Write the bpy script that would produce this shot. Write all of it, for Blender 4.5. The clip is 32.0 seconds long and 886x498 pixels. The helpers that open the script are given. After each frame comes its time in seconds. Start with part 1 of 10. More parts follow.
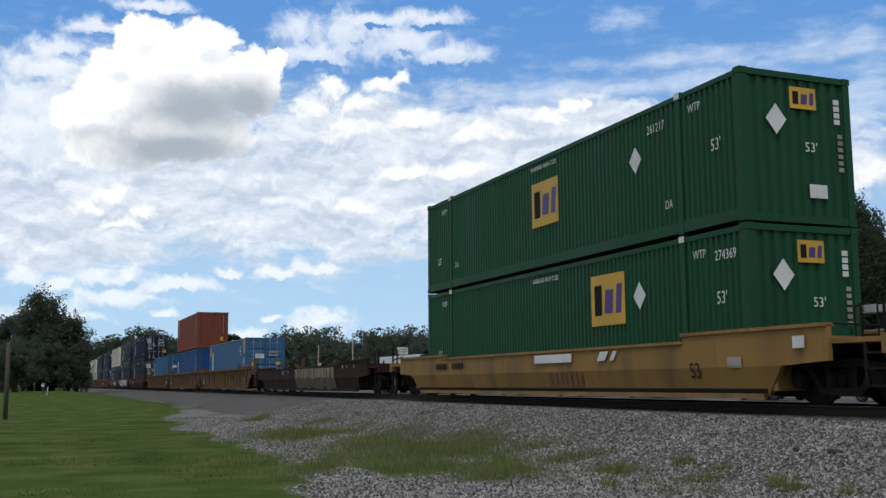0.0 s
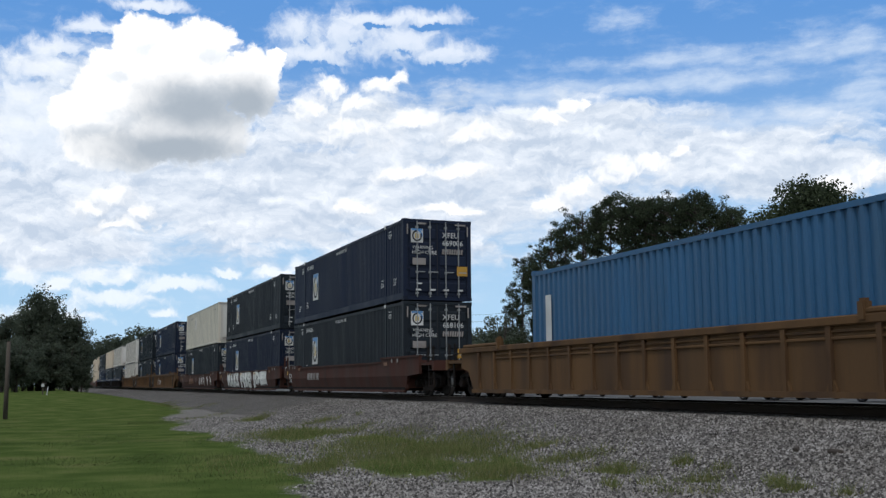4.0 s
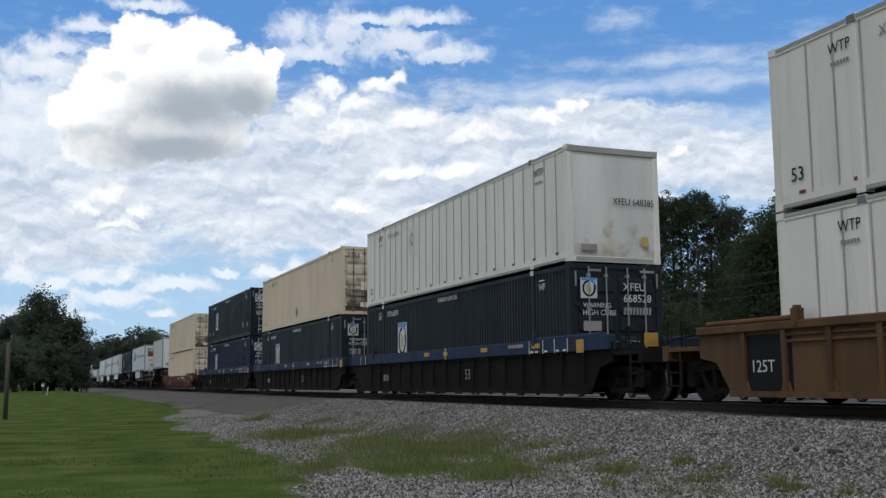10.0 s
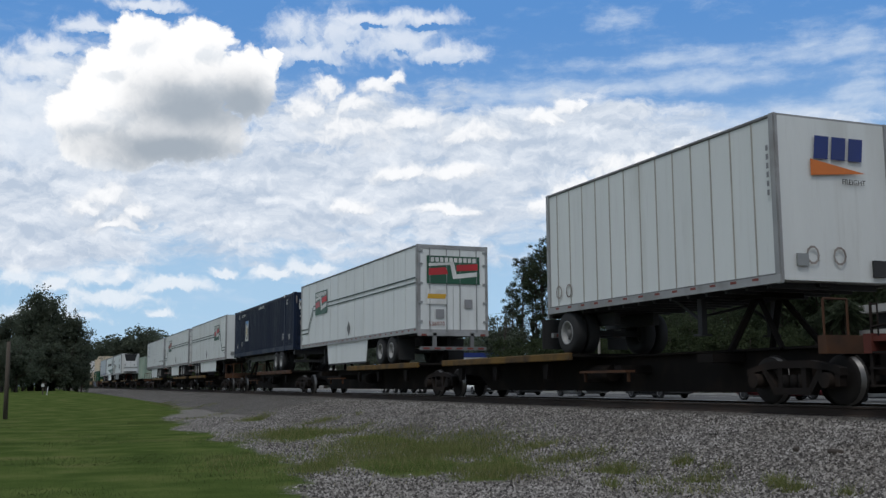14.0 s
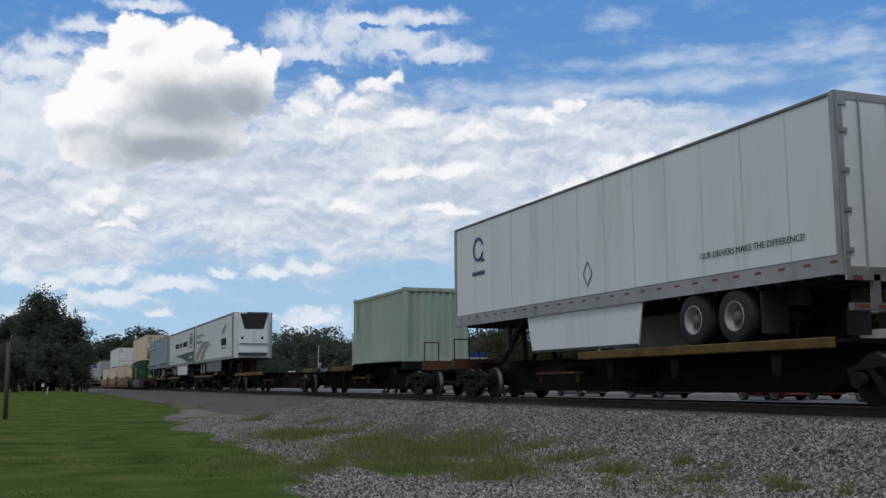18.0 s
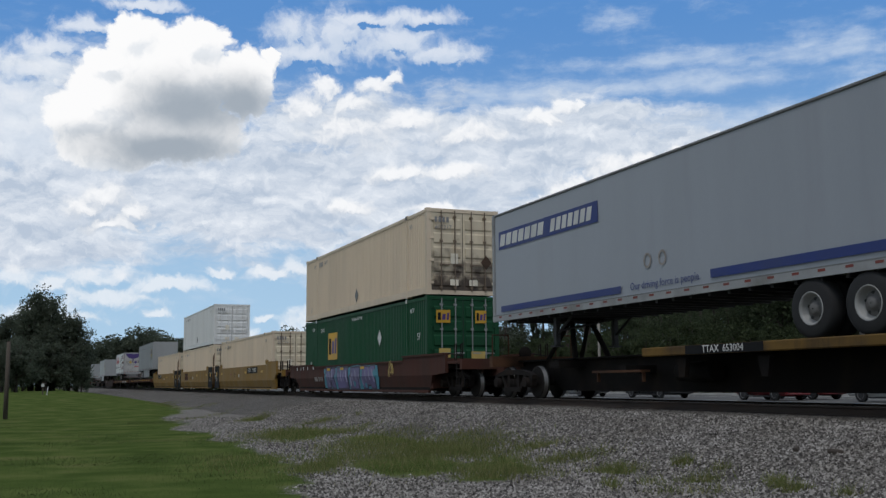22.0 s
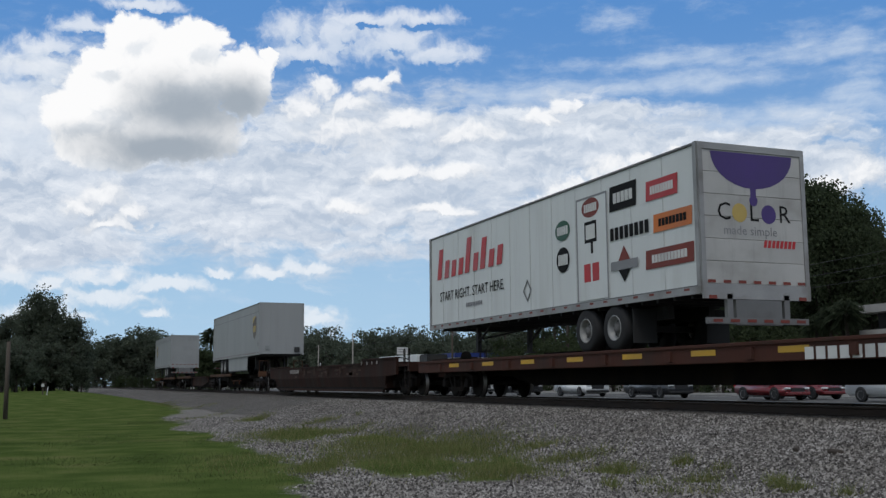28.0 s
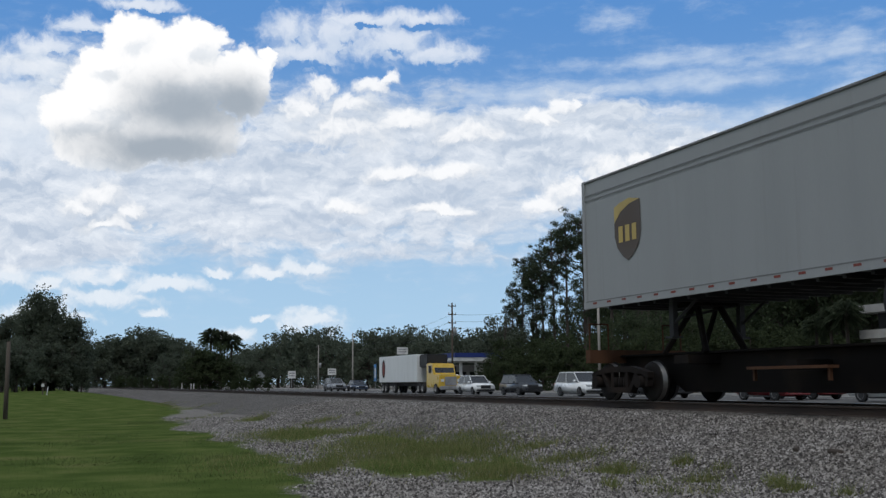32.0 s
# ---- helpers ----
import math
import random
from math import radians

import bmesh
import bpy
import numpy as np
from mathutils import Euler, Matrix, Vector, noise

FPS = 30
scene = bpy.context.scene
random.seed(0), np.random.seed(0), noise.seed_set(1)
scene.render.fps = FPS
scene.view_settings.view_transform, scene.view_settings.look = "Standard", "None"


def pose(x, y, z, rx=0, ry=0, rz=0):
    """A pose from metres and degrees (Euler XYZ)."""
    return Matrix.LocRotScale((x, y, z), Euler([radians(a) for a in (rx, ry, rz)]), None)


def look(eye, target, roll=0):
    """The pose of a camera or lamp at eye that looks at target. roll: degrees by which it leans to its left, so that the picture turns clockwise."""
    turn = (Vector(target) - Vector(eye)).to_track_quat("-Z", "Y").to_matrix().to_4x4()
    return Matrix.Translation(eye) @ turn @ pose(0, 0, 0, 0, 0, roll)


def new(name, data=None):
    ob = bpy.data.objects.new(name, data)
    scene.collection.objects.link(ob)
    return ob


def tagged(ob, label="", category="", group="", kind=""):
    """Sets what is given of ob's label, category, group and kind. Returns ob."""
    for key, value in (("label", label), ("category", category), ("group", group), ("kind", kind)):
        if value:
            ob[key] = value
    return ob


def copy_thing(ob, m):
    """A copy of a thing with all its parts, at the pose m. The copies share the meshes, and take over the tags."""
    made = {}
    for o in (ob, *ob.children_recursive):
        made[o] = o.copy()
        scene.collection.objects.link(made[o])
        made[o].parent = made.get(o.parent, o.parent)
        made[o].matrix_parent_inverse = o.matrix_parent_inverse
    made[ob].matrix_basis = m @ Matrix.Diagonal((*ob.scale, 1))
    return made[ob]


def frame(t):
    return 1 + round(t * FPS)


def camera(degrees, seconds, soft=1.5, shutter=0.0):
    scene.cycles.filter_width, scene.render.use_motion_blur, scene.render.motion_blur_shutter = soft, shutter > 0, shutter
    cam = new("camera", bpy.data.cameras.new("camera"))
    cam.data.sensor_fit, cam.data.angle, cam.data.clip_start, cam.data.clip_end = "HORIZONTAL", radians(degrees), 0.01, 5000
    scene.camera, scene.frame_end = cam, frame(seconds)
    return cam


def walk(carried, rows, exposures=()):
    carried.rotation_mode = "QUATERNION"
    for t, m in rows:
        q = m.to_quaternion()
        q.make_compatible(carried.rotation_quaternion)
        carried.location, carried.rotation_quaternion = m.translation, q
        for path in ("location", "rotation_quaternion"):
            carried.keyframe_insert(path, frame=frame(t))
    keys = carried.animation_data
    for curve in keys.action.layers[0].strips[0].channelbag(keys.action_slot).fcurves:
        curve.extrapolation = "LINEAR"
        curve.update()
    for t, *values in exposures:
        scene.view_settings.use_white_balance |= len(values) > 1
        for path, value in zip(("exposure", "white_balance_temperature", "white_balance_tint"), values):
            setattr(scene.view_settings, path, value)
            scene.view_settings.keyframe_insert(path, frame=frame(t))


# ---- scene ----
# Level ground is z = 0; the track runs along y, its centre line at x = TRACK_X, rail tops at RAIL.
TRACK_X, RAIL = 13.165, 0.83
EYE = (0.0, 0.0, 1.25)
cam = camera(47.13, 32.0, soft=1.4)
_yaw, _pitch = radians(21.79), radians(7.515)
VIEW = look(EYE, (math.sin(_yaw) * math.cos(_pitch), math.cos(_yaw) * math.cos(_pitch), EYE[2] + math.sin(_pitch)), -0.392)
walk(cam, [(0.0, VIEW), (32.0, VIEW)], [(0.0, 0.18), (1.0, 0.05), (3.0, 0.06), (4.5, 0.32), (6.0, 0.42), (7.0, 0.33), (8.0, 0.36), (9.0, 0.33), (10.0, 0.12), (11.0, 0.16), (12.0, 0.22), (13.0, 0.1), (16.5, 0.0), (20.0, -0.06), (22.0, -0.02), (23.0, 0.14), (24.0, -0.05), (25.0, -0.05), (32.0, 0.03)])


def travelled(t):
    """Metres that the train has gone since the start."""
    return 22.62 * t + 0.025930 * t * t - 0.00046011 * t ** 3


# ---- world, sun, sky ----
world = bpy.data.worlds.new("sky_world")
scene.world = world
world.use_nodes = True
wt = world.node_tree
wt.nodes.clear()
w_out = wt.nodes.new("ShaderNodeOutputWorld")
w_bg = wt.nodes.new("ShaderNodeBackground")
w_sky = wt.nodes.new("ShaderNodeTexSky")
w_sky.sky_type, w_sky.sun_disc = "NISHITA", False
w_sky.sun_elevation, w_sky.sun_rotation = radians(58), radians(218)
w_cloud = wt.nodes.new("ShaderNodeTexNoise")
w_cloud.inputs["Scale"].default_value, w_cloud.inputs["Detail"].default_value = 3.0, 6.0
w_ramp = wt.nodes.new("ShaderNodeMapRange")
w_ramp.inputs["From Min"].default_value, w_ramp.inputs["From Max"].default_value = 0.36, 0.6
w_mix = wt.nodes.new("ShaderNodeMix")
w_mix.data_type = "RGBA"
w_mix.inputs["B"].default_value = (6.4, 7.2, 8.1, 1)
wt.links.new(w_cloud.outputs["Fac"], w_ramp.inputs["Value"])
wt.links.new(w_ramp.outputs["Result"], w_mix.inputs["Factor"])
wt.links.new(w_sky.outputs["Color"], w_mix.inputs["A"])
wt.links.new(w_mix.outputs["Result"], w_bg.inputs["Color"])
wt.links.new(w_bg.outputs["Background"], w_out.inputs["Surface"])
w_bg.inputs["Strength"].default_value = 0.084

sun = new("sun", bpy.data.lights.new("sun", "SUN"))
sun.data.energy, sun.data.angle, sun.data.color = 1.05, radians(14), (1.0, 0.99, 0.97)
sun.matrix_world = look((0, 0, 50), (-math.sin(radians(218)) * math.cos(radians(58)), -math.cos(radians(218)) * math.cos(radians(58)), 50 - math.sin(radians(58))))
scene.view_settings.exposure = 0.0


# ---- mesh helpers ----
def mesh_of(name, bm):
    me = bpy.data.meshes.new(name)
    bm.normal_update()
    bm.to_mesh(me)
    bm.free()
    return me


def part(name, bm, material, parent, label=""):
    """One mesh object under a thing or under a part."""
    me = bm if isinstance(bm, bpy.types.Mesh) else mesh_of(name, bm)
    if material is not None and not me.materials:
        me.materials.append(material)
    ob = new(name, me)
    ob.parent = parent
    return tagged(ob, label)


def thing(name, label, category, group="", kind="", at=None):
    ob = new(name)
    ob.empty_display_size = 0.2
    if at is not None:
        ob.matrix_basis = at
    return tagged(ob, label, category, group, kind)


def solid(name, bm, material, label, category, group="", kind="", at=None):
    """A thing of a single mesh."""
    ob = part(name, bm, material, None)
    if at is not None:
        ob.matrix_basis = at
    return tagged(ob, label, category, group, kind)


def box(bm, x0, x1, y0, y1, z0, z1):
    v = [bm.verts.new(c) for c in ((x0, y0, z0), (x1, y0, z0), (x1, y1, z0), (x0, y1, z0), (x0, y0, z1), (x1, y0, z1), (x1, y1, z1), (x0, y1, z1))]
    for f in ((3, 2, 1, 0), (4, 5, 6, 7), (0, 1, 5, 4), (1, 2, 6, 5), (2, 3, 7, 6), (3, 0, 4, 7)):
        bm.faces.new([v[i] for i in f])
    return bm


def boxes(*rows):
    bm = bmesh.new()
    for r in rows:
        box(bm, *r)
    return bm


def soft_box(x0, x1, y0, y1, z0, z1, r=0.02, n=2):
    bm = box(bmesh.new(), x0, x1, y0, y1, z0, z1)
    bmesh.ops.bevel(bm, geom=bm.edges[:], offset=r, segments=n, affect="EDGES")
    return bm


def tube(bm, p0, p1, r0, r1=None, n=8, caps=True):
    """A round bar or cone from p0 to p1."""
    p0, p1 = Vector(p0), Vector(p1)
    r1 = r0 if r1 is None else r1
    q = (p1 - p0).to_track_quat("Z", "Y")
    rings = []
    for p, r in ((p0, r0), (p1, r1)):
        rings.append([bm.verts.new(p + q @ Vector((r * math.cos(math.tau * i / n), r * math.sin(math.tau * i / n), 0))) for i in range(n)])
    for i in range(n):
        j = (i + 1) % n
        f = bm.faces.new((rings[0][i], rings[0][j], rings[1][j], rings[1][i]))
        f.smooth = n > 6
    if caps:
        bm.faces.new(rings[0][::-1])
        bm.faces.new(rings[1])
    return bm


def prism(bm, outline, x0, x1):
    """An outline of (y, z), counter-clockwise seen from -x, drawn out from x0 to x1."""
    a = [bm.verts.new((x0, y, z)) for y, z in outline]
    b = [bm.verts.new((x1, y, z)) for y, z in outline]
    bm.faces.new(a)
    bm.faces.new(b[::-1])
    for i in range(len(a)):
        j = (i + 1) % len(a)
        bm.faces.new((a[j], a[i], b[i], b[j]))
    bmesh.ops.recalc_face_normals(bm, faces=bm.faces[-len(a) - 2:])
    return bm


def lathe(bm, profile, n=20, axis="X", caps=True):
    """Rings of (offset along the axis, radius)."""
    rings = []
    for o, r in profile:
        ring = []
        for i in range(n):
            c, s = r * math.cos(math.tau * i / n), r * math.sin(math.tau * i / n)
            ring.append(bm.verts.new((o, c, s) if axis == "X" else (c, o, s) if axis == "Y" else (c, s, o)))
        rings.append(ring)
    for a, b in zip(rings, rings[1:]):
        for i in range(n):
            j = (i + 1) % n
            bm.faces.new((a[i], a[j], b[j], b[i])).smooth = True
    if caps:
        bm.faces.new(rings[0])
        bm.faces.new(rings[-1])
    bmesh.ops.recalc_face_normals(bm, faces=bm.faces[:])
    return bm


def bulk_mesh(name, verts, tris, material):
    """A large mesh from numpy arrays of corners and triangles."""
    me = bpy.data.meshes.new(name)
    me.vertices.add(len(verts))
    me.vertices.foreach_set("co", np.asarray(verts, np.float32).ravel())
    me.loops.add(tris.size)
    me.loops.foreach_set("vertex_index", tris.astype(np.int32).ravel())
    me.polygons.add(len(tris))
    me.polygons.foreach_set("loop_start", np.arange(0, tris.size, tris.shape[1], dtype=np.int32))
    me.update(calc_edges=True)
    me.materials.append(material)
    return me


# The face of a thing on the near side of the track, and the face at its front end.
def on_side(x, y, z):
    return Matrix(((0, 0, -1, x), (-1, 0, 0, y), (0, 1, 0, z), (0, 0, 0, 1)))


def on_end(x, y, z):
    return Matrix(((1, 0, 0, x), (0, 0, -1, y), (0, 1, 0, z), (0, 0, 0, 1)))


_text_cache = {}


def writing(text, size, material, parent, m, slant=0.0, squeeze=1.0, name="lettering", label=""):
    key = (text, size, slant, squeeze, material.name)
    if key not in _text_cache:
        cu = bpy.data.curves.new("lettering", "FONT")
        cu.body, cu.size, cu.shear, cu.resolution_u = text, size, slant, 2
        cu.align_x, cu.align_y, cu.extrude = "CENTER", "CENTER", 0.001
        ob = bpy.data.objects.new("lettering", cu)
        me = bpy.data.meshes.new_from_object(ob)
        me.transform(Matrix.Diagonal((squeeze, 1, 1, 1)))
        me.materials.clear()
        me.materials.append(material)
        bpy.data.objects.remove(ob)
        bpy.data.curves.remove(cu)
        _text_cache[key] = me
    ob = part(name, _text_cache[key], material, parent, label)
    ob.matrix_basis = m
    return ob


def plate(outlines, thick=0.0015):
    """Flat pieces, each an outline of (x, y), lying in the xy plane."""
    bm = bmesh.new()
    for k, o in enumerate(outlines):
        a = [bm.verts.new((x, y, 0)) for x, y in o]
        b = [bm.verts.new((x, y, thick + 0.0003 * (k % 12))) for x, y in o]
        f = bm.faces.new(b)
        f.normal_update()
        if f.normal.z < 0:
            f.normal_flip()
        for i in range(len(o)):
            j = (i + 1) % len(o)
            bm.faces.new((a[i], a[j], b[j], b[i]))
        bmesh.ops.triangulate(bm, faces=[f])
    return bm


def rect(w, h, x=0.0, y=0.0, slant=0.0):
    return [(x - w / 2 - slant * h / 2, y - h / 2), (x + w / 2 - slant * h / 2, y - h / 2), (x + w / 2 + slant * h / 2, y + h / 2), (x - w / 2 + slant * h / 2, y + h / 2)]


def oval(w, h, x=0.0, y=0.0, n=24):
    return [(x + w / 2 * math.cos(math.tau * i / n), y + h / 2 * math.sin(math.tau * i / n)) for i in range(n)]


def ring_pieces(w, h, t, x=0.0, y=0.0, n=28, a0=0.0, a1=1.0):
    out = []
    for i in range(n):
        p, q = math.tau * (a0 + (a1 - a0) * i / n), math.tau * (a0 + (a1 - a0) * (i + 1) / n)
        out.append([(x + (w / 2 - k * t) * math.cos(a), y + (h / 2 - k * t) * math.sin(a)) for a, k in ((p, 0), (q, 0), (q, 1), (p, 1))])
    return out


def decal(outlines, material, parent, m, name="marking", label=""):
    ob = part(name, plate(outlines), material, parent, label)
    ob.matrix_basis = m
    return tagged(ob, label, kind="stuff") if len(outlines) > 1 else ob


def bars(count, w, h, gap, x=0.0, y=0.0, slant=0.0, vary=0.0, rng=random.Random(3)):
    """A run of upright bars that stands for unreadable or branded lettering."""
    out, at = [], x - (count * w + (count - 1) * gap) / 2
    for i in range(count):
        k = 1 - vary * rng.random()
        out.append(rect(w, h * k, at + w / 2, y - h * (1 - k) / 2, slant))
        at += w + gap
    return out


# ---- materials ----
def material(name, colour, rough=0.6, metal=0.0, spread=0.12, grain=6.0, fine=60.0, bump=0.0, dirt=None, dirt_amount=0.0, dirt_scale=1.2, streak=False, shift=0.0, spec=0.5, runs=None, runs_amount=0.5):
    """A surface with coarse and fine variation of its colour, patches of dirt, and a fine relief; sizes go by the thing's own metres."""
    mat = bpy.data.materials.new(name)
    mat.use_nodes = True
    nt = mat.node_tree
    b = nt.nodes["Principled BSDF"]
    b.inputs["Metallic"].default_value = metal
    b.inputs["Specular IOR Level"].default_value = spec
    tc = nt.nodes.new("ShaderNodeTexCoord")
    info = nt.nodes.new("ShaderNodeObjectInfo")
    vec = nt.nodes.new("ShaderNodeVectorMath")
    vec.operation = "MULTIPLY_ADD"
    vec.inputs[1].default_value = (1, 1, 0.16 if streak else 1)
    off = nt.nodes.new("ShaderNodeCombineXYZ")
    mul = nt.nodes.new("ShaderNodeMath")
    mul.operation = "MULTIPLY"
    mul.inputs[1].default_value = 37.0
    nt.links.new(info.outputs["Random"], mul.inputs[0])
    for k in ("X", "Y", "Z"):
        nt.links.new(mul.outputs[0], off.inputs[k])
    nt.links.new(tc.outputs["Object"], vec.inputs[0])
    nt.links.new(off.outputs[0], vec.inputs[2])

    def noise_at(scale, detail):
        n = nt.nodes.new("ShaderNodeTexNoise")
        n.inputs["Scale"].default_value, n.inputs["Detail"].default_value = scale, detail
        nt.links.new(vec.outputs[0], n.inputs["Vector"])
        return n.outputs["Fac"]

    def mixed(kind, fac, a, c):
        m = nt.nodes.new("ShaderNodeMix")
        m.data_type, m.blend_type = "RGBA", kind
        for sock, value in ((m.inputs["Factor"], fac), (m.inputs["A"], a), (m.inputs["B"], c)):
            if isinstance(value, (int, float)):
                sock.default_value = value
            elif isinstance(value, tuple):
                sock.default_value = (*value, 1) if len(value) == 3 else value
            else:
                nt.links.new(value, sock)
        return m.outputs["Result"]

    def ranged(value, a, c, lo=0.0, hi=1.0):
        r = nt.nodes.new("ShaderNodeMapRange")
        r.inputs["From Min"].default_value, r.inputs["From Max"].default_value = a, c
        r.inputs["To Min"].default_value, r.inputs["To Max"].default_value = lo, hi
        nt.links.new(value, r.inputs["Value"])
        return r.outputs["Result"]

    dark = tuple(c * (1 - spread * 1.6) for c in colour)
    light = tuple(min(1, c * (1 + spread)) for c in colour)
    coarse = noise_at(grain / 6.0, 5)
    col = mixed("MIX", ranged(coarse, 0.3, 0.7), dark, light)
    tiny = noise_at(fine, 3)
    col = mixed("MULTIPLY", ranged(tiny, 0.3, 0.7, 0.0, 0.5), col, tuple(1 - spread * 1.2 for _ in range(3)))
    if shift:
        col = mixed("MULTIPLY", 1.0, col, (1, 1, 1))
        hue = nt.nodes.new("ShaderNodeHueSaturation")
        nt.links.new(col, hue.inputs["Color"])
        nt.links.new(ranged(info.outputs["Random"], 0, 1, 1 - shift, 1 + shift), hue.inputs["Value"])
        col = hue.outputs["Color"]
    if dirt:
        patch = noise_at(dirt_scale, 7)
        col = mixed("MIX", ranged(patch, 0.62 - 0.3 * dirt_amount, 0.78 - 0.2 * dirt_amount, 0.0, min(1.0, 0.35 + dirt_amount)), col, dirt)
    if runs:
        thin = nt.nodes.new("ShaderNodeVectorMath")
        thin.operation = "MULTIPLY"
        thin.inputs[1].default_value = (1, 1, 0.35 if streak else 0.1)
        nt.links.new(vec.outputs[0], thin.inputs[0])
        drip = nt.nodes.new("ShaderNodeTexNoise")
        drip.inputs["Scale"].default_value, drip.inputs["Detail"].default_value, drip.inputs["Roughness"].default_value = 4.2, 8, 0.72
        nt.links.new(thin.outputs[0], drip.inputs["Vector"])
        col = mixed("MIX", ranged(drip.outputs["Fac"], 0.55, 0.74, 0.0, runs_amount), col, runs)
    nt.links.new(col, b.inputs["Base Color"])
    nt.links.new(ranged(coarse, 0.3, 0.7, max(0.03, rough - 0.1), min(1, rough + 0.12)), b.inputs["Roughness"])
    if bump:
        bp = nt.nodes.new("ShaderNodeBump")
        bp.inputs["Strength"].default_value, bp.inputs["Distance"].default_value = 0.6, bump
        nt.links.new(tiny, bp.inputs["Height"])
        nt.links.new(bp.outputs["Normal"], b.inputs["Normal"])
    return mat


RUST, GRIME = (0.10, 0.045, 0.022), (0.05, 0.042, 0.035)
M_NAVY = material("navy_paint", (0.0105, 0.0172, 0.038), 0.55, dirt=(0.016, 0.021, 0.033), dirt_amount=0.2, streak=True, shift=0.25, spec=0.18)
M_CHARCOAL = material("charcoal_paint", (0.0150, 0.0202, 0.0262), 0.55, dirt=(0.018, 0.022, 0.027), dirt_amount=0.2, streak=True, shift=0.25, spec=0.18)
M_GREEN = material("green_paint", (0.0045, 0.058, 0.022), 0.55, dirt=(0.012, 0.048, 0.025), dirt_amount=0.25, streak=True, spec=0.25, runs=(0.004, 0.035, 0.015), runs_amount=0.4)
M_CREAM = material("cream_paint", (0.63, 0.52, 0.395), 0.65, spread=0.05, dirt=(0.50, 0.41, 0.30), dirt_amount=0.2, streak=True, shift=0.04, spec=0.3, runs=(0.34, 0.26, 0.18), runs_amount=0.3)
M_WHITE_C = material("white_container_paint", (0.73, 0.69, 0.625), 0.55, spread=0.05, dirt=(0.55, 0.50, 0.41), dirt_amount=0.2, streak=True, shift=0.03, runs=(0.34, 0.28, 0.21), runs_amount=0.4)
M_COOLWHITE = material("cool_white_container_paint", (0.66, 0.665, 0.66), 0.5, spread=0.05, dirt=(0.5, 0.48, 0.44), dirt_amount=0.2, streak=True, shift=0.03, runs=(0.34, 0.3, 0.26), runs_amount=0.3)
M_IVORY = material("aged_ivory_paint", (0.70, 0.645, 0.53), 0.55, spread=0.06, dirt=(0.46, 0.41, 0.33), dirt_amount=0.3, streak=True, shift=0.04, runs=(0.28, 0.22, 0.16), runs_amount=0.5)
M_REDBOX = material("oxide_red_paint", (0.19, 0.05, 0.03), 0.6, dirt=(0.10, 0.03, 0.02), dirt_amount=0.3, streak=True, spec=0.25, runs=(0.07, 0.022, 0.015), runs_amount=0.45)
M_BLUE = material("blue_paint", (0.006, 0.062, 0.19), 0.5, dirt=(0.015, 0.05, 0.12), dirt_amount=0.25, streak=True, spec=0.3, runs=(0.012, 0.035, 0.08), runs_amount=0.4)
M_STEELBLUE = material("faded_blue_paint", (0.018, 0.10, 0.22), 0.5, dirt=(0.04, 0.09, 0.14), dirt_amount=0.25, streak=True)
M_MINT = material("faded_mint_paint", (0.27, 0.355, 0.285), 0.65, dirt=(0.40, 0.40, 0.33), dirt_amount=0.45, streak=True)
M_TRAILER = material("white_trailer_paint", (0.65, 0.67, 0.66), 0.45, spread=0.04, dirt=(0.47, 0.47, 0.445), dirt_amount=0.22, streak=True, shift=0.03, runs=(0.33, 0.315, 0.285), runs_amount=0.3)
M_TRAILER_G = material("grey_trailer_paint", (0.285, 0.293, 0.295), 0.5, spread=0.05, dirt=(0.25, 0.25, 0.25), dirt_amount=0.2, streak=True, runs=(0.20, 0.20, 0.19), runs_amount=0.3)
M_SILVER = material("silver_trailer_paint", (0.285, 0.305, 0.34), 0.4, spread=0.05, dirt=(0.24, 0.25, 0.28), dirt_amount=0.15, streak=True)
M_ALU = material("dull_aluminium", (0.34, 0.34, 0.34), 0.5, metal=0.4, spread=0.15, dirt=(0.16, 0.145, 0.13), dirt_amount=0.4)
M_DARKALU = material("weathered_trailer_rail", (0.19, 0.19, 0.19), 0.5, metal=0.4, dirt=(0.09, 0.085, 0.08), dirt_amount=0.3)
M_YELLOWCAR = material("ochre_yellow_car_paint", (0.27, 0.152, 0.047), 0.65, dirt=(0.14, 0.085, 0.04), dirt_amount=0.45, streak=True, spec=0.2, runs=(0.09, 0.055, 0.03), runs_amount=0.55)
M_TTX = material("golden_yellow_car_paint", (0.225, 0.131, 0.031), 0.6, spread=0.08, dirt=(0.17, 0.105, 0.04), dirt_amount=0.3, streak=True, spec=0.25, runs=(0.12, 0.075, 0.03), runs_amount=0.35)
M_TANCAR = material("weathered_tan_car_paint", (0.122, 0.066, 0.029), 0.75, dirt=(0.060, 0.034, 0.020), dirt_amount=0.55, streak=True, spec=0.2, runs=(0.055, 0.034, 0.024), runs_amount=0.6)
M_BROWNCAR = material("oxide_brown_car_paint", (0.068, 0.027, 0.019), 0.78, dirt=(0.046, 0.027, 0.021), dirt_amount=0.5, streak=True, spec=0.2, runs=(0.075, 0.05, 0.042), runs_amount=0.4)
M_MAROON = material("maroon_car_paint", (0.11, 0.027, 0.020), 0.7, dirt=(0.06, 0.028, 0.022), dirt_amount=0.4, streak=True, spec=0.2, runs=(0.05, 0.025, 0.02), runs_amount=0.5)
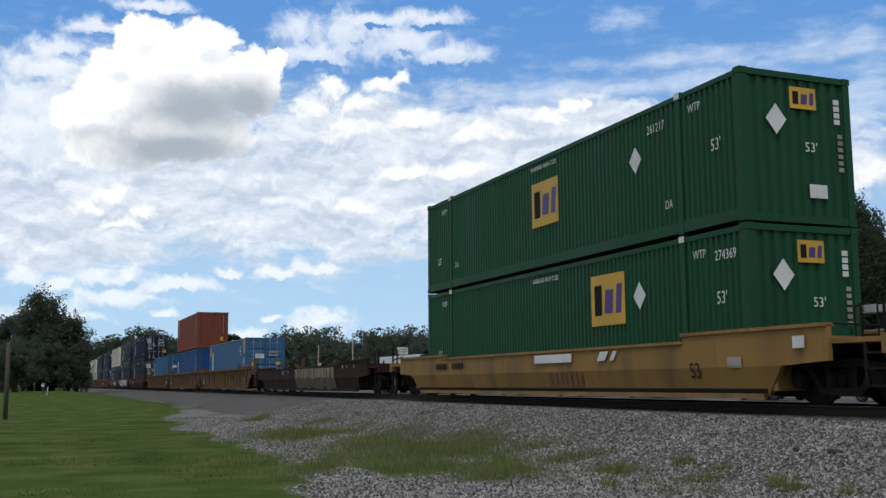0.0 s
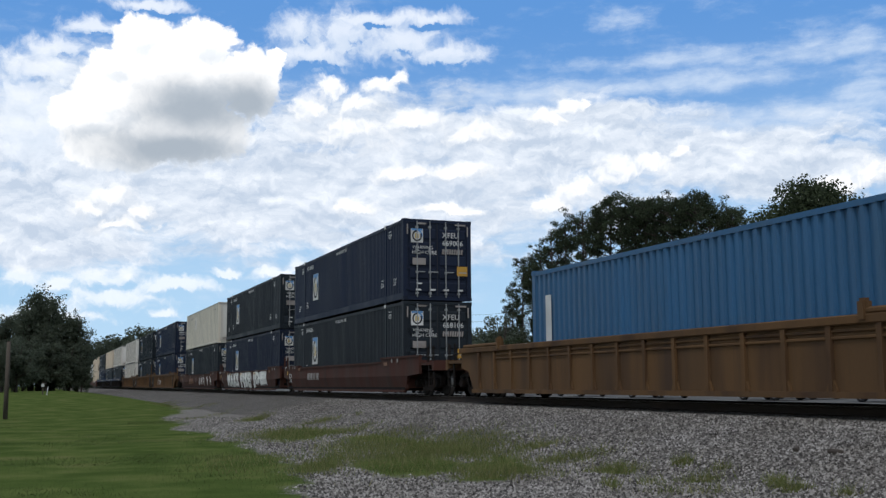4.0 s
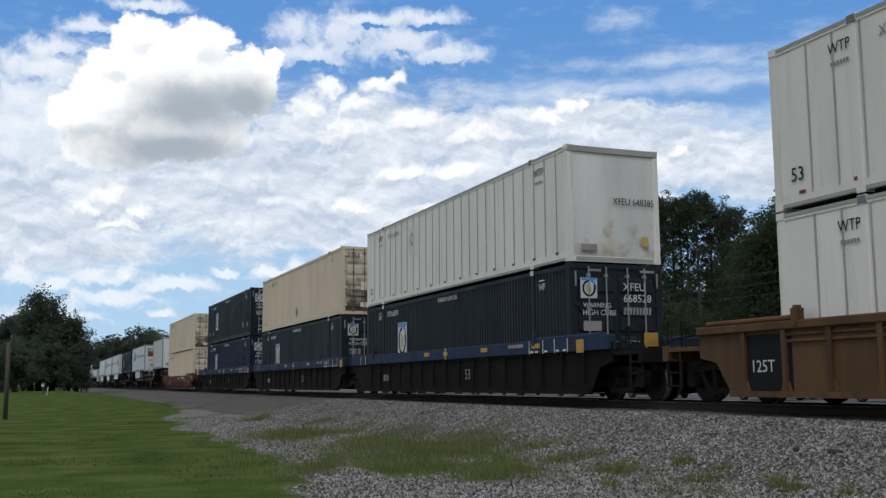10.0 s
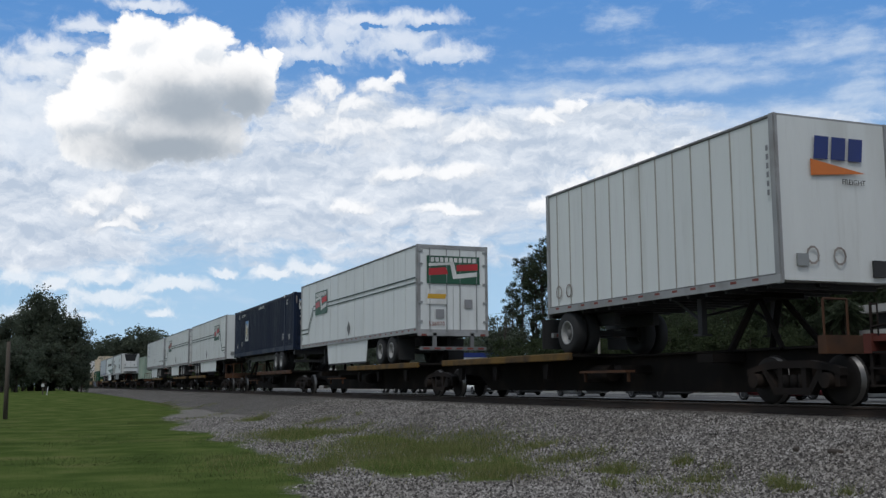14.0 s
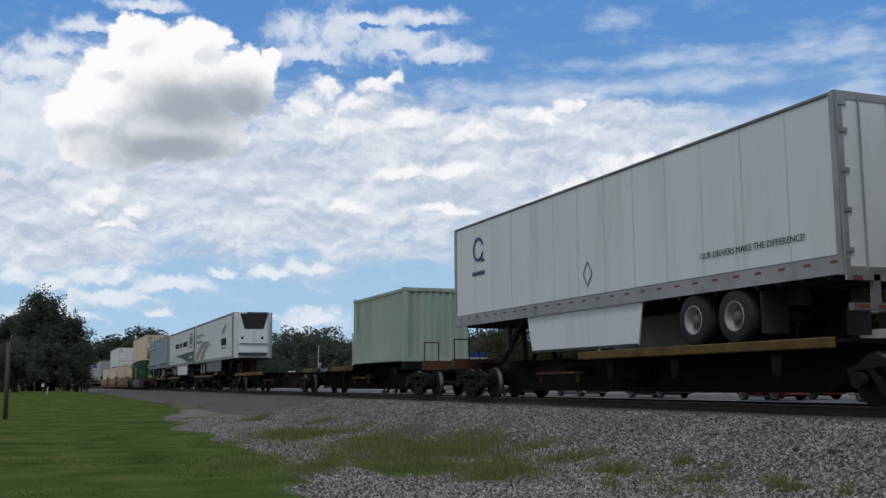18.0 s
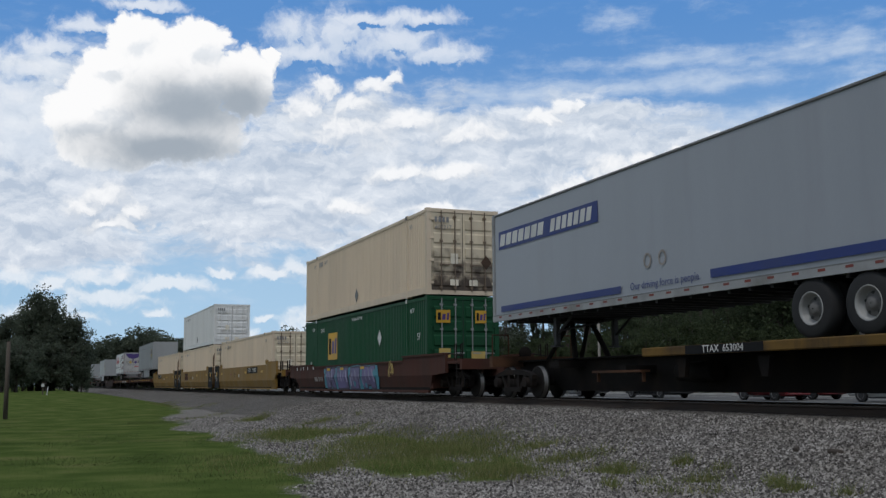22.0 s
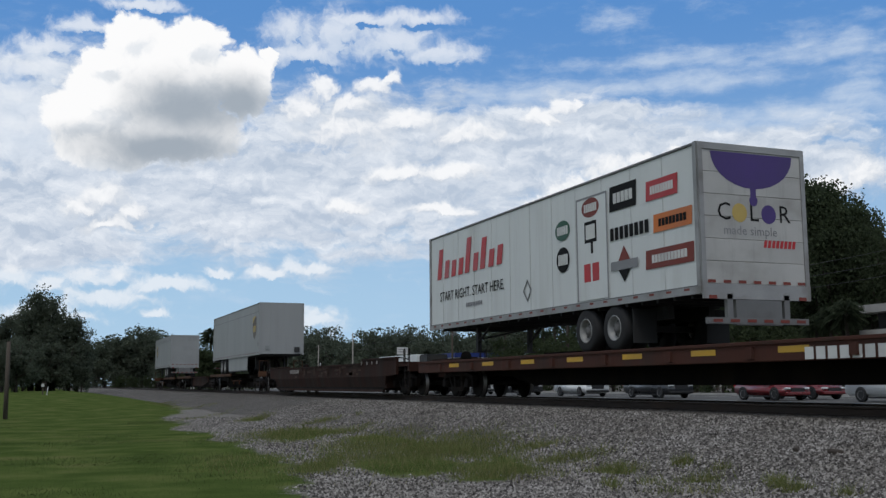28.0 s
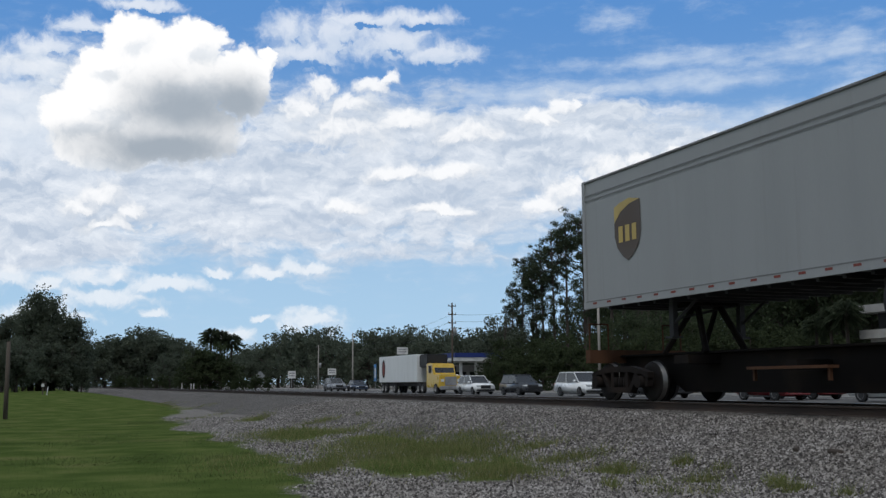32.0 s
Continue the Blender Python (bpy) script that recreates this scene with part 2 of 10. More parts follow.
M_OLDBROWN = material("sooty_brown_car_paint", (0.036, 0.016, 0.0115), 0.82, dirt=(0.024, 0.016, 0.013), dirt_amount=0.6, streak=True, spec=0.15, runs=(0.06, 0.032, 0.022), runs_amount=0.45)
M_BLUEGREY = material("grey_blue_sill_paint", (0.020, 0.036, 0.082), 0.7, dirt=(0.024, 0.023, 0.024), dirt_amount=0.5, streak=True, spec=0.2)
M_SOOT = material("sooty_steel", (0.011, 0.0093, 0.0085), 0.88, spec=0.12, dirt=(0.022, 0.016, 0.012), dirt_amount=0.4)
M_TRUCKSTEEL = material("brake_dust_steel", (0.012, 0.0092, 0.008), 0.9, dirt=(0.026, 0.017, 0.012), dirt_amount=0.4, spec=0.2)
M_WHEEL = material("wheel_steel", (0.013, 0.011, 0.010), 0.8, spec=0.2)
M_TREAD = material("polished_wheel_tread", (0.16, 0.155, 0.15), 0.42, metal=0.9)
M_RUBBER = material("tyre_rubber", (0.016, 0.016, 0.017), 0.85)
M_RIM = material("white_wheel_disc", (0.27, 0.27, 0.265), 0.45, dirt=(0.2, 0.19, 0.17), dirt_amount=0.3)
M_BLACK = material("black_paint", (0.011, 0.011, 0.012), 0.5)
M_DARKSTEEL = material("dark_underbody_steel", (0.025, 0.025, 0.027), 0.7)
M_GALV = material("galvanised_steel", (0.30, 0.31, 0.31), 0.5, metal=0.5)
M_YELLOW = material("yellow_marking", (0.56, 0.32, 0.022), 0.5, spread=0.15)
M_AMBER = material("amber_board", (0.5, 0.27, 0.03), 0.55, dirt=(0.2, 0.13, 0.06), dirt_amount=0.3)
M_MARK = material("white_marking", (0.62, 0.62, 0.60), 0.55, dirt=(0.35, 0.34, 0.32), dirt_amount=0.25)
M_FADED = material("faded_white_marking", (0.30, 0.27, 0.25), 0.7, dirt=(0.12, 0.09, 0.08), dirt_amount=0.5)
M_INK = material("black_marking", (0.014, 0.014, 0.015), 0.7, spec=0.1)
M_LOGOBLUE = material("deep_blue_marking", (0.012, 0.03, 0.16), 0.5)
M_SKYBLUE = material("light_blue_marking", (0.08, 0.25, 0.52), 0.5)
M_GOLD = material("gold_marking", (0.50, 0.36, 0.10), 0.5)
M_REDMARK = material("red_marking", (0.45, 0.018, 0.025), 0.45)
M_GREENMARK = material("dark_green_marking", (0.010, 0.075, 0.040), 0.45)
M_DARKGREEN = material("blackish_green_marking", (0.008, 0.034, 0.024), 0.5)
M_ORANGE = material("orange_marking", (0.62, 0.16, 0.02), 0.45)
M_PURPLE = material("purple_marking", (0.055, 0.028, 0.16), 0.45)
M_BROWNMARK = material("dark_brown_marking", (0.055, 0.030, 0.015), 0.4)
M_TAUPE = material("taupe_marking", (0.27, 0.25, 0.21), 0.5)
M_GREYMARK = material("grey_marking", (0.22, 0.22, 0.23), 0.5)
M_DIAMOND = material("grey_placard", (0.15, 0.15, 0.15), 0.6)
M_OXMARK = material("dull_red_marking", (0.19, 0.035, 0.025), 0.6)
M_OLDORANGE = material("faded_orange_marking", (0.19, 0.085, 0.035), 0.65)
M_RUSTMARK = material("soot_and_rust_stain", (0.055, 0.032, 0.020), 0.85, spread=0.4)
M_TAN_SPRAY = material("tan_spray_paint", (0.22, 0.175, 0.10), 0.6, dirt=(0.13, 0.09, 0.05), dirt_amount=0.4)
M_TAN_WORN = material("worn_tan_spray_paint", (0.095, 0.07, 0.038), 0.7, dirt=(0.07, 0.042, 0.026), dirt_amount=0.5, streak=True)
M_SILVER_SPRAY = material("silver_white_spray_paint", (0.80, 0.79, 0.75), 0.5, dirt=(0.58, 0.56, 0.52), dirt_amount=0.25)
M_LILAC = material("violet_spray_paint", (0.14, 0.12, 0.26), 0.5, spread=0.35)
M_DEEPVIOLET = material("dark_violet_spray_paint", (0.035, 0.03, 0.07), 0.5, spread=0.3)
M_PALELILAC = material("pale_lilac_spray_paint", (0.27, 0.25, 0.38), 0.55, spread=0.3)
M_TURQ = material("turquoise_spray_paint", (0.05, 0.24, 0.32), 0.5, spread=0.2)
M_SEAM = material("pale_panel_seam", (0.52, 0.53, 0.53), 0.5, dirt=(0.36, 0.35, 0.33), dirt_amount=0.3)
M_ROLLDOOR = material("grimy_roll_door", (0.44, 0.435, 0.42), 0.6, spread=0.08, dirt=(0.27, 0.26, 0.24), dirt_amount=0.4, runs=(0.2, 0.19, 0.175), runs_amount=0.4)
M_STUD = material("grimy_seam_strip", (0.36, 0.34, 0.30), 0.6)
M_SKIRT = material("grey_trailer_skirt", (0.10, 0.105, 0.11), 0.5, dirt=(0.06, 0.06, 0.06), dirt_amount=0.3)
M_ROD = material("rusty_lock_rod", (0.17, 0.125, 0.09), 0.7, dirt=(0.08, 0.05, 0.03), dirt_amount=0.4)
M_DISC = material("grimy_wheel_disc", (0.12, 0.117, 0.114), 0.6, dirt=(0.08, 0.07, 0.06), dirt_amount=0.4)
M_OLDRED = material("faded_red_marking", (0.075, 0.020, 0.015), 0.75, spread=0.3, spec=0.2)
M_STENCIL = material("nearly_gone_stencil", (0.075, 0.048, 0.038), 0.8, spread=0.4, spec=0.15)
M_MUD = material("mud_flap_rubber", (0.02, 0.02, 0.021), 0.8)
M_GRILLE = material("black_reefer_grille", (0.008, 0.008, 0.009), 0.5)
M_HITCH = material("rusty_orange_hitch", (0.13, 0.035, 0.022), 0.75, dirt=RUST, dirt_amount=0.4, spec=0.2)
M_DECKTAN = material("worn_yellow_deck_sill", (0.145, 0.085, 0.024), 0.8, dirt=(0.045, 0.03, 0.02), dirt_amount=0.6, spec=0.2, runs=(0.04, 0.026, 0.018), runs_amount=0.7)
M_DECKBROWN = material("rust_brown_deck_sill", (0.085, 0.040, 0.021), 0.8, dirt=(0.04, 0.025, 0.018), dirt_amount=0.55, spec=0.2)


def soot_streaked(name, colour, soot, amount):
    """Door paint with soot and rust that thickens downwards in blotches."""
    mat = material(name, colour, 0.6, dirt=(0.40, 0.30, 0.19), dirt_amount=0.3, streak=True)
    nt = mat.node_tree
    b = nt.nodes["Principled BSDF"]
    old = b.inputs["Base Color"].links[0].from_socket
    tc = nt.nodes.new("ShaderNodeTexCoord")
    sep = nt.nodes.new("ShaderNodeSeparateXYZ")
    nt.links.new(tc.outputs["Object"], sep.inputs[0])
    high = nt.nodes.new("ShaderNodeMapRange")
    high.inputs["From Min"].default_value, high.inputs["From Max"].default_value = 2.3, 0.3
    high.inputs["To Min"].default_value, high.inputs["To Max"].default_value = -0.25, 0.42 * amount
    nt.links.new(sep.outputs["Z"], high.inputs["Value"])
    n = nt.nodes.new("ShaderNodeTexNoise")
    n.inputs["Scale"].default_value, n.inputs["Detail"].default_value = 2.6, 6
    nt.links.new(tc.outputs["Object"], n.inputs["Vector"])
    add = nt.nodes.new("ShaderNodeMath")
    nt.links.new(n.outputs["Fac"], add.inputs[0])
    nt.links.new(high.outputs["Result"], add.inputs[1])
    cut = nt.nodes.new("ShaderNodeMapRange")
    cut.inputs["From Min"].default_value, cut.inputs["From Max"].default_value = 0.52, 0.86
    cut.inputs["To Max"].default_value = 0.95
    nt.links.new(add.outputs[0], cut.inputs["Value"])
    m = nt.nodes.new("ShaderNodeMix")
    m.data_type = "RGBA"
    m.inputs["B"].default_value = (*soot, 1)
    nt.links.new(cut.outputs["Result"], m.inputs["Factor"])
    nt.links.new(old, m.inputs["A"])
    nt.links.new(m.outputs["Result"], b.inputs["Base Color"])
    return mat


M_DOOR_SOOT = soot_streaked("soot_blackened_door_paint", (0.62, 0.53, 0.39), (0.045, 0.03, 0.022), 1.0)
M_DOOR_RUST = soot_streaked("rust_streaked_door_paint", (0.64, 0.56, 0.42), (0.11, 0.06, 0.03), 0.45)
M_END_GRIME = soot_streaked("grimy_white_end_paint", (0.68, 0.655, 0.60), (0.30, 0.24, 0.18), 0.2)


# ---- rolling stock ----
MOVERS = []          # every thing that rides along: (object, place along the train, metres)
_made = {}


def ride(ob, u, z=0.0):
    MOVERS.append((ob, u, z))
    return ob


def once(key, make):
    if key not in _made:
        _made[key] = make()
    return _made[key]


def truck_meshes():
    bolster = boxes((-0.95, 0.95, -0.22, 0.22, 0.42, 0.68), (-0.2, 0.2, -0.3, 0.3, 0.66, 0.8))
    frame_bm = bmesh.new()
    prism(frame_bm, [(-1.16, 0.50), (-1.16, 0.62), (-0.92, 0.68), (-0.45, 0.76), (0.45, 0.76), (0.92, 0.68), (1.16, 0.62), (1.16, 0.50), (0.9, 0.58), (0.4, 0.63), (-0.4, 0.63), (-0.9, 0.58)], -0.08, 0.08)
    prism(frame_bm, [(-0.46, 0.18), (-0.46, 0.30), (0.46, 0.30), (0.46, 0.18)], -0.09, 0.09)
    for s in (-1, 1):
        prism(frame_bm, [(s * 0.46, 0.18), (s * 0.36, 0.24), (s * 0.66, 0.64), (s * 0.78, 0.62)][::s], -0.075, 0.075)
        prism(frame_bm, [(s * 0.24, 0.27), (s * 0.24, 0.66), (s * 0.35, 0.66), (s * 0.35, 0.27)][::s], -0.07, 0.07)
        prism(frame_bm, [(s * 1.02, 0.32), (s * 1.02, 0.56), (s * 1.14, 0.56), (s * 1.12, 0.32)][::s], -0.07, 0.07)
    for s in (-1, 1):
        tube(frame_bm, (-0.18, s * 0.89, 0.42), (0.1, s * 0.89, 0.42), 0.13, n=12)
    springs = bmesh.new()
    for y in (-0.2, 0.0, 0.2):
        tube(springs, (0, y, 0.28), (0, y, 0.52), 0.08, n=8)
    wheelset = bmesh.new()
    for s in (-1, 1):
        m = bmesh.new()
        lathe(m, [(-0.07, 0.10), (-0.07, 0.33), (-0.065, 0.42), (0.045, 0.425), (0.05, 0.455), (0.07, 0.455), (0.07, 0.1)], 24)
        bmesh.ops.transform(m, matrix=Matrix.Translation((s * 0.76, 0, 0)) @ Matrix.Rotation(0 if s < 0 else math.pi, 4, "Z"), verts=m.verts[:])
        me = mesh_of("w", m)
        wheelset.from_mesh(me)
        bpy.data.meshes.remove(me)
    tube(wheelset, (-0.95, 0, 0), (0.95, 0, 0), 0.085, n=10)
    for f in wheelset.faces:
        if all(0.41 < math.hypot(v.co.y, v.co.z) < 0.44 for v in f.verts):
            f.material_index = 1
    return [mesh_of(n, b) for n, b in (("truck", bolster), ("side_frame", frame_bm), ("spring_nest", springs), ("wheelset", wheelset))]


def add_truck(car, y):
    bolster, side, springs, wheels = once("truck", truck_meshes)
    if not wheels.materials:
        wheels.materials.append(M_WHEEL)
        wheels.materials.append(M_TREAD)
    tr = part("truck", bolster, M_TRUCKSTEEL, car, "soot-brown cast steel bogie")
    tr.location = (0, y, 0)
    for s in (-1, 1):
        f = part("side_frame", side, M_TRUCKSTEEL, tr)
        f.location.x = s * 1.03
        part("spring_nest", springs, M_SOOT, tr).location = (s * 1.03, 0, 0)
        part("wheelset", wheels, M_WHEEL, tr).location = (0, s * 0.89, 0.425)
    return tr


def coupler_mesh():
    bm = boxes((-0.14, 0.14, -0.9, 0.0, 0.72, 0.98), (-0.17, 0.20, 0.0, 0.34, 0.66, 1.02))
    box(bm, 0.08, 0.22, 0.3, 0.5, 0.68, 1.0)
    return mesh_of("coupler", bm)


def add_coupler(car, y, way):
    c = part("coupler", once("coupler", coupler_mesh), M_SOOT, car)
    c.matrix_basis = pose(0, y, -0.02, 0, 0, 0 if way > 0 else 180)


def add_end(car, y, way, paint, rails=True):
    """Open end platform over a truck, with hand rails, steps and a brake wheel."""
    s = 1 if way > 0 else -1
    a, b = y, y + s * 1.15
    lo, hi = min(a, b), max(a, b)
    part("end_platform", boxes((-1.45, 1.45, lo, hi, 1.0, 1.08), (-0.35, 0.35, lo - 0.6, hi + 0.2, 0.62, 1.0), (-1.48, 1.48, b - 0.08, b + 0.08, 0.82, 1.12)), paint, car)
    if rails:
        stout = paint is M_TANCAR and s < 0
        thick, tall = (0.035, 1.92) if stout else (0.016, 1.6)
        rail_paint = paint if stout else M_TRUCKSTEEL
        for x in (-1.42, 1.42):
            bm = bmesh.new()
            for yy in (b - s * 0.5, b - s * 0.04):
                box(bm, x - thick, x + thick, yy - thick, yy + thick, 1.05, tall)
                tube(bm, (x, yy - s * 0.13, 1.08), (x, yy - s * 0.13, tall - 0.04), 0.014, n=6)
                tube(bm, (x, yy - s * 0.13, tall - 0.04), (x, yy, tall - 0.04), 0.014, n=6)
            tube(bm, (x, a + s * 0.05, 1.32), (x, b - s * 0.05, 1.22), 0.02, n=6)
            part("hand_rail", bm, rail_paint, car)
            st = bmesh.new()
            for yy in (b - s * 0.45, b - s * 0.02):
                box(st, x - 0.02, x + 0.02, yy - 0.03, yy + 0.03, 0.3, 1.02)
            for z in (0.32, 0.58, 0.82):
                box(st, x - 0.05, x + 0.03, min(b - s * 0.45, b), max(b - s * 0.45, b), z, z + 0.03)
            part("ladder", st, rail_paint, car)
        part("brake_wheel", lathe(bmesh.new(), [(0, 0.02), (0, 0.2), (0.03, 0.21), (0.05, 0.18), (0.05, 0.02)], 14, "Y"), M_SOOT, car).location = (0.7, b - s * 0.1, 1.3)
        part("brake_post", tube(bmesh.new(), (0.7, b - s * 0.14, 1.05), (0.7, b - s * 0.14, 1.45), 0.03, n=6), paint, car)


def well_side_outline(top, bottom, a, b, step=0.14):
    """Outline of a well car's side; a and b are half lengths at the rear and front."""
    return [(-b + 1.6, bottom), (-b + 1.1, bottom + 0.5), (-b, bottom + 0.56), (-b, top + step), (-6.3, top + step), (-6.3, top), (6.3, top), (6.3, top + step * 0.7), (a, top + step * 0.7), (a, bottom + 0.56), (a - 1.1, bottom + 0.5), (a - 1.6, bottom)]


FOLD = 0.70          # height at which a smooth side bends inwards


def well_car(u, style, paint, label, near="end", far="end", group="", lower=None):
    car = thing("well_car", label, "rail car", group)
    a = 10.2 if far == "end" else 9.25
    b = 10.2 if near == "end" else 9.25
    for s in (-1, 1):
        x0, x1 = (-1.52, -1.42) if s < 0 else (1.42, 1.52)
        if style == "smooth":
            bm = prism(bmesh.new(), well_side_outline(1.16, 0.17, a, b), x0, x1)
            bmesh.ops.bisect_plane(bm, geom=bm.verts[:] + bm.edges[:] + bm.faces[:], plane_co=(0, 0, FOLD), plane_no=(0, 0, 1))
            for v in bm.verts:
                if v.co.z < 0.3:
                    v.co.x -= s * 0.13
            side = part("side_wall", bm, paint, car)
            bx = -1.56 if s < 0 else 1.56
            k_ = 0.13
            part("bottom_rail", boxes((min(s * 1.34, bx - s * k_), max(s * 1.34, bx - s * k_), -b + 1.7, a - 1.7, 0.11, 0.2)), paint, side)
            part("top_rail", boxes((min(s * 1.38, bx), max(s * 1.38, bx), -6.3, 6.3, 1.13, 1.19)), paint, side)
            part("end_rail", boxes((min(s * 1.36, bx), max(s * 1.36, bx), -b, -6.28, 1.28, 1.34)), paint, side)
            part("end_rail", boxes((min(s * 1.36, bx), max(s * 1.36, bx), 6.28, a, 1.22, 1.28)), paint, side)
        elif style == "deep":
            out = [(-b + 0.35, 0.24), (-b + 0.2, 0.8), (-b, 0.9), (-b, 1.62), (-b + 2.3, 1.62), (-b + 2.5, 1.47), (a - 2.5, 1.47), (a - 2.3, 1.62), (a, 1.62), (a, 0.9), (a - 0.2, 0.8), (a - 0.35, 0.24)]
            bm = prism(bmesh.new(), [(y, max(z, 0.66)) if i in (0, 11) else (y, max(z, 0.9)) if i in (1, 10) else (y, z) for i, (y, z) in enumerate(out)], x0, x1)
            side = part("side_wall", bm, paint, car)
            low = bmesh.new()
            q = [[low.verts.new((s * xx, yy, zz)) for yy in (-b + 0.34, a - 0.34)] for xx, zz in ((1.5215, 0.70), (1.5215, 0.63), (1.40, 0.2), (1.36, 0.2), (1.36, 0.70))]
            for i in range(5):
                low.faces.new((*q[i], *q[(i + 1) % 5][::-1]))
            for k in (0, 1):
                low.faces.new([r[k] for r in q])
            bmesh.ops.recalc_face_normals(low, faces=low.faces[:])
            part("lower_wall", low, paint, side)
            part("bottom_rail", boxes((min(s * 1.34, s * 1.44), max(s * 1.34, s * 1.44), -b + 0.5, a - 0.5, 0.15, 0.22)), paint, side)
            for y in (-b + 2.4, a - 2.4):
                part("guide_lug", soft_box(s * 1.5 - 0.06, s * 1.5 + 0.06, y - 0.18, y + 0.18, 1.45, 1.76, 0.05), paint, side)
        else:
            rib_paint = lower or paint
            top = 1.42
            out = [(-b + 0.9, 0.2), (-b + 0.5, 0.75), (-b, 0.85), (-b, top - 0.12), (a, top - 0.12), (a, 0.85), (a - 0.5, 0.75), (a - 0.9, 0.2)]
            side = part("side_wall", prism(bmesh.new(), out, s * 1.455 - 0.02, s * 1.455 + 0.02), rib_paint, car)
            xo = s * 1.56
            chord = (1.12, top + 0.04) if lower else (top - 0.15, top)
            part("top_chord", soft_box(min(s * 1.36, xo), max(s * 1.36, xo), -b, a, chord[0], chord[1], 0.02, 1), paint, side)
            part("bottom_chord", boxes((min(s * 1.4, xo), max(s * 1.4, xo), -b + 0.95, a - 0.95, 0.14, 0.24)), rib_paint, side)
            part("guide_rail", soft_box(min(s * 1.38, xo), max(s * 1.38, xo), -b + 0.3, -b + 3.6, top - 0.005, top + 0.1, 0.03, 1), paint, side)
            for y in (-b + 3.55, a - 2.75):
                part("guide_lug", soft_box(min(s * 1.42, s * 1.6), max(s * 1.42, s * 1.6), y - 0.11, y + 0.11, top - 0.14, top + 0.24, 0.05, 2), paint, side)
            part("guide_rail", soft_box(min(s * 1.38, xo), max(s * 1.38, xo), a - 2.8, a - 0.3, top - 0.005, top + 0.09, 0.03, 1), paint, side)
            rib = once("rib" + rib_paint.name, lambda: mesh_of("rib", prism(bmesh.new(), [(-0.04, 0.22), (-0.055, 1.3), (0.055, 1.3), (0.04, 0.22)], -0.04, 0.04)))
            y = -b + (1.15 if near == "end" else 2.21)
            while y < a - (1.0 if far == "end" else 1.9):
                part("rib", rib, rib_paint, side).location = (s * 1.50, y, 0)
                y += 1.06
            for z in (1.16, 1.05):
                part("stiffener", soft_box(min(s * 1.45, s * 1.512), max(s * 1.45, s * 1.512), -b + 2.4, a - 2.4, z, z + 0.05, 0.012, 1), rib_paint, side)
            gusset = once("gusset" + rib_paint.name, lambda: mesh_of("rib_foot", prism(bmesh.new(), [(-0.12, 0.2), (-0.12, 0.26), (-0.05, 0.42), (0.05, 0.42), (0.12, 0.26), (0.12, 0.2)], -0.03, 0.03)))
            y = -b + (1.15 if near == "end" else 2.21)
            while y < a - (1.0 if far == "end" else 1.9):
                part("rib_foot", gusset, rib_paint, side).location = (s * 1.49, y, 0)
                y += 1.06
    part("well_floor", boxes((-1.42, 1.42, -8.6, 8.6, 0.2, 0.34)), M_SOOT, car)
    for y, s in ((-8.75, -1), (8.75, 1)):
        part("bulkhead", boxes((-1.42, 1.42, min(y, y + s * 0.12), max(y, y + s * 0.12), 0.25, 1.2)), lower or paint, car)
    for kind, y, s in ((near, -b, -1), (far, a, 1)):
        if kind == "end":
            part("bolster_beam", boxes((-1.42, 1.42, min(s * 8.85, y), max(s * 8.85, y), 0.86, 1.02), (-0.4, 0.4, min(s * 8.85, y), max(s * 8.85, y), 0.55, 0.9)), M_SOOT, car)
            add_end(car, y, s, lower or paint)
            add_truck(car, s * 10.0)
            add_coupler(car, y + s * 1.2, s)
        else:
            part("joint_beam", boxes((-1.2, 1.2, min(s * 8.85, s * 9.55), max(s * 8.85, s * 9.55), 0.80, 1.15), (-0.3, 0.3, min(s * 9.2, s * 9.78), max(s * 9.2, s * 9.78), 0.62, 0.98)), lower or paint, car)
            for x in (-1.3, 1.3):
                bm = bmesh.new()
                tube(bm, (x, s * 9.32, 1.15), (x, s * 9.32, 1.75), 0.022, n=6)
                tube(bm, (x, s * 9.52, 1.15), (x, s * 9.52, 1.75), 0.022, n=6)
                tube(bm, (x, s * 9.32, 1.75), (x, s * 9.52, 1.75), 0.022, n=6)
                part("hand_rail", bm, paint, car)
            if s < 0 and style in ("deep", "ribbed"):
                for x in (-1.49, 1.49):
                    lad = bmesh.new()
                    for yy in (-9.34, -9.72):
                        box(lad, x - 0.022, x + 0.022, yy - 0.03, yy + 0.03, 0.5, 2.45 if yy > -9.5 else 2.6)
                    for z in (0.52, 0.85, 1.18, 1.5):
                        tube(lad, (x, -9.34, z), (x, -9.72, z), 0.016, n=5)
                    part("end_ladder", lad, M_TANCAR, car, "rusty tan end ladder")
            if s > 0:
                add_truck(car, 9.8)
    return ride(car, u)


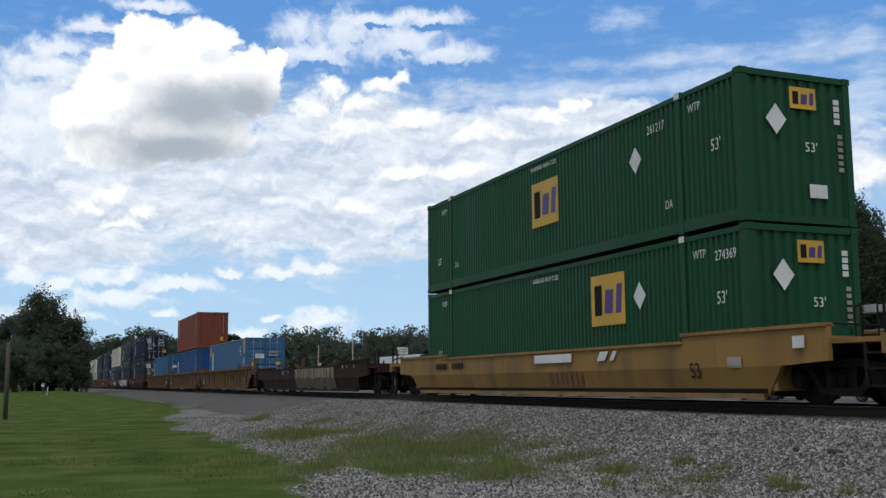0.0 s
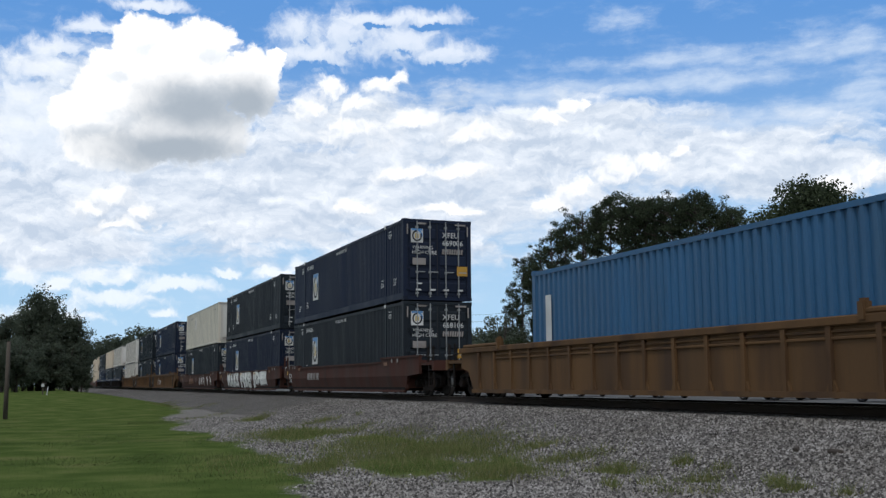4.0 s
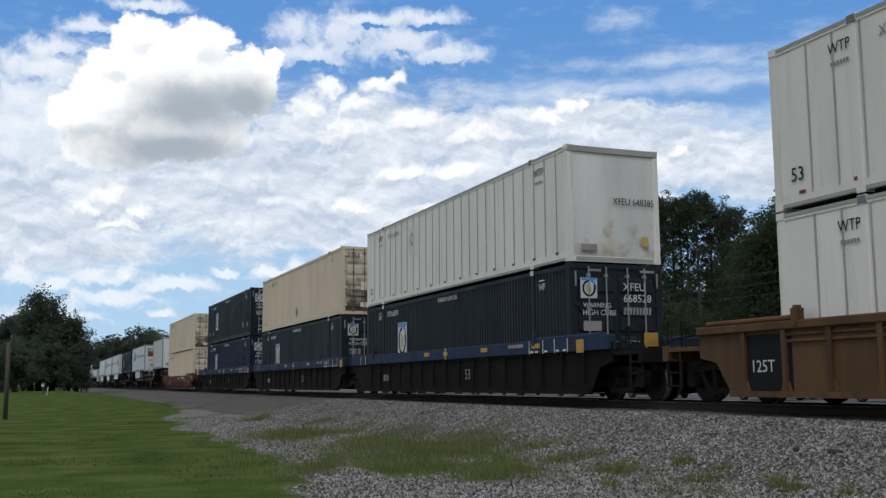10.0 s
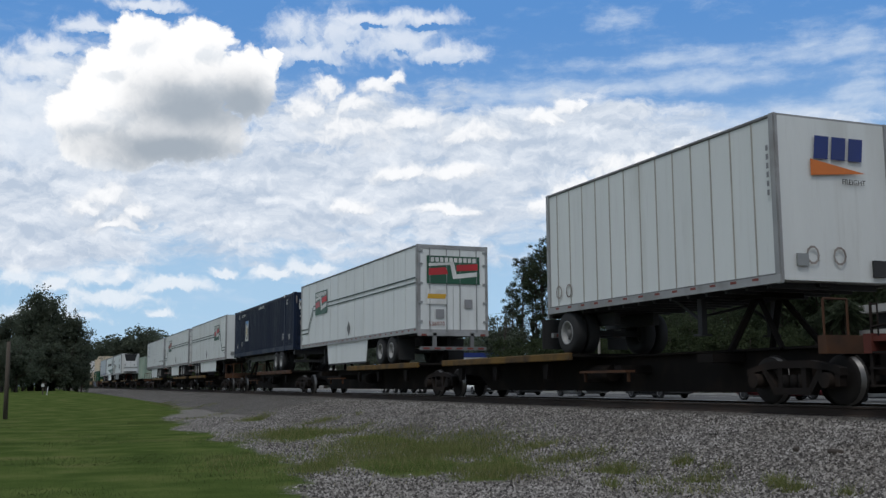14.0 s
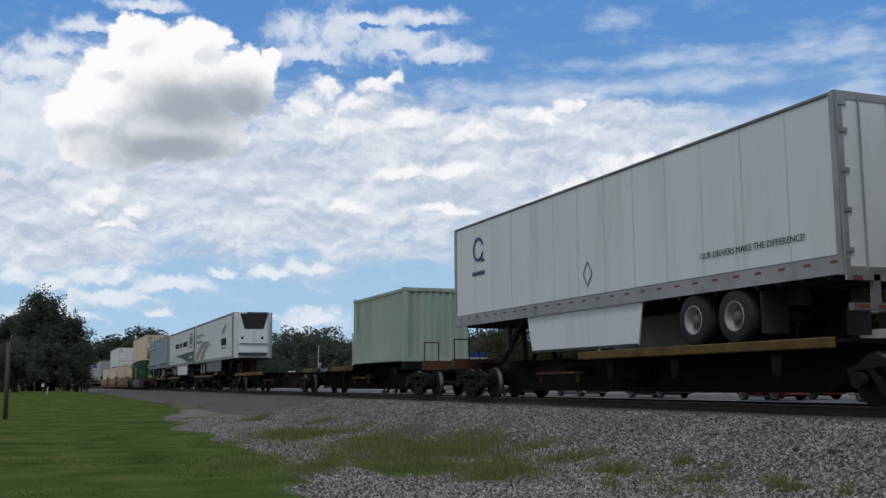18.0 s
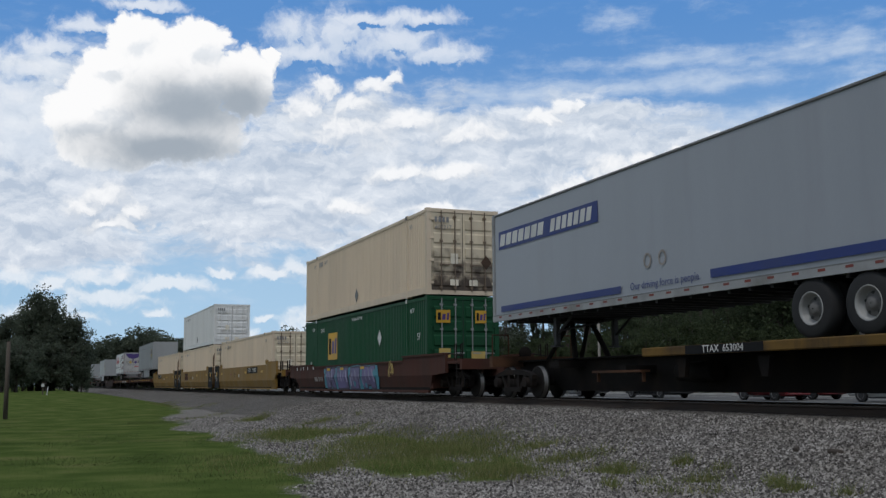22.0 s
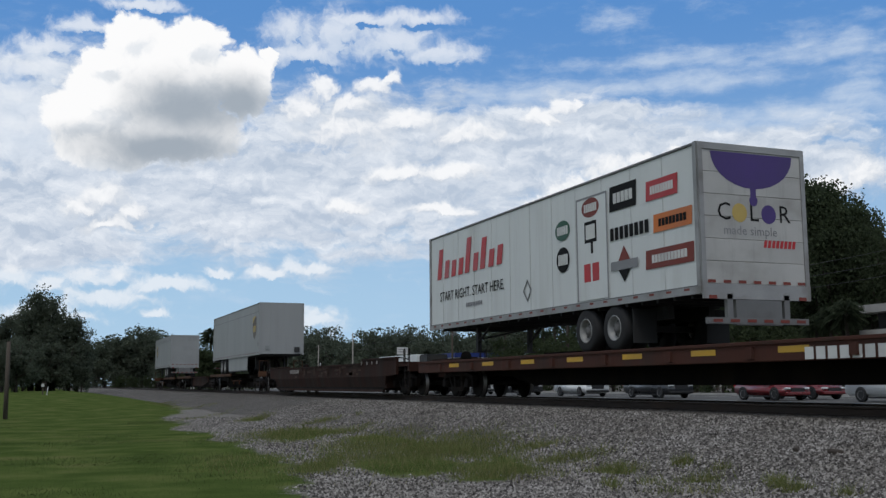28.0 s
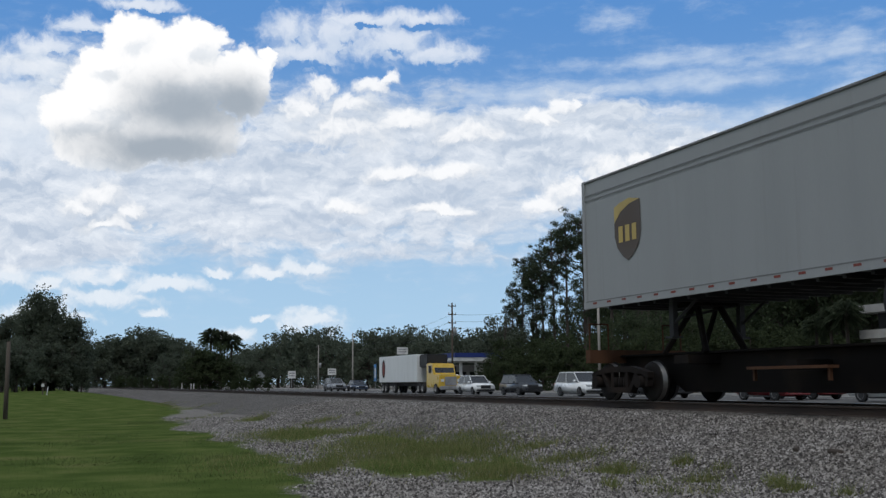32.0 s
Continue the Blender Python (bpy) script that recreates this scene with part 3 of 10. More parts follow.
def spine_car(u, label, half_near, half_far, deck_at, sill, near_truck=True, far_truck=True, hitch=True, steps=True, web=None):
    """A skeleton unit: a deep spine, a wheel platform at one end (deck_at +1 rear, -1 front), a hitch at the other."""
    car = thing("spine_car", label, "rail car")
    a, b = half_far, half_near
    out = [(-b, 0.72), (-b, 1.0), (a, 1.0), (a, 0.72), (a - 1.6, 0.6), (a - 2.4, 0.2), (-b + 2.4, 0.2), (-b + 1.6, 0.6)]
    beam = part("spine_beam", prism(bmesh.new(), out, -0.34, 0.34), M_SOOT, car)
    part("flange", boxes((-0.5, 0.5, -b, a, 0.99, 1.03)), M_SOOT, beam)
    d0, d1 = (a - 9.3, a - 1.1) if deck_at > 0 else (-b + 1.1, -b + 9.3)
    deck = part("wheel_deck", boxes((-1.38, 1.38, d0, d1, 1.02, 1.09)), M_SOOT, car)
    for s in (-1, 1):
        part("deck_sill", soft_box(s * 1.40 - 0.05, s * 1.40 + 0.05, d0, d1, 0.93, 1.11, 0.02, 1), sill, deck, "worn painted edge sill")
        for k in (0.18, 0.55, 0.85):
            y = d0 + (d1 - d0) * k
            part("bracket", prism(bmesh.new(), [(y - 0.16, 0.86), (y - 0.09, 0.5), (y + 0.09, 0.5), (y + 0.16, 0.86)], s * 1.28 - 0.05, s * 1.28 + 0.05), M_SOOT, deck)
    e = -deck_at
    h0 = (a if e > 0 else -b) - e * 3.4
    part("cross_beam", boxes((-1.12, 1.12, h0 - 0.25, h0 + 0.25, 0.78, 0.95)), M_SOOT, car)
    part("cross_beam", boxes((-1.12, 1.12, h0 - e * 3.2 - 0.15, h0 - e * 3.2 + 0.15, 0.6, 0.78)), M_SOOT, car)
    if hitch:
        bm = bmesh.new()
        for s in (-1, 1):
            tube(bm, (s * 0.5, h0, 1.0), (s * 0.28, h0 + e * 0.55, 2.0), 0.07, n=6)
            tube(bm, (s * 0.5, h0 + e * 1.5, 1.0), (s * 0.28, h0 + e * 0.65, 2.0), 0.06, n=6)
        box(bm, -0.45, 0.45, h0 + e * 0.6 - 0.45, h0 + e * 0.6 + 0.45, 1.98, 2.08)
        part("hitch", bm, M_HITCH if hitch == "red" else M_SOOT, car)
    if steps:
        for s in (-1, 1):
            part("step", boxes((s * 1.3 - 0.12, s * 1.3 + 0.12, h0 - e * 3.4 - 1.0, h0 - e * 3.4 + 1.0, 0.62, 0.67), (s * 1.3 - 0.03, s * 1.3 + 0.03, h0 - e * 3.4 - 0.95, h0 - e * 3.4 - 0.9, 0.42, 0.64), (s * 1.3 - 0.03, s * 1.3 + 0.03, h0 - e * 3.4 + 0.9, h0 - e * 3.4 + 0.95, 0.42, 0.64)), M_DECKBROWN, car)
    if web:
        w0, w1 = (-b + 1.2, d0 - 0.02) if deck_at > 0 else (d1 + 0.02, a - 1.2)
        for s in (-1, 1):
            plate_ = part("web_plate", prism(bmesh.new(), [(w0, 0.62), (w0, 0.98), (w1, 0.98), (w1, 0.34), (w0 + 2.4, 0.34)], s * 1.2 - 0.03, s * 1.2 + 0.03), web, car, "rust-brown side web")
            part("flange", boxes((s * 1.24 - 0.12, s * 1.24 + 0.12, w0, w1, 0.96, 1.02)), web, plate_)
    part("brake_tank", tube(bmesh.new(), (-0.62, -1.0, 0.62), (-0.62, 0.2, 0.62), 0.2, n=12), M_SOOT, car)
    for yes, y, s in ((near_truck, -b, -1), (far_truck, a, 1)):
        if yes == "end":
            add_truck(car, y + s * -1.0)
            part("end_sill", boxes((-1.3, 1.3, y - 0.1, y + 0.1, 0.85, 1.15)), M_DECKBROWN, car)
            for x in (-1.25, 1.25):
                bm = bmesh.new()
                tube(bm, (x, y, 1.1), (x, y, 1.75), 0.022, n=6)
                tube(bm, (x, y, 1.75), (x - math.copysign(0.5, x), y, 1.75), 0.022, n=6)
                tube(bm, (x - math.copysign(0.5, x), y, 1.1), (x - math.copysign(0.5, x), y, 1.75), 0.022, n=6)
                part("hand_rail", bm, M_DECKBROWN, car)
            add_coupler(car, y + s * 0.1, s)
        elif yes:
            add_truck(car, y)
    return ride(car, u)


def flat_car(u, length, label):
    car = thing("flat_car", label, "rail car")
    h = length / 2
    part("deck", boxes((-1.5, 1.5, -h, h, 0.98, 1.06)), M_OLDBROWN, car, "bare brown steel deck")
    for s in (-1, 1):
        side = part("side_sill", soft_box(s * 1.53 - 0.05, s * 1.53 + 0.05, -h, h, 0.74, 1.10, 0.015, 1), M_BROWNCAR, car)
        part("sill_lip", boxes((s * 1.56 - 0.05, s * 1.56 + 0.05, -h, h, 1.04, 1.09)), M_BROWNCAR, side)
        y = -h + 1.3
        while y < h - 1:
            if s < 0:
                decal([rect(0.75, 0.11)], M_YELLOW, side, on_side(-1.585, y, 0.94), "reflector")
            part("stake_pocket", boxes((s * 1.58 - 0.06, s * 1.58 + 0.06, y + 1.0, y + 1.16, 0.8, 1.0)), M_BROWNCAR, side)
            y += 2.45
    part("centre_sill", prism(bmesh.new(), [(-h, 0.7), (-h, 0.98), (h, 0.98), (h, 0.7), (h - 4.6, 0.6), (h - 6, 0.34), (-h + 6, 0.34), (-h + 4.6, 0.6)], -0.4, 0.4), M_SOOT, car)
    for y, s in ((-h + 2.2, -1), (h - 2.2, 1)):
        add_truck(car, y)
        add_coupler(car, s * (h + 0.1), s)
        part("end_sill", boxes((-1.5, 1.5, s * h - 0.06, s * h + 0.06, 0.74, 1.1)), M_BROWNCAR, car)
    for y in (-h + 1.2, h - 8.5):
        part("folded_hitch", boxes((-0.5, 0.5, y, y + 1.7, 1.06, 1.2)), M_SOOT, car)
    return ride(car, u)


# ---- containers ----
def ribbed_sheet(along, a0, a1, z0, z1, at, out, depth=0.04, pitch=0.26):
    """A corrugated sheet along 'y' (a side) or 'x' (an end); out is the outward sign."""
    bm = bmesh.new()
    pts, y = [], a0
    n = max(1, round((a1 - a0) / pitch))
    p = (a1 - a0) / n
    for i in range(n):
        y = a0 + i * p
        pts += [(y, 0), (y + 0.40 * p, 0), (y + 0.53 * p, -depth), (y + 0.87 * p, -depth)]
    pts.append((a1, 0))
    cols = []
    for q, d in pts:
        c = (at + out * d, q) if along == "y" else (q, at + out * d)
        cols.append((bm.verts.new((*c, z0)), bm.verts.new((*c, z1))))
    for l, r in zip(cols, cols[1:]):
        bm.faces.new((l[0], r[0], r[1], l[1]))
    bmesh.ops.recalc_face_normals(bm, faces=bm.faces[:])
    f = bm.faces[0]
    want = Vector((out, 0, 0)) if along == "y" else Vector((0, out, 0))
    f.normal_update()
    if f.normal.dot(want) < 0:
        bmesh.ops.reverse_faces(bm, faces=bm.faces[:])
    return bm


def container(name, label, paint, length=16.15, width=2.59, height=2.88, near="front", style="corrugated", posts=True, group="", rods=None, door_paint=None):
    """near: what the front end shows (front, doors or panel)."""
    box_ = thing(name, label, "container", group)
    h, w, L = height, width / 2, length / 2
    fr = bmesh.new()
    for s in (-1, 1):
        for y0, y1 in ((-L, -L + 0.17), (L - 0.17, L)):
            box(fr, min(s * w, s * (w - 0.16)), max(s * w, s * (w - 0.16)), y0, y1, 0.0, h)
        box(fr, min(s * w, s * (w - 0.07)), max(s * w, s * (w - 0.07)), -L + 0.17, L - 0.17, 0.025, 0.25 if posts else 0.16)
        box(fr, min(s * w, s * (w - 0.07)), max(s * w, s * (w - 0.07)), -L + 0.17, L - 0.17, h - 0.13, h - 0.028)
    for y0, y1 in ((-L, -L + 0.12), (L - 0.12, L)):
        box(fr, -w + 0.16, w - 0.16, y0, y1, 0.0, 0.14)
        box(fr, -w + 0.16, w - 0.16, y0, y1, h - 0.12, h)
    part("frame", fr, paint, box_)
    cast = once("casting" + paint.name, lambda: mesh_of("corner_casting", boxes((-0.09, 0.09, -0.096, 0.096, -0.06, 0.062))))
    for sx in (-1, 1):
        for y in (-L + 0.084, L - 0.084) + ((-6.1, 6.1) if posts else ()):
            for z in (0.054, h - 0.054):
                part("corner_casting", cast, paint, box_).location = (sx * (w - 0.078), y, z)
    if posts:
        for sx in (-1, 1):
            for y in (-6.1, 6.1):
                part("lift_post", soft_box(sx * (w - 0.02) - 0.03, sx * (w - 0.02) + 0.03, y - 0.07, y + 0.07, 0.1, h - 0.1, 0.012, 1), paint, box_)
                part("post_casting", boxes((sx * w - 0.025, sx * w + 0.025, y - 0.085, y + 0.085, h - 0.125, h - 0.005)), M_MARK if paint in (M_NAVY, M_CHARCOAL, M_GREEN) else M_DARKALU, box_)
    if style == "corrugated":
        spans = [(-L + 0.17, -6.15), (-6.05, 6.05), (6.15, L - 0.17)] if posts else [(-L + 0.17, L - 0.17)]
        for s in (-1, 1):
            for y0, y1 in spans:
                part("side_panel", ribbed_sheet("y", y0, y1, 0.14, h - 0.10, s * (w - 0.012), s, 0.042 if posts else 0.055, 0.17 if posts else 0.26), paint, box_)
    else:
        for s in (-1, 1):
            side = part("side_panel", boxes((min(s * (w - 0.05), s * (w - 0.015)), max(s * (w - 0.05), s * (w - 0.015)), -L + 0.17, L - 0.17, 0.14, h - 0.1)), paint, box_)
            stud = once("stud" + paint.name, lambda: mesh_of("stud", prism(bmesh.new(), [(-0.016, 0.2), (-0.016, h - 0.13), (0.016, h - 0.13), (0.016, 0.2)], -0.012, 0.012)))
            y = -L + 0.6
            while y < L - 0.4:
                part("stud", stud, M_STUD, side).location = (s * (w - 0.006), y, 0)
                y += 0.61
            part("foot_strip", boxes((min(s * (w - 0.03), s * (w + 0.008)), max(s * (w - 0.03), s * (w + 0.008)), -L + 0.17, L - 0.17, 0.03, 0.09)), M_STUD, side)
            part("top_rail", boxes((min(s * (w - 0.05), s * (w + 0.010)), max(s * (w - 0.05), s * (w + 0.010)), -L, L, h - 0.08, h - 0.022)), M_STUD, side)
    roof = part("roof", ribbed_sheet("y", -L + 0.12, L - 0.12, -w + 0.06, w - 0.06, h - 0.02, 1, 0.02, 0.5), paint, box_)
    for v in roof.data.vertices:
        v.co = (v.co.z, v.co.y, v.co.x)
    part("underside", boxes((-w + 0.07, w - 0.07, -L + 0.12, L - 0.12, 0.05, 0.14)), M_DARKSTEEL, box_)
    for kind, y, s in ((near, -L, -1), ("front" if near != "front" else "doors", L, 1)):
        if kind == "front" and style == "corrugated":
            part("end_wall", ribbed_sheet("x", -w + 0.16, w - 0.16, 0.14, h - 0.12, y - s * 0.03, s, 0.045, 0.25), paint, box_)
        elif kind in ("front", "panel") or style != "corrugated":
            e = part("end_wall", boxes((-w + 0.16, w - 0.16, min(y - s * 0.02, y - s * 0.06), max(y - s * 0.02, y - s * 0.06), 0.14, h - 0.12)), M_END_GRIME, box_)
            part("header", soft_box(-w + 0.005, w - 0.005, min(y, y + s * 0.02), max(y, y + s * 0.02), h - 0.16, h - 0.01, 0.006, 1), M_STUD, e)
            part("kick_plate", boxes((-w + 0.2, w - 0.2, min(y, y + s * 0.015), max(y, y + s * 0.015), 0.04, 0.12)), M_STUD, e)
            for sx in (-1, 1):
                part("corner_trim", boxes((min(sx * w, sx * (w - 0.07)), max(sx * w, sx * (w - 0.07)), min(y, y + s * 0.016), max(y, y + s * 0.016), 0.1, h - 0.17)), paint, e)
        else:
            for sx in (-1, 1):
                x0, x1 = (-w + 0.17, -0.012) if sx < 0 else (0.012, w - 0.17)
                dm = bmesh.new()
                yo = y - s * 0.02
                box(dm, x0, x1, min(yo, yo - s * 0.03), max(yo, yo - s * 0.03), 0.15, h - 0.13)
                dp = door_paint or paint
                door = part("door", dm, dp, box_)
                zs, n = 0.32, 5
                step = (h - 0.5) / n
                for i in range(n):
                    z = 0.26 + i * step
                    part("door_panel", prism(bmesh.new(), [(yo + s * 0.0, z), (yo + s * 0.03, z + 0.05), (yo + s * 0.03, z + step - 0.14), (yo, z + step - 0.09)], x0 + 0.08, x1 - 0.08), dp, door)
                for k in (0.3, 0.74):
                    x = x0 + (x1 - x0) * (k if sx < 0 else 1 - k)
                    part("lock_rod", tube(bmesh.new(), (x, yo + s * 0.062, 0.1), (x, yo + s * 0.062, h - 0.07), 0.022, n=6), rods or M_GALV, door)
                    tagged(part("rod_keeper", boxes(*[(x - 0.05, x + 0.05, min(yo, yo + s * 0.07), max(yo, yo + s * 0.07), z, z + 0.07) for z in (0.2, 0.95, 1.75, h - 0.32)]), rods or M_GALV, door), kind="stuff")
                    part("lock_handle", boxes((min(x, x + 0.3), max(x, x + 0.3), min(yo + s * 0.05, yo + s * 0.085), max(yo + s * 0.05, yo + s * 0.085), 0.98, 1.015)), rods or M_GALV, door)
                for z in (0.35, 1.1, 1.85, h - 0.4):
                    xe = x0 if sx < 0 else x1
                    part("hinge", boxes((xe - 0.07, xe + 0.07, min(yo, yo + s * 0.045), max(yo, yo + s * 0.045), z, z + 0.09)), paint, door)
            part("door_gasket", boxes((-0.012, 0.012, min(y - s * 0.03, y - s * 0.05), max(y - s * 0.03, y - s * 0.05), 0.15, h - 0.13)), M_BLACK, box_)
    return box_


def load_on(ob, u, base):
    """Set a box in a well, or on the box below by four stacking cones."""
    if base > 3.0:
        half = max(abs(c.location.y) for c in ob.children if c.name.startswith("corner_casting"))
        posts = 6.1 if half > 7.5 else half
        wide = max(abs(c.location.x) for c in ob.children if c.name.startswith("corner_casting"))
        cone = once("stacking_cone", lambda: mesh_of("stacking_cone", boxes((-0.08, 0.08, -0.085, 0.085, -0.052, 0.004))))
        for x in (-wide, wide):
            for y in (-posts, posts):
                part("stacking_cone", cone, M_SOOT, ob).location = (x, y, 0)
    return ride(ob, u, base)


def ring_logo(parent, m, w, h, on_dark=True):
    """White card with a blue ring and a gold heart: a shipping mark drawn as plain shapes."""
    card = decal([rect(w, h)], M_MARK, parent, m, "logo_card", "white card with a blue and gold ring mark")
    up = Matrix.Translation((0, 0, 0.005))
    decal(ring_pieces(w * 0.80, h * 0.80, w * 0.11, 0, -h * 0.02, 24, 0.25, 1.08), M_INK, card, up, "ring")
    decal([rect(w * 0.9, h * 0.13, 0, h * 0.43)] + ring_pieces(w * 0.86, h * 0.86, w * 0.12, w * 0.03, 0, 10, -0.02, 0.22), M_SKYBLUE, card, up, "arc")
    decal([rect(w * 0.11, h * 0.38, -w * 0.10, -h * 0.02, 0.05), rect(w * 0.11, h * 0.30, w * 0.08, -h * 0.04, -0.1)], M_GOLD, card, up, "emblem")


def dark_box(label, paint, number, length=16.15, near="doors"):
    c = container("container", label, paint, length, near=near, group="dark domestic containers", rods=M_GALV)
    sx, ey = -1.298, -8.075
    ring_logo(c, on_side(sx, 4.0, 1.52), 0.92, 1.22)
    writing("XFEU " + number, 0.27, M_MARK, c, on_side(sx, 5.05, 2.5), squeeze=0.8)
    writing("WARNING HIGH CUBE", 0.2, M_MARK, c, on_side(sx, -0.2, 2.62), squeeze=0.78)
    for y, z, t in ((-7.18, 0.68, "53'"), (6.92, 0.68, "53'"), (-5.77, 0.68, "DA"), (5.5, 0.70, "DA"), (6.45, 2.42, "WP"), (-6.63, 2.4, "WP")):
        writing(t, 0.36 if t[0] == "5" else 0.27, M_MARK, c, on_side(sx, y, z), squeeze=0.85)
        if t in ("WP", "DA"):
            decal([rect(0.3, 0.03)], M_MARK, c, on_side(sx, y, z + 0.18), "arrow_bar")
    if near == "doors":
        ring_logo(c, on_end(-0.80, ey - 0.05, 2.28), 0.46, 0.5)
        for t, x, z, k in (("XFEU", 0.48, 2.32, 0.27), (number, 0.56, 2.04, 0.27), ("WARNING", -0.58, 1.86, 0.16), ("HIGH CUBE", -0.52, 1.68, 0.18)):
            writing(t, k, M_MARK, c, on_end(x, ey - 0.055, z))
        decal([rect(0.5, 0.24, -0.72, 1.36), rect(0.34, 0.06, -0.62, 2.72), rect(0.42, 0.06, 0.86, 2.72), rect(0.05, 0.36, -1.16, 2.5), rect(0.05, 0.36, 1.14, 2.5)], M_FADED, c, on_end(0, ey - 0.055, 0), "label_panel")
        decal(bars(9, 0.06, 0.18, 0.03, 0.55, 1.74, 0.1), M_FADED, c, on_end(0, ey - 0.055, 0), "small_print")
        decal([rect(0.4, 0.34)], M_AMBER, c, on_end(0.92, ey - 0.06, 1.05), "warning_label")
        decal([rect(0.2, 0.06, -0.75, 0.36), rect(0.2, 0.06, -0.2, 0.36), rect(0.2, 0.06, 0.3, 0.36), rect(0.2, 0.06, 0.85, 0.36), rect(0.2, 0.05, -0.72, 0.58)], M_MARK, c, on_end(0, ey - 0.055, 0), "reflector_strip")
    return c


def emblem_yellow(parent, m, w, h):
    card = decal([rect(w, h)], M_YELLOW, parent, m, "logo_card", "square yellow card with dark emblem strokes")
    k = w / 1.45
    up = Matrix.Translation((0, 0, 0.005))
    decal([rect(0.32 * k, h * 0.60, -w * 0.28, 0)], M_INK, card, up, "dark_block")
    decal([rect(0.34 * k, h * 0.46, w * 0.04, -h * 0.04, 0.1), rect(0.22 * k, h * 0.56, w * 0.33, 0, 0.1)], M_PURPLE, card, up, "purple_block")


def diamond(parent, m, size, mat):
    return decal([[(0, -size * 0.62), (size * 0.5, 0), (0, size * 0.62), (-size * 0.5, 0)]], mat, parent, m, "placard")


def green_box(label, number, logo_y, id_y, near="front"):
    c = container("container", label, M_GREEN, near=near, group="green domestic containers")
    sx, ey = -1.298, -8.08
    emblem_yellow(c, on_side(sx, logo_y, 1.62 if logo_y > -2 else 1.85), 1.45, 1.15)
    diamond(c, on_side(sx, -4.5 if near == "front" else -3.1, 1.83 if near == "front" else 1.7), 0.48, M_MARK)
    writing("53'", 0.34, M_MARK, c, on_side(sx, -7.3, 1.56), squeeze=0.8)
    writing("53'", 0.3, M_MARK, c, on_side(sx, 7.0, 0.9), squeeze=0.8)
    writing(number, 0.27, M_MARK, c, on_side(sx, id_y, 2.36), squeeze=0.8)
    writing("WARNING HIGH CUBE", 0.17, M_MARK, c, on_side(sx, -0.2, 2.58), squeeze=0.8)
    for y in (-6.65, 6.6):
        writing("WTP", 0.24, M_MARK, c, on_side(sx, y, 2.45), squeeze=0.8)
    for y in (-5.7, 5.6):
        writing("DA", 0.26, M_MARK, c, on_side(sx, y, 0.66), squeeze=0.7)
    if near == "front":
        emblem_yellow(c, on_end(0.15, ey, 2.4), 0.62, 0.42)
        diamond(c, on_end(-0.5, ey, 1.95), 0.48, M_MARK)
        writing("53'", 0.26, M_MARK, c, on_end(0.3, ey, 1.45))
        decal(bars(4, 0.10, 0.14, 0.03, 0, 0.0) , M_MARK, c, on_end(0.95, ey, 2.2) @ Matrix.Rotation(radians(-90), 4, "Z"), "code_mark")
        decal(bars(6, 0.08, 0.12, 0.05, 0, 0.0), M_FADED, c, on_end(1.0, ey, 1.4) @ Matrix.Rotation(radians(-90), 4, "Z"), "code_mark")
        decal([rect(0.42, 0.26)], M_MARK, c, on_end(0.42, ey, 0.62), "label_panel")
    else:
        emblem_yellow(c, on_end(-0.75, ey - 0.06, 2.2), 0.5, 0.42)
        emblem_yellow(c, on_end(0.6, ey - 0.06, 2.2), 0.4, 0.42)
        decal([rect(0.5, 0.3, 0.5, 0.9), rect(0.4, 0.3, -0.7, 1.0)], M_GOLD, c, on_end(0, ey - 0.055, 0), "label_panel")
    return c


def cream_box(label, number, paint=None, stains=0.0, patch=False):
    c = container("container", label, paint or M_CREAM, near="doors", group="cream domestic containers", rods=M_COOLWHITE if paint is M_COOLWHITE else M_ROD, door_paint=M_DOOR_SOOT if stains > 0.7 else M_DOOR_RUST if stains else None)
    sx, ey = -1.298, -8.075
    diamond(c, on_side(sx, -0.13, 0.6), 0.46, M_DIAMOND)
    decal(bars(4, 0.1, 0.2, 0.06), M_GREYMARK, c, on_side(sx, 5.4, 2.45), "code_mark")
    writing(number, 0.24, M_GREYMARK, c, on_side(sx, 4.55, 2.45), squeeze=0.8)
    for y in (-6.55, 6.45):
        writing("WP", 0.24, M_GREYMARK, c, on_side(sx, y, 2.42), squeeze=0.8)
    writing("53'", 0.3, M_GREYMARK, c, on_side(sx, 7.0, 0.45), squeeze=0.8)
    if patch:
        decal([rect(1.6, 1.15)], M_IVORY, c, on_side(sx + 0.004, -5.4, 0.75), "repaint_patch")
    decal(bars(4, 0.09, 0.18, 0.05), M_GREYMARK, c, on_end(-0.78, ey - 0.055, 2.5), "code_mark")
    writing(number, 0.2, M_GREYMARK, c, on_end(-0.72, ey - 0.055, 2.24))
    decal([rect(0.26, 0.34, -0.34, 1.2), rect(0.3, 0.2, -0.34, 0.4), rect(0.3, 0.2, 0.35, 0.4)], M_IVORY, c, on_end(0, ey - 0.055, 0), "label_panel")
    if stains > 0.7:
        diamond(c, on_end(0.82, ey - 0.064, 1.1), 0.4, M_RUSTMARK)
    return c


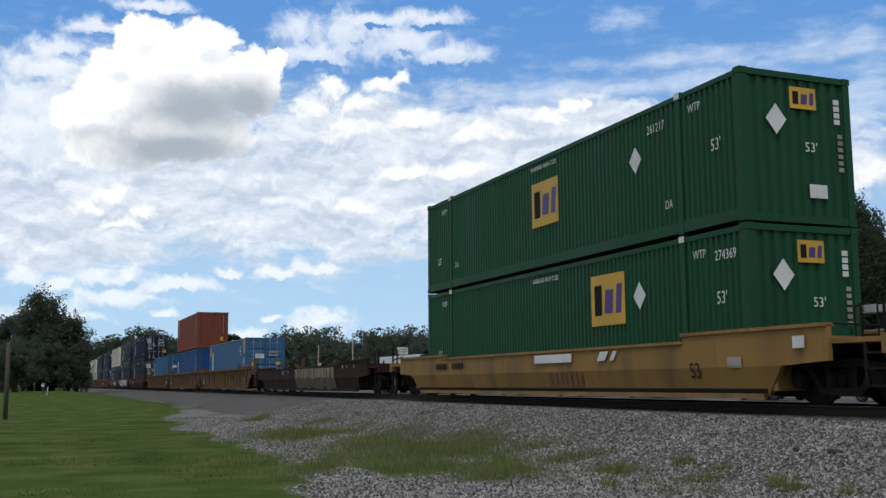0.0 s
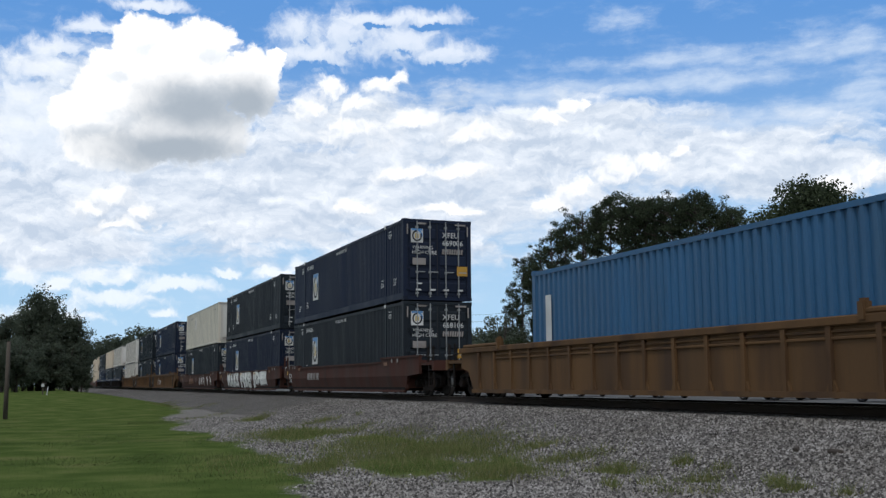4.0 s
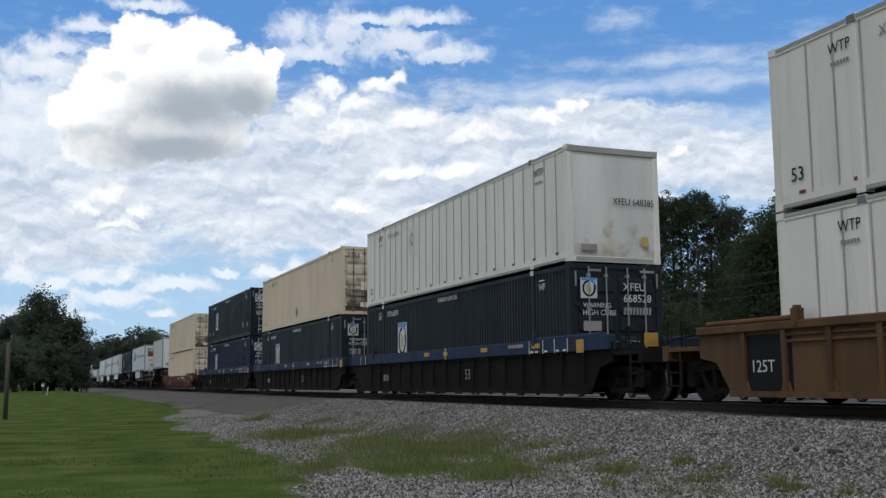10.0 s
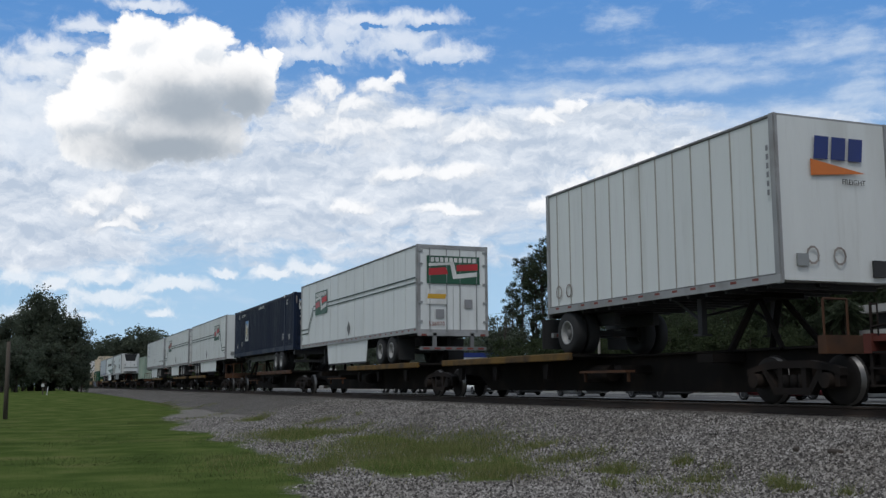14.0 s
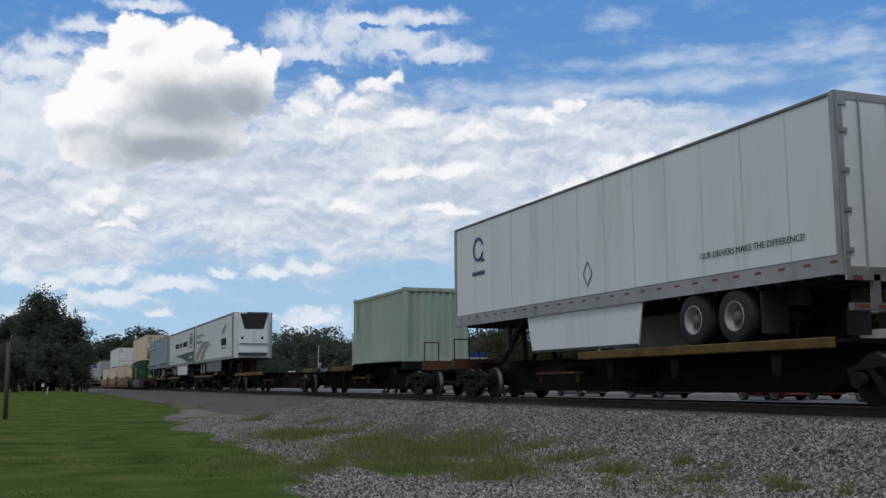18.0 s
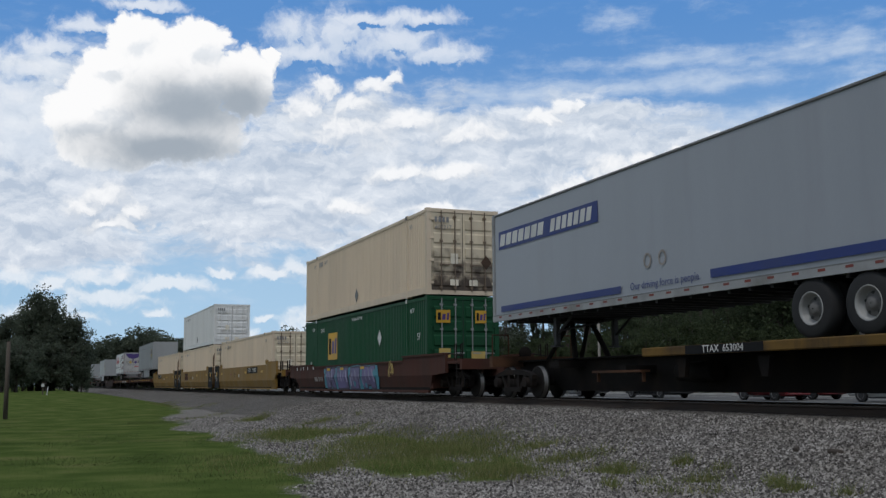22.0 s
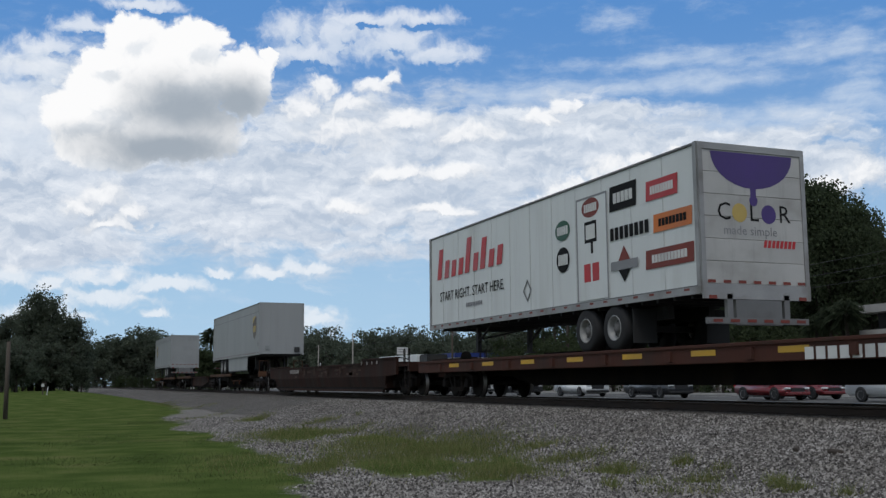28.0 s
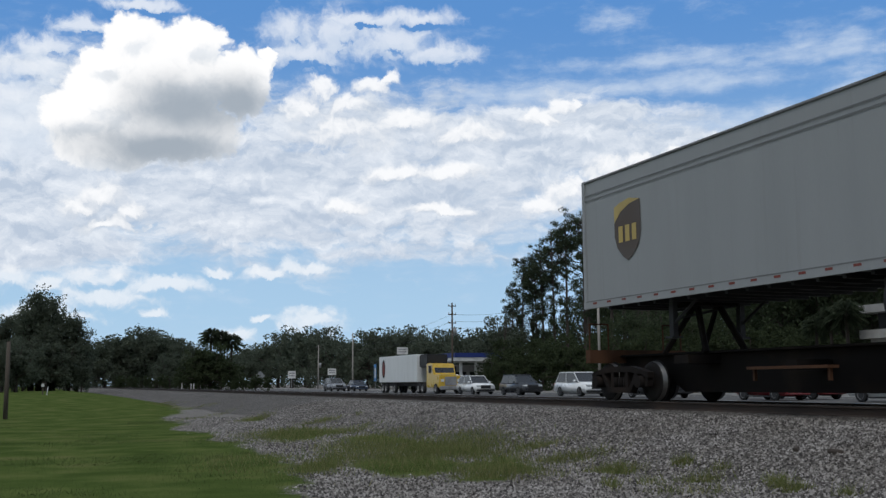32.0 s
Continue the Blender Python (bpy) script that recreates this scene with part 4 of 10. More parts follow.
def white_box(label, number, paint):
    c = container("container", label, paint, near="panel", style="plate", group="white ribbed containers")
    sx, ey = -1.302, -8.075
    decal([rect(1.1, 1.0, -1.9, 1.95)] , M_IVORY if paint is not M_IVORY else M_WHITE_C, c, on_side(sx + 0.008, 0.9, 0), "repaint_patch")
    decal(ring_pieces(0.3, 0.42, 0.06), M_GREYMARK, c, on_side(sx, 0.6 + 2.4, 2.0), "ring_mark")
    for y in (-6.55, 6.4):
        writing("WTP", 0.27, M_INK, c, on_side(sx, y, 2.45), squeeze=0.85)
        decal(bars(6, 0.05, 0.06, 0.02), M_GREYMARK, c, on_side(sx, y, 2.2), "small_print")
    writing("XFEU " + number, 0.25, M_GREYMARK, c, on_side(sx, 4.95, 2.42), squeeze=0.85)
    writing("53", 0.34, M_INK, c, on_side(sx, 7.5, 0.55))
    decal([rect(0.16, 0.06, -7.4 + 1.24 * i, 0.24) for i in range(13)], M_OXMARK, c, on_side(sx, 0, 0), "reflector_strip")
    writing("XFEU " + number, 0.25, M_INK, c, on_end(0.55, ey - 0.03, 1.52), squeeze=0.85)
    decal([rect(0.2, 0.24)], M_GOLD, c, on_end(0.85, ey - 0.03, 0.55), "yellow_sticker")
    decal([rect(0.45, 0.16, -0.75, 0.35)], M_FADED, c, on_end(0, ey - 0.03, 0), "scuff")
    return c


# ---- road trailers ----
def road_wheel():
    tyre = lathe(bmesh.new(), [(-0.15, 0.27), (-0.16, 0.44), (-0.12, 0.5), (0.12, 0.5), (0.16, 0.44), (0.15, 0.27), (0.0, 0.26), (-0.15, 0.27)], 28, caps=False)
    rim = lathe(bmesh.new(), [(-0.10, 0.29), (-0.155, 0.285), (-0.16, 0.268), (-0.10, 0.245), (-0.04, 0.232), (-0.02, 0.20)], 24, caps=False)
    disc = lathe(bmesh.new(), [(-0.02, 0.205), (-0.045, 0.16), (-0.04, 0.11), (-0.10, 0.10), (-0.115, 0.06), (-0.115, 0.01)], 24, caps=False)
    for i in range(5):
        a = math.tau * i / 5 + 0.3
        tube(disc, (-0.052, 0.165 * math.cos(a), 0.165 * math.sin(a)), (-0.02, 0.165 * math.cos(a), 0.165 * math.sin(a)), 0.028, n=8)
        for f in disc.faces[-10:]:
            f.material_index = 1
    return mesh_of("wheel", tyre), mesh_of("rim", rim), mesh_of("wheel_disc", disc)


def add_wheel(parent, x, y, z):
    tyre, rim, disc = once("road_wheel", road_wheel)
    if not disc.materials:
        disc.materials.append(M_DISC)
        disc.materials.append(M_BLACK)
    t = part("wheel", tyre, M_RUBBER, parent)
    t.matrix_basis = pose(x, y, z, 0, 0, 0 if x < 0 else 180)
    part("rim", rim, M_RIM, t)
    part("wheel_disc", disc, M_DISC, t)


def trailer(u, length, paint, label, rear="near", wheels=4.7, seams=1.22, flutes=0, skirt=None, axles=2, reefer=False, posts_out=False, group="semi-trailers on rail cars", rail=None, roll=False, sill=0.15):
    """rear: near or far, the end with doors and wheels; wheels: distance of the axle group from the middle."""
    tr = thing("semi_trailer", label, "trailer", group)
    L, w, z0, z1 = length / 2, 1.295, 2.1, 5.1
    r = -1 if rear == "near" else 1
    rail = rail or M_ALU
    body = part("body", boxes((-w + 0.01, w - 0.01, -L + 0.02, L - 0.02, z0 + 0.05, z1 - 0.03)), paint, tr)
    for s in (-1, 1):
        part("top_rail", soft_box(s * (w - 0.015) - 0.03, s * (w - 0.015) + 0.03, -L + 0.02, L - 0.02, z1 - (0.15 if reefer else 0.065), z1 + 0.004, 0.02, 1), M_DARKALU, body)
        part("bottom_rail", boxes((s * (w - 0.01) - 0.03, s * (w - 0.01) + 0.03, -L, L, z0, z0 + sill)), rail, body)
        for y in (-L + 0.07, L - 0.07):
            part("corner_post", soft_box(s * (w - 0.03) - 0.049, s * (w - 0.03) + 0.049, y - 0.078, y + 0.078, z0 - 0.012, z1 + 0.012, 0.02, 2), rail, body)
        if seams:
            y = -L + seams
            while y < L - 0.4:
                part("panel_seam", boxes((s * (w - 0.006) - 0.008, s * (w - 0.006) + 0.008, y - (0.016 if posts_out else 0.007), y + (0.016 if posts_out else 0.007), z0 + sill, z1 - 0.07)), M_SEAM if not posts_out else M_STUD, body)
                y += seams
        for i in range(flutes):
            z = z0 + 0.34 + (z1 - z0 - 0.6) * i / (flutes - 1)
            part("flute", prism(bmesh.new(), [(-L + 0.18, z - 0.035), (-L + 0.18, z + 0.035), (L - 0.18, z + 0.035), (L - 0.18, z - 0.035)], s * (w - 0.006) - 0.009, s * (w - 0.006) + 0.009), paint, body)
        decal([rect(0.17, 0.045, -L + 0.5 + 0.62 * i, 0) for i in range(int((2 * L - 0.6) / 0.62) + 1)], M_OXMARK, body, Matrix(((0, 0, s, s * (w + 0.021)), (s, 0, 0, 0), (0, 1, 0, z0 + sill * 0.7), (0, 0, 0, 1))), "reflector_strip", "dull red reflector tape")
        part("gap_strip", boxes((s * (w - 0.005) - 0.028, s * (w - 0.005) + 0.028, -L + 0.1, L - 0.1, z0 + sill - 0.005, z0 + sill + 0.02)), M_DARKALU, body)
    part("roof", boxes((-w + 0.03, w - 0.03, -L + 0.03, L - 0.03, z1 - 0.03, z1 + 0.01)), M_ALU, body)
    part("cross_member_frame", boxes(*[(-w + 0.08, w - 0.08, -L + 0.4 + 0.6 * i, -L + 0.48 + 0.6 * i, z0 - 0.06, z0 + 0.05) for i in range(int(2 * L / 0.6) - 1)], (-0.2, 0.2, -L + 0.3, L - 0.3, z0 - 0.02, z0 + 0.05)), M_DARKSTEEL, tr)
    # rear doors, frame and bumper
    yr = r * L
    part("rear_frame", boxes((-w, -w + 0.1, min(yr, yr + r * 0.04), max(yr, yr + r * 0.04), z0 + 0.2, z1 - 0.141), (w - 0.1, w, min(yr, yr + r * 0.04), max(yr, yr + r * 0.04), z0 + 0.2, z1 - 0.141), (-w, w, min(yr, yr + r * 0.04), max(yr, yr + r * 0.04), z1 - 0.14, z1 - 0.006), (-w, w, min(yr, yr + r * 0.05), max(yr, yr + r * 0.05), z0 - 0.1, z0 + (0.2 if roll else 0.12)), *([] if roll else [(-w, -w + 0.1, min(yr, yr + r * 0.03), max(yr, yr + r * 0.03), z0 + 0.121, z0 + 0.199), (w - 0.1, w, min(yr, yr + r * 0.03), max(yr, yr + r * 0.03), z0 + 0.121, z0 + 0.199)])), rail, tr)
    if roll:
        for i in range(6):
            za = z0 + 0.2 + (z1 - z0 - 0.34) * i / 6
            part("door_slat", soft_box(-w + 0.1, w - 0.1, yr - 0.02, yr + 0.02, za + 0.004, za + (z1 - z0 - 0.34) / 6 - 0.004, 0.004, 1), M_ROLLDOOR if paint is M_TRAILER else paint, tr)
        decal([rect(0.18, 0.06, -1.1 + 0.36 * i, 0) for i in range(7)], M_OXMARK, tr, on_end(0, yr - 0.06, z0 + 0.24), "reflector_strip")
        part("sill_plate", boxes((-0.55, 0.55, yr - 0.055, yr + 0.055, 1.5, z0 - 0.11)), M_DARKALU, tr)
    for sx in () if roll else (-1, 1):
        x0, x1 = (-w + 0.1, -0.01) if sx < 0 else (0.01, w - 0.1)
        door = part("door", boxes((x0, x1, min(yr, yr + r * 0.025), max(yr, yr + r * 0.025), z0 + 0.12, z1 - 0.14)), paint, tr)
        for k in (0.28, 0.8) if not reefer else (0.85,):
            x = x0 + (x1 - x0) * (k if sx < 0 else 1 - k)
            part("lock_rod", tube(bmesh.new(), (x, yr + r * 0.05, z0 + 0.05), (x, yr + r * 0.05, z1 - 0.08), 0.02, n=6), M_GALV, door)
        for z in (0.35, 1.0, 1.65, 2.3, 2.75):
            xe = -w + 0.1 if sx < 0 else w - 0.1
            part("hinge", boxes((xe - 0.09, xe + 0.07, min(yr, yr + r * 0.06), max(yr, yr + r * 0.06), z0 + z, z0 + z + 0.07)), M_GALV, door)
    bump = boxes((-1.2, 1.2, yr - 0.06, yr + 0.06, 1.52, 1.64), (-0.75, -0.62, yr - 0.05, yr + 0.05, 1.6, z0), (0.62, 0.75, yr - 0.05, yr + 0.05, 1.6, z0))
    part("bumper", bump, M_DARKALU, tr)
    decal([rect(0.22, 0.06, -1.0 + 0.4 * i, 0) for i in range(6)], M_OXMARK, tr, on_end(0, yr - 0.07, 1.58) if r < 0 else on_end(0, yr - 0.07, 1.58), "reflector_strip")
    for sx in (-1, 1):
        part("mud_flap", boxes((sx * 0.95 - 0.3, sx * 0.95 + 0.3, r * (wheels + 1.35) - 0.01, r * (wheels + 1.35) + 0.01, 1.25, 2.0)), M_MUD, tr)
        part("tail_lamp", boxes((sx * 1.08 - 0.09, sx * 1.08 + 0.09, min(yr, yr + r * 0.06), max(yr, yr + r * 0.06), 2.0, 2.07)), M_OXMARK, tr)
    # running gear
    ys = [r * wheels - 0.63, r * wheels + 0.63] if axles == 2 else [r * wheels]
    part("bogie_frame", boxes((-0.6, -0.45, min(ys) - 1.1, max(ys) + 1.1, 1.75, 2.05), (0.45, 0.6, min(ys) - 1.1, max(ys) + 1.1, 1.75, 2.05), *[(-1.0, 1.0, y - 0.07, y + 0.07, 1.52, 1.66) for y in ys]), M_DARKSTEEL, tr)
    for y in ys:
        for x in (-1.13, -0.78, 0.78, 1.13):
            add_wheel(tr, x, y, 1.6)
    yl = -r * (L - 2.9)
    for sx in (-1, 1):
        bm = boxes((sx * 0.85 - 0.06, sx * 0.85 + 0.06, yl - 0.07, yl + 0.07, 1.35, z0))
        tube(bm, (sx * 0.85, yl, 1.6), (sx * 0.85, yl + r * 0.9, z0), 0.035, n=6)
        box(bm, sx * 0.85 - 0.13, sx * 0.85 + 0.13, yl - 0.13, yl + 0.13, 1.31, 1.35)
        part("landing_leg", bm, M_DARKSTEEL, tr)
    part("landing_brace", tube(bmesh.new(), (-0.85, yl, 1.7), (0.85, yl, 2.05), 0.03, n=6), M_DARKSTEEL, tr)
    if skirt:
        y0, y1, low = skirt
        for sx in (-1, 1):
            part("side_skirt", prism(bmesh.new(), [(y0, low), (y0 - 0.2, z0), (y1 + 0.25, z0), (y1, low)] if y0 < y1 else [(y1, low), (y1, z0), (y0, z0), (y0, low)], sx * 1.24 - 0.015, sx * 1.24 + 0.015), M_SKIRT if skirt[2] == 1.35 and reefer else M_TRAILER if paint is not M_TRAILER_G else M_TRAILER_G, tr, "aerodynamic side panel")
            part("skirt_edge", boxes((sx * 1.245 - 0.016, sx * 1.245 + 0.016, y0, y1, low - 0.03, low + 0.03)), M_DARKSTEEL, tr)
    if reefer:
        yf = -r * L
        d = -r
        part("reefer_unit", soft_box(-1.0, 1.0, min(yf, yf + d * 0.5), max(yf, yf + d * 0.5), 2.95, 5.02, 0.12, 3), M_TRAILER, tr, "white refrigeration unit with black grille")
        part("reefer_base", soft_box(-0.95, 0.95, min(yf, yf + d * 0.4), max(yf, yf + d * 0.4), 2.45, 2.96, 0.05, 2), M_TRAILER, tr)
        part("unit_tray", boxes((-0.9, 0.9, min(yf, yf + d * 0.35), max(yf, yf + d * 0.35), 2.3, 2.45)), M_DARKSTEEL, tr)
        gr = [(-0.92, 5.0), (-0.62, 4.0), (0.62, 4.0), (0.92, 5.0)]
        g = decal([gr], M_GRILLE, tr, on_end(0, yf + d * 0.51, 0) if d < 0 else on_end(0, yf - 0.01, 0), "grille")
        part("grille_slat", boxes(*[(-0.64 - 0.03 * i, 0.64 + 0.03 * i, yf + d * 0.522 - 0.006, yf + d * 0.522 + 0.006, 4.08 + 0.1 * i, 4.10 + 0.1 * i) for i in range(9)]), M_DARKSTEEL, tr)
        part("unit_seam", boxes((-0.01, 0.01, yf + d * 0.505 - 0.01, yf + d * 0.505 + 0.01, 3.05, 3.9)), M_GREYMARK, tr)
        for x in (-0.75, 0.55):
            part("latch", boxes((x - 0.07, x + 0.07, yf + d * 0.51 - 0.01, yf + d * 0.51 + 0.01, 3.35, 3.5)), M_INK, tr)
        part("condenser_hood", boxes((-0.45, 0.95, min(yf, yf + d * 0.55), max(yf, yf + d * 0.55), 5.05, 5.1)), M_DARKSTEEL, tr)
    else:
        yf = -r * L
        part("nose_box", boxes((0.75, 1.05, min(yf, yf - r * 0.05), max(yf, yf - r * 0.05), 2.25, 2.55)), M_DARKSTEEL, tr)
        part("nose_label", boxes((-0.95, -0.7, min(yf, yf - r * 0.03), max(yf, yf - r * 0.03), 2.4, 2.62)), M_GALV, tr)
    return ride(tr, u)


# ---- the train, front to rear ----
def strokes(kind, w, h, t):
    """Chunky spray-painted forms, as plain block shapes."""
    if kind == 0:
        return [rect(t, h, -w / 2 + t / 2), rect(w, t * 0.8, 0, h / 2 - t * 0.4), rect(w * 0.85, t * 0.8, -w * 0.07, 0), rect(w, t * 0.8, 0, -h / 2 + t * 0.4)]
    if kind == 1:
        return [rect(t, h, -w / 4, 0, 0.25), rect(t, h, w / 4, 0, -0.25), rect(w * 0.5, t * 0.6, 0, -h * 0.12)]
    if kind == 2:
        return [rect(t, h, -w / 2 + t / 2), rect(t * 0.9, h * 0.8, -w * 0.12, h * 0.05, -0.3), rect(t * 0.9, h * 0.8, w * 0.14, h * 0.05, 0.3), rect(t, h, w / 2 - t / 2)]
    if kind == 3:
        return [oval(w, h * 0.55, 0, h * 0.22, 12), oval(w, h * 0.55, 0, -h * 0.22, 12)]
    if kind == 4:
        return [rect(t, h, w * 0.1), rect(w * 0.7, t * 0.9, -w * 0.12, -h / 2 + t * 0.45), rect(w * 0.8, t * 0.7, 0, h / 2 - t * 0.35)]
    return [rect(t * 1.1, h, -w * 0.25), rect(t * 0.9, h * 0.6, w * 0.18, h * 0.2, 0.5), rect(t * 0.9, h * 0.6, w * 0.18, -h * 0.2, -0.5)]


def spray(car, y0, y1, z0, z1, kinds, fill, line, label, slants=0.0, lift=0.0):
    n = len(kinds)
    pitch = (y0 - y1) / n
    h = z1 - z0
    back, front = [], []
    rng = random.Random(len(label) + n)
    for i, k in enumerate(kinds):
        c = -(y0 - pitch * (i + 0.5))
        w, t = pitch * 0.86, pitch * 0.3
        dz = (z0 + z1) / 2 + rng.uniform(-0.05, 0.05)
        for grow, out in ((0.07, back), (0.0, front)):
            for o in strokes(k, w, h, t):
                cx, cy = sum(p[0] for p in o) / len(o), sum(p[1] for p in o) / len(o)
                fx = [(p[0] + math.copysign(grow, p[0] - cx) + c + slants * p[1] + rng.uniform(-0.015, 0.015), p[1] + math.copysign(grow, p[1] - cy) + dz + rng.uniform(-0.015, 0.015)) for p in o]
                out.append(fx)
    x = -1.57 - lift
    b = decal(back, line, car, on_side(x, 0, 0), "spray_outline")
    tagged(b, kind="stuff")
    return tagged(decal(front, fill, car, on_side(x - 0.022, 0, 0), "spray_painting"), label, kind="stuff")


def fat_word(car, text, y0, y1, z0, z1, fat, slant):
    """A word in swollen silver letters with a black rim and a thin white halo."""
    flat = []
    for swell in (fat, fat + 0.03, fat + 0.048):
        cu = bpy.data.curves.new("word", "FONT")
        cu.body, cu.size, cu.shear, cu.resolution_u, cu.offset, cu.space_character = text, 1.0, slant, 2, swell, 1.2
        cu.align_x, cu.align_y, cu.extrude = "CENTER", "CENTER", 0.001
        ob = bpy.data.objects.new("word", cu)
        flat.append(bpy.data.meshes.new_from_object(ob))
        bpy.data.objects.remove(ob)
        bpy.data.curves.remove(cu)
    xs_, ys_ = [v.co.x for v in flat[0].vertices], [v.co.y for v in flat[0].vertices]
    kx, ky = (y0 - y1) / (max(xs_) - min(xs_)), (z1 - z0) / (max(ys_) - min(ys_))
    cx, cy = (max(xs_) + min(xs_)) / 2, (max(ys_) + min(ys_)) / 2
    for me, mat, lift, name in zip(flat, (M_SILVER_SPRAY, M_INK, M_MARK), (0.012, 0.006, 0.0), ("spray_painting", "spray_outline", "spray_halo")):
        me.transform(Matrix.Diagonal((kx, ky, 1, 1)) @ Matrix.Translation((-cx, -cy, 0)))
        for v in me.vertices:
            v.co.y += 0.03 * math.sin(2.4 * v.co.x + len(text) * y0)
        me.materials.clear()
        part(name, me, mat, car, "silver-white spray-painted word rimmed in black" if lift > 0.01 else "").matrix_basis = on_side(-1.525 - lift, (y0 + y1) / 2, (z0 + z1) / 2)


def tag_marks(car, y, z, mat, n=5, size=0.3, x=-1.575):
    """A looping hand-written scrawl as one thin ribbon."""
    rng = random.Random(int(y * 100) + n)
    p1, p2, p3 = (rng.random() * math.tau for _ in range(3))
    steps = 12 * n
    way = []
    for i in range(steps + 1):
        q = i / steps
        way.append((size * (-0.85 + 1.5 * q) + 0.34 * size * math.cos(math.tau * n * q * 0.7 + p1), size * (0.75 * math.sin(math.tau * n * q * 0.8 + p2) + 0.3 * math.sin(math.tau * n * q * 1.9 + p3)) * (1.15 - 0.6 * q)))
    out = []
    for (xa, za), (xb, zb) in zip(way, way[1:]):
        ln = math.hypot(xb - xa, zb - za) or 1.0
        nx, nz = -(zb - za) / ln * 0.011, (xb - xa) / ln * 0.011
        out.append([(xa + nx, za + nz), (xb + nx, zb + nz), (xb - nx, zb - nz), (xa - nx, za - nz)])
    return tagged(decal(out, mat, car, on_side(x, y, z), "scrawl"), kind="stuff")


def car_marks(car, y, text, size, mat, z=0.65, x=-1.565):
    return writing(text, size, mat, car, on_side(x, y, z), squeeze=0.85)


def small_panels(car, ys, z, mat=None, w=0.14, h=0.12, x=-1.565):
    return decal([rect(w, h, -y, 0) for y in ys], mat or M_FADED, car, on_side(x, 0, z), "stencil_mark")


def hug(car):
    """Bend paint and lettering on a smooth side along its fold."""
    for ob in list(car.children):
        m = ob.matrix_basis
        if m[0][2] > -0.99 or m[0][3] > -1.524:
            continue
        zs = [m[2][3] + v.co.y for v in ob.data.vertices]
        if min(zs) > FOLD:
            continue
        me = ob.data.copy()
        ob.data = me
        bm = bmesh.new()
        bm.from_mesh(me)
        cut = FOLD - m[2][3]
        bmesh.ops.bisect_plane(bm, geom=bm.verts[:] + bm.edges[:] + bm.faces[:], plane_co=(0, cut, 0), plane_no=(0, 1, 0))
        for v in bm.verts:
            v.co.z -= 0.13 * max(0.0, cut - v.co.y) / (FOLD - 0.17) + max(0.0, -m[0][3] - 1.545) * 0.6
        bm.to_mesh(me)
        bm.free()


# car ahead, only its rear end in view
lead = well_car(-1.3, "smooth", M_OLDBROWN, "sooty brown empty well car with rusty platform")

# yellow single well with two green containers
w1 = well_car(22.95, "smooth", M_YELLOWCAR, "weathered ochre-yellow well car carrying two green containers")
car_marks(w1, -6.7, "53", 0.42, M_INK, 0.6)
decal([rect(1.9, 0.2, -1.0, 0)], M_MARK, w1, on_side(-1.565, -2.0, 0.98), "white_panel")
decal([[(0, 0), (0.35, 0), (0.5, 0.2), (0.15, 0.2)], [(0.55, 0), (0.7, 0.2), (0.85, 0.2), (0.7, 0)]], M_MARK, w1, on_side(-1.565, -3.1, 0.88), "white_chevron")
decal(bars(5, 0.13, 0.17, 0.05), M_INK, w1, on_side(-1.565, 6.3, 0.92), "car_number")
decal(bars(5, 0.13, 0.17, 0.05), M_INK, w1, on_side(-1.565, 5.0, 0.92), "car_number")
decal(bars(7, 0.2, 0.3, 0.05, slant=0.1), M_OLDORANGE, w1, on_side(-1.565, -1.5, 0.5), "faded_lettering")
decal([rect(0.4, 0.2, 0, 0)], M_FADED, w1, on_side(-1.565, -7.9, 0.75), "label_panel")
decal([rect(0.28, 0.2)], M_MARK, w1, on_side(-1.575, -9.6, 1.05), "label_panel")
load_on(green_box("green corrugated container in the lower tier of a double stack", "274369", -3.2, -7.45), 22.95, 0.4)
load_on(green_box("green corrugated container on the upper tier of a double stack", "261217", -0.26, -5.3), 22.95, 3.33)

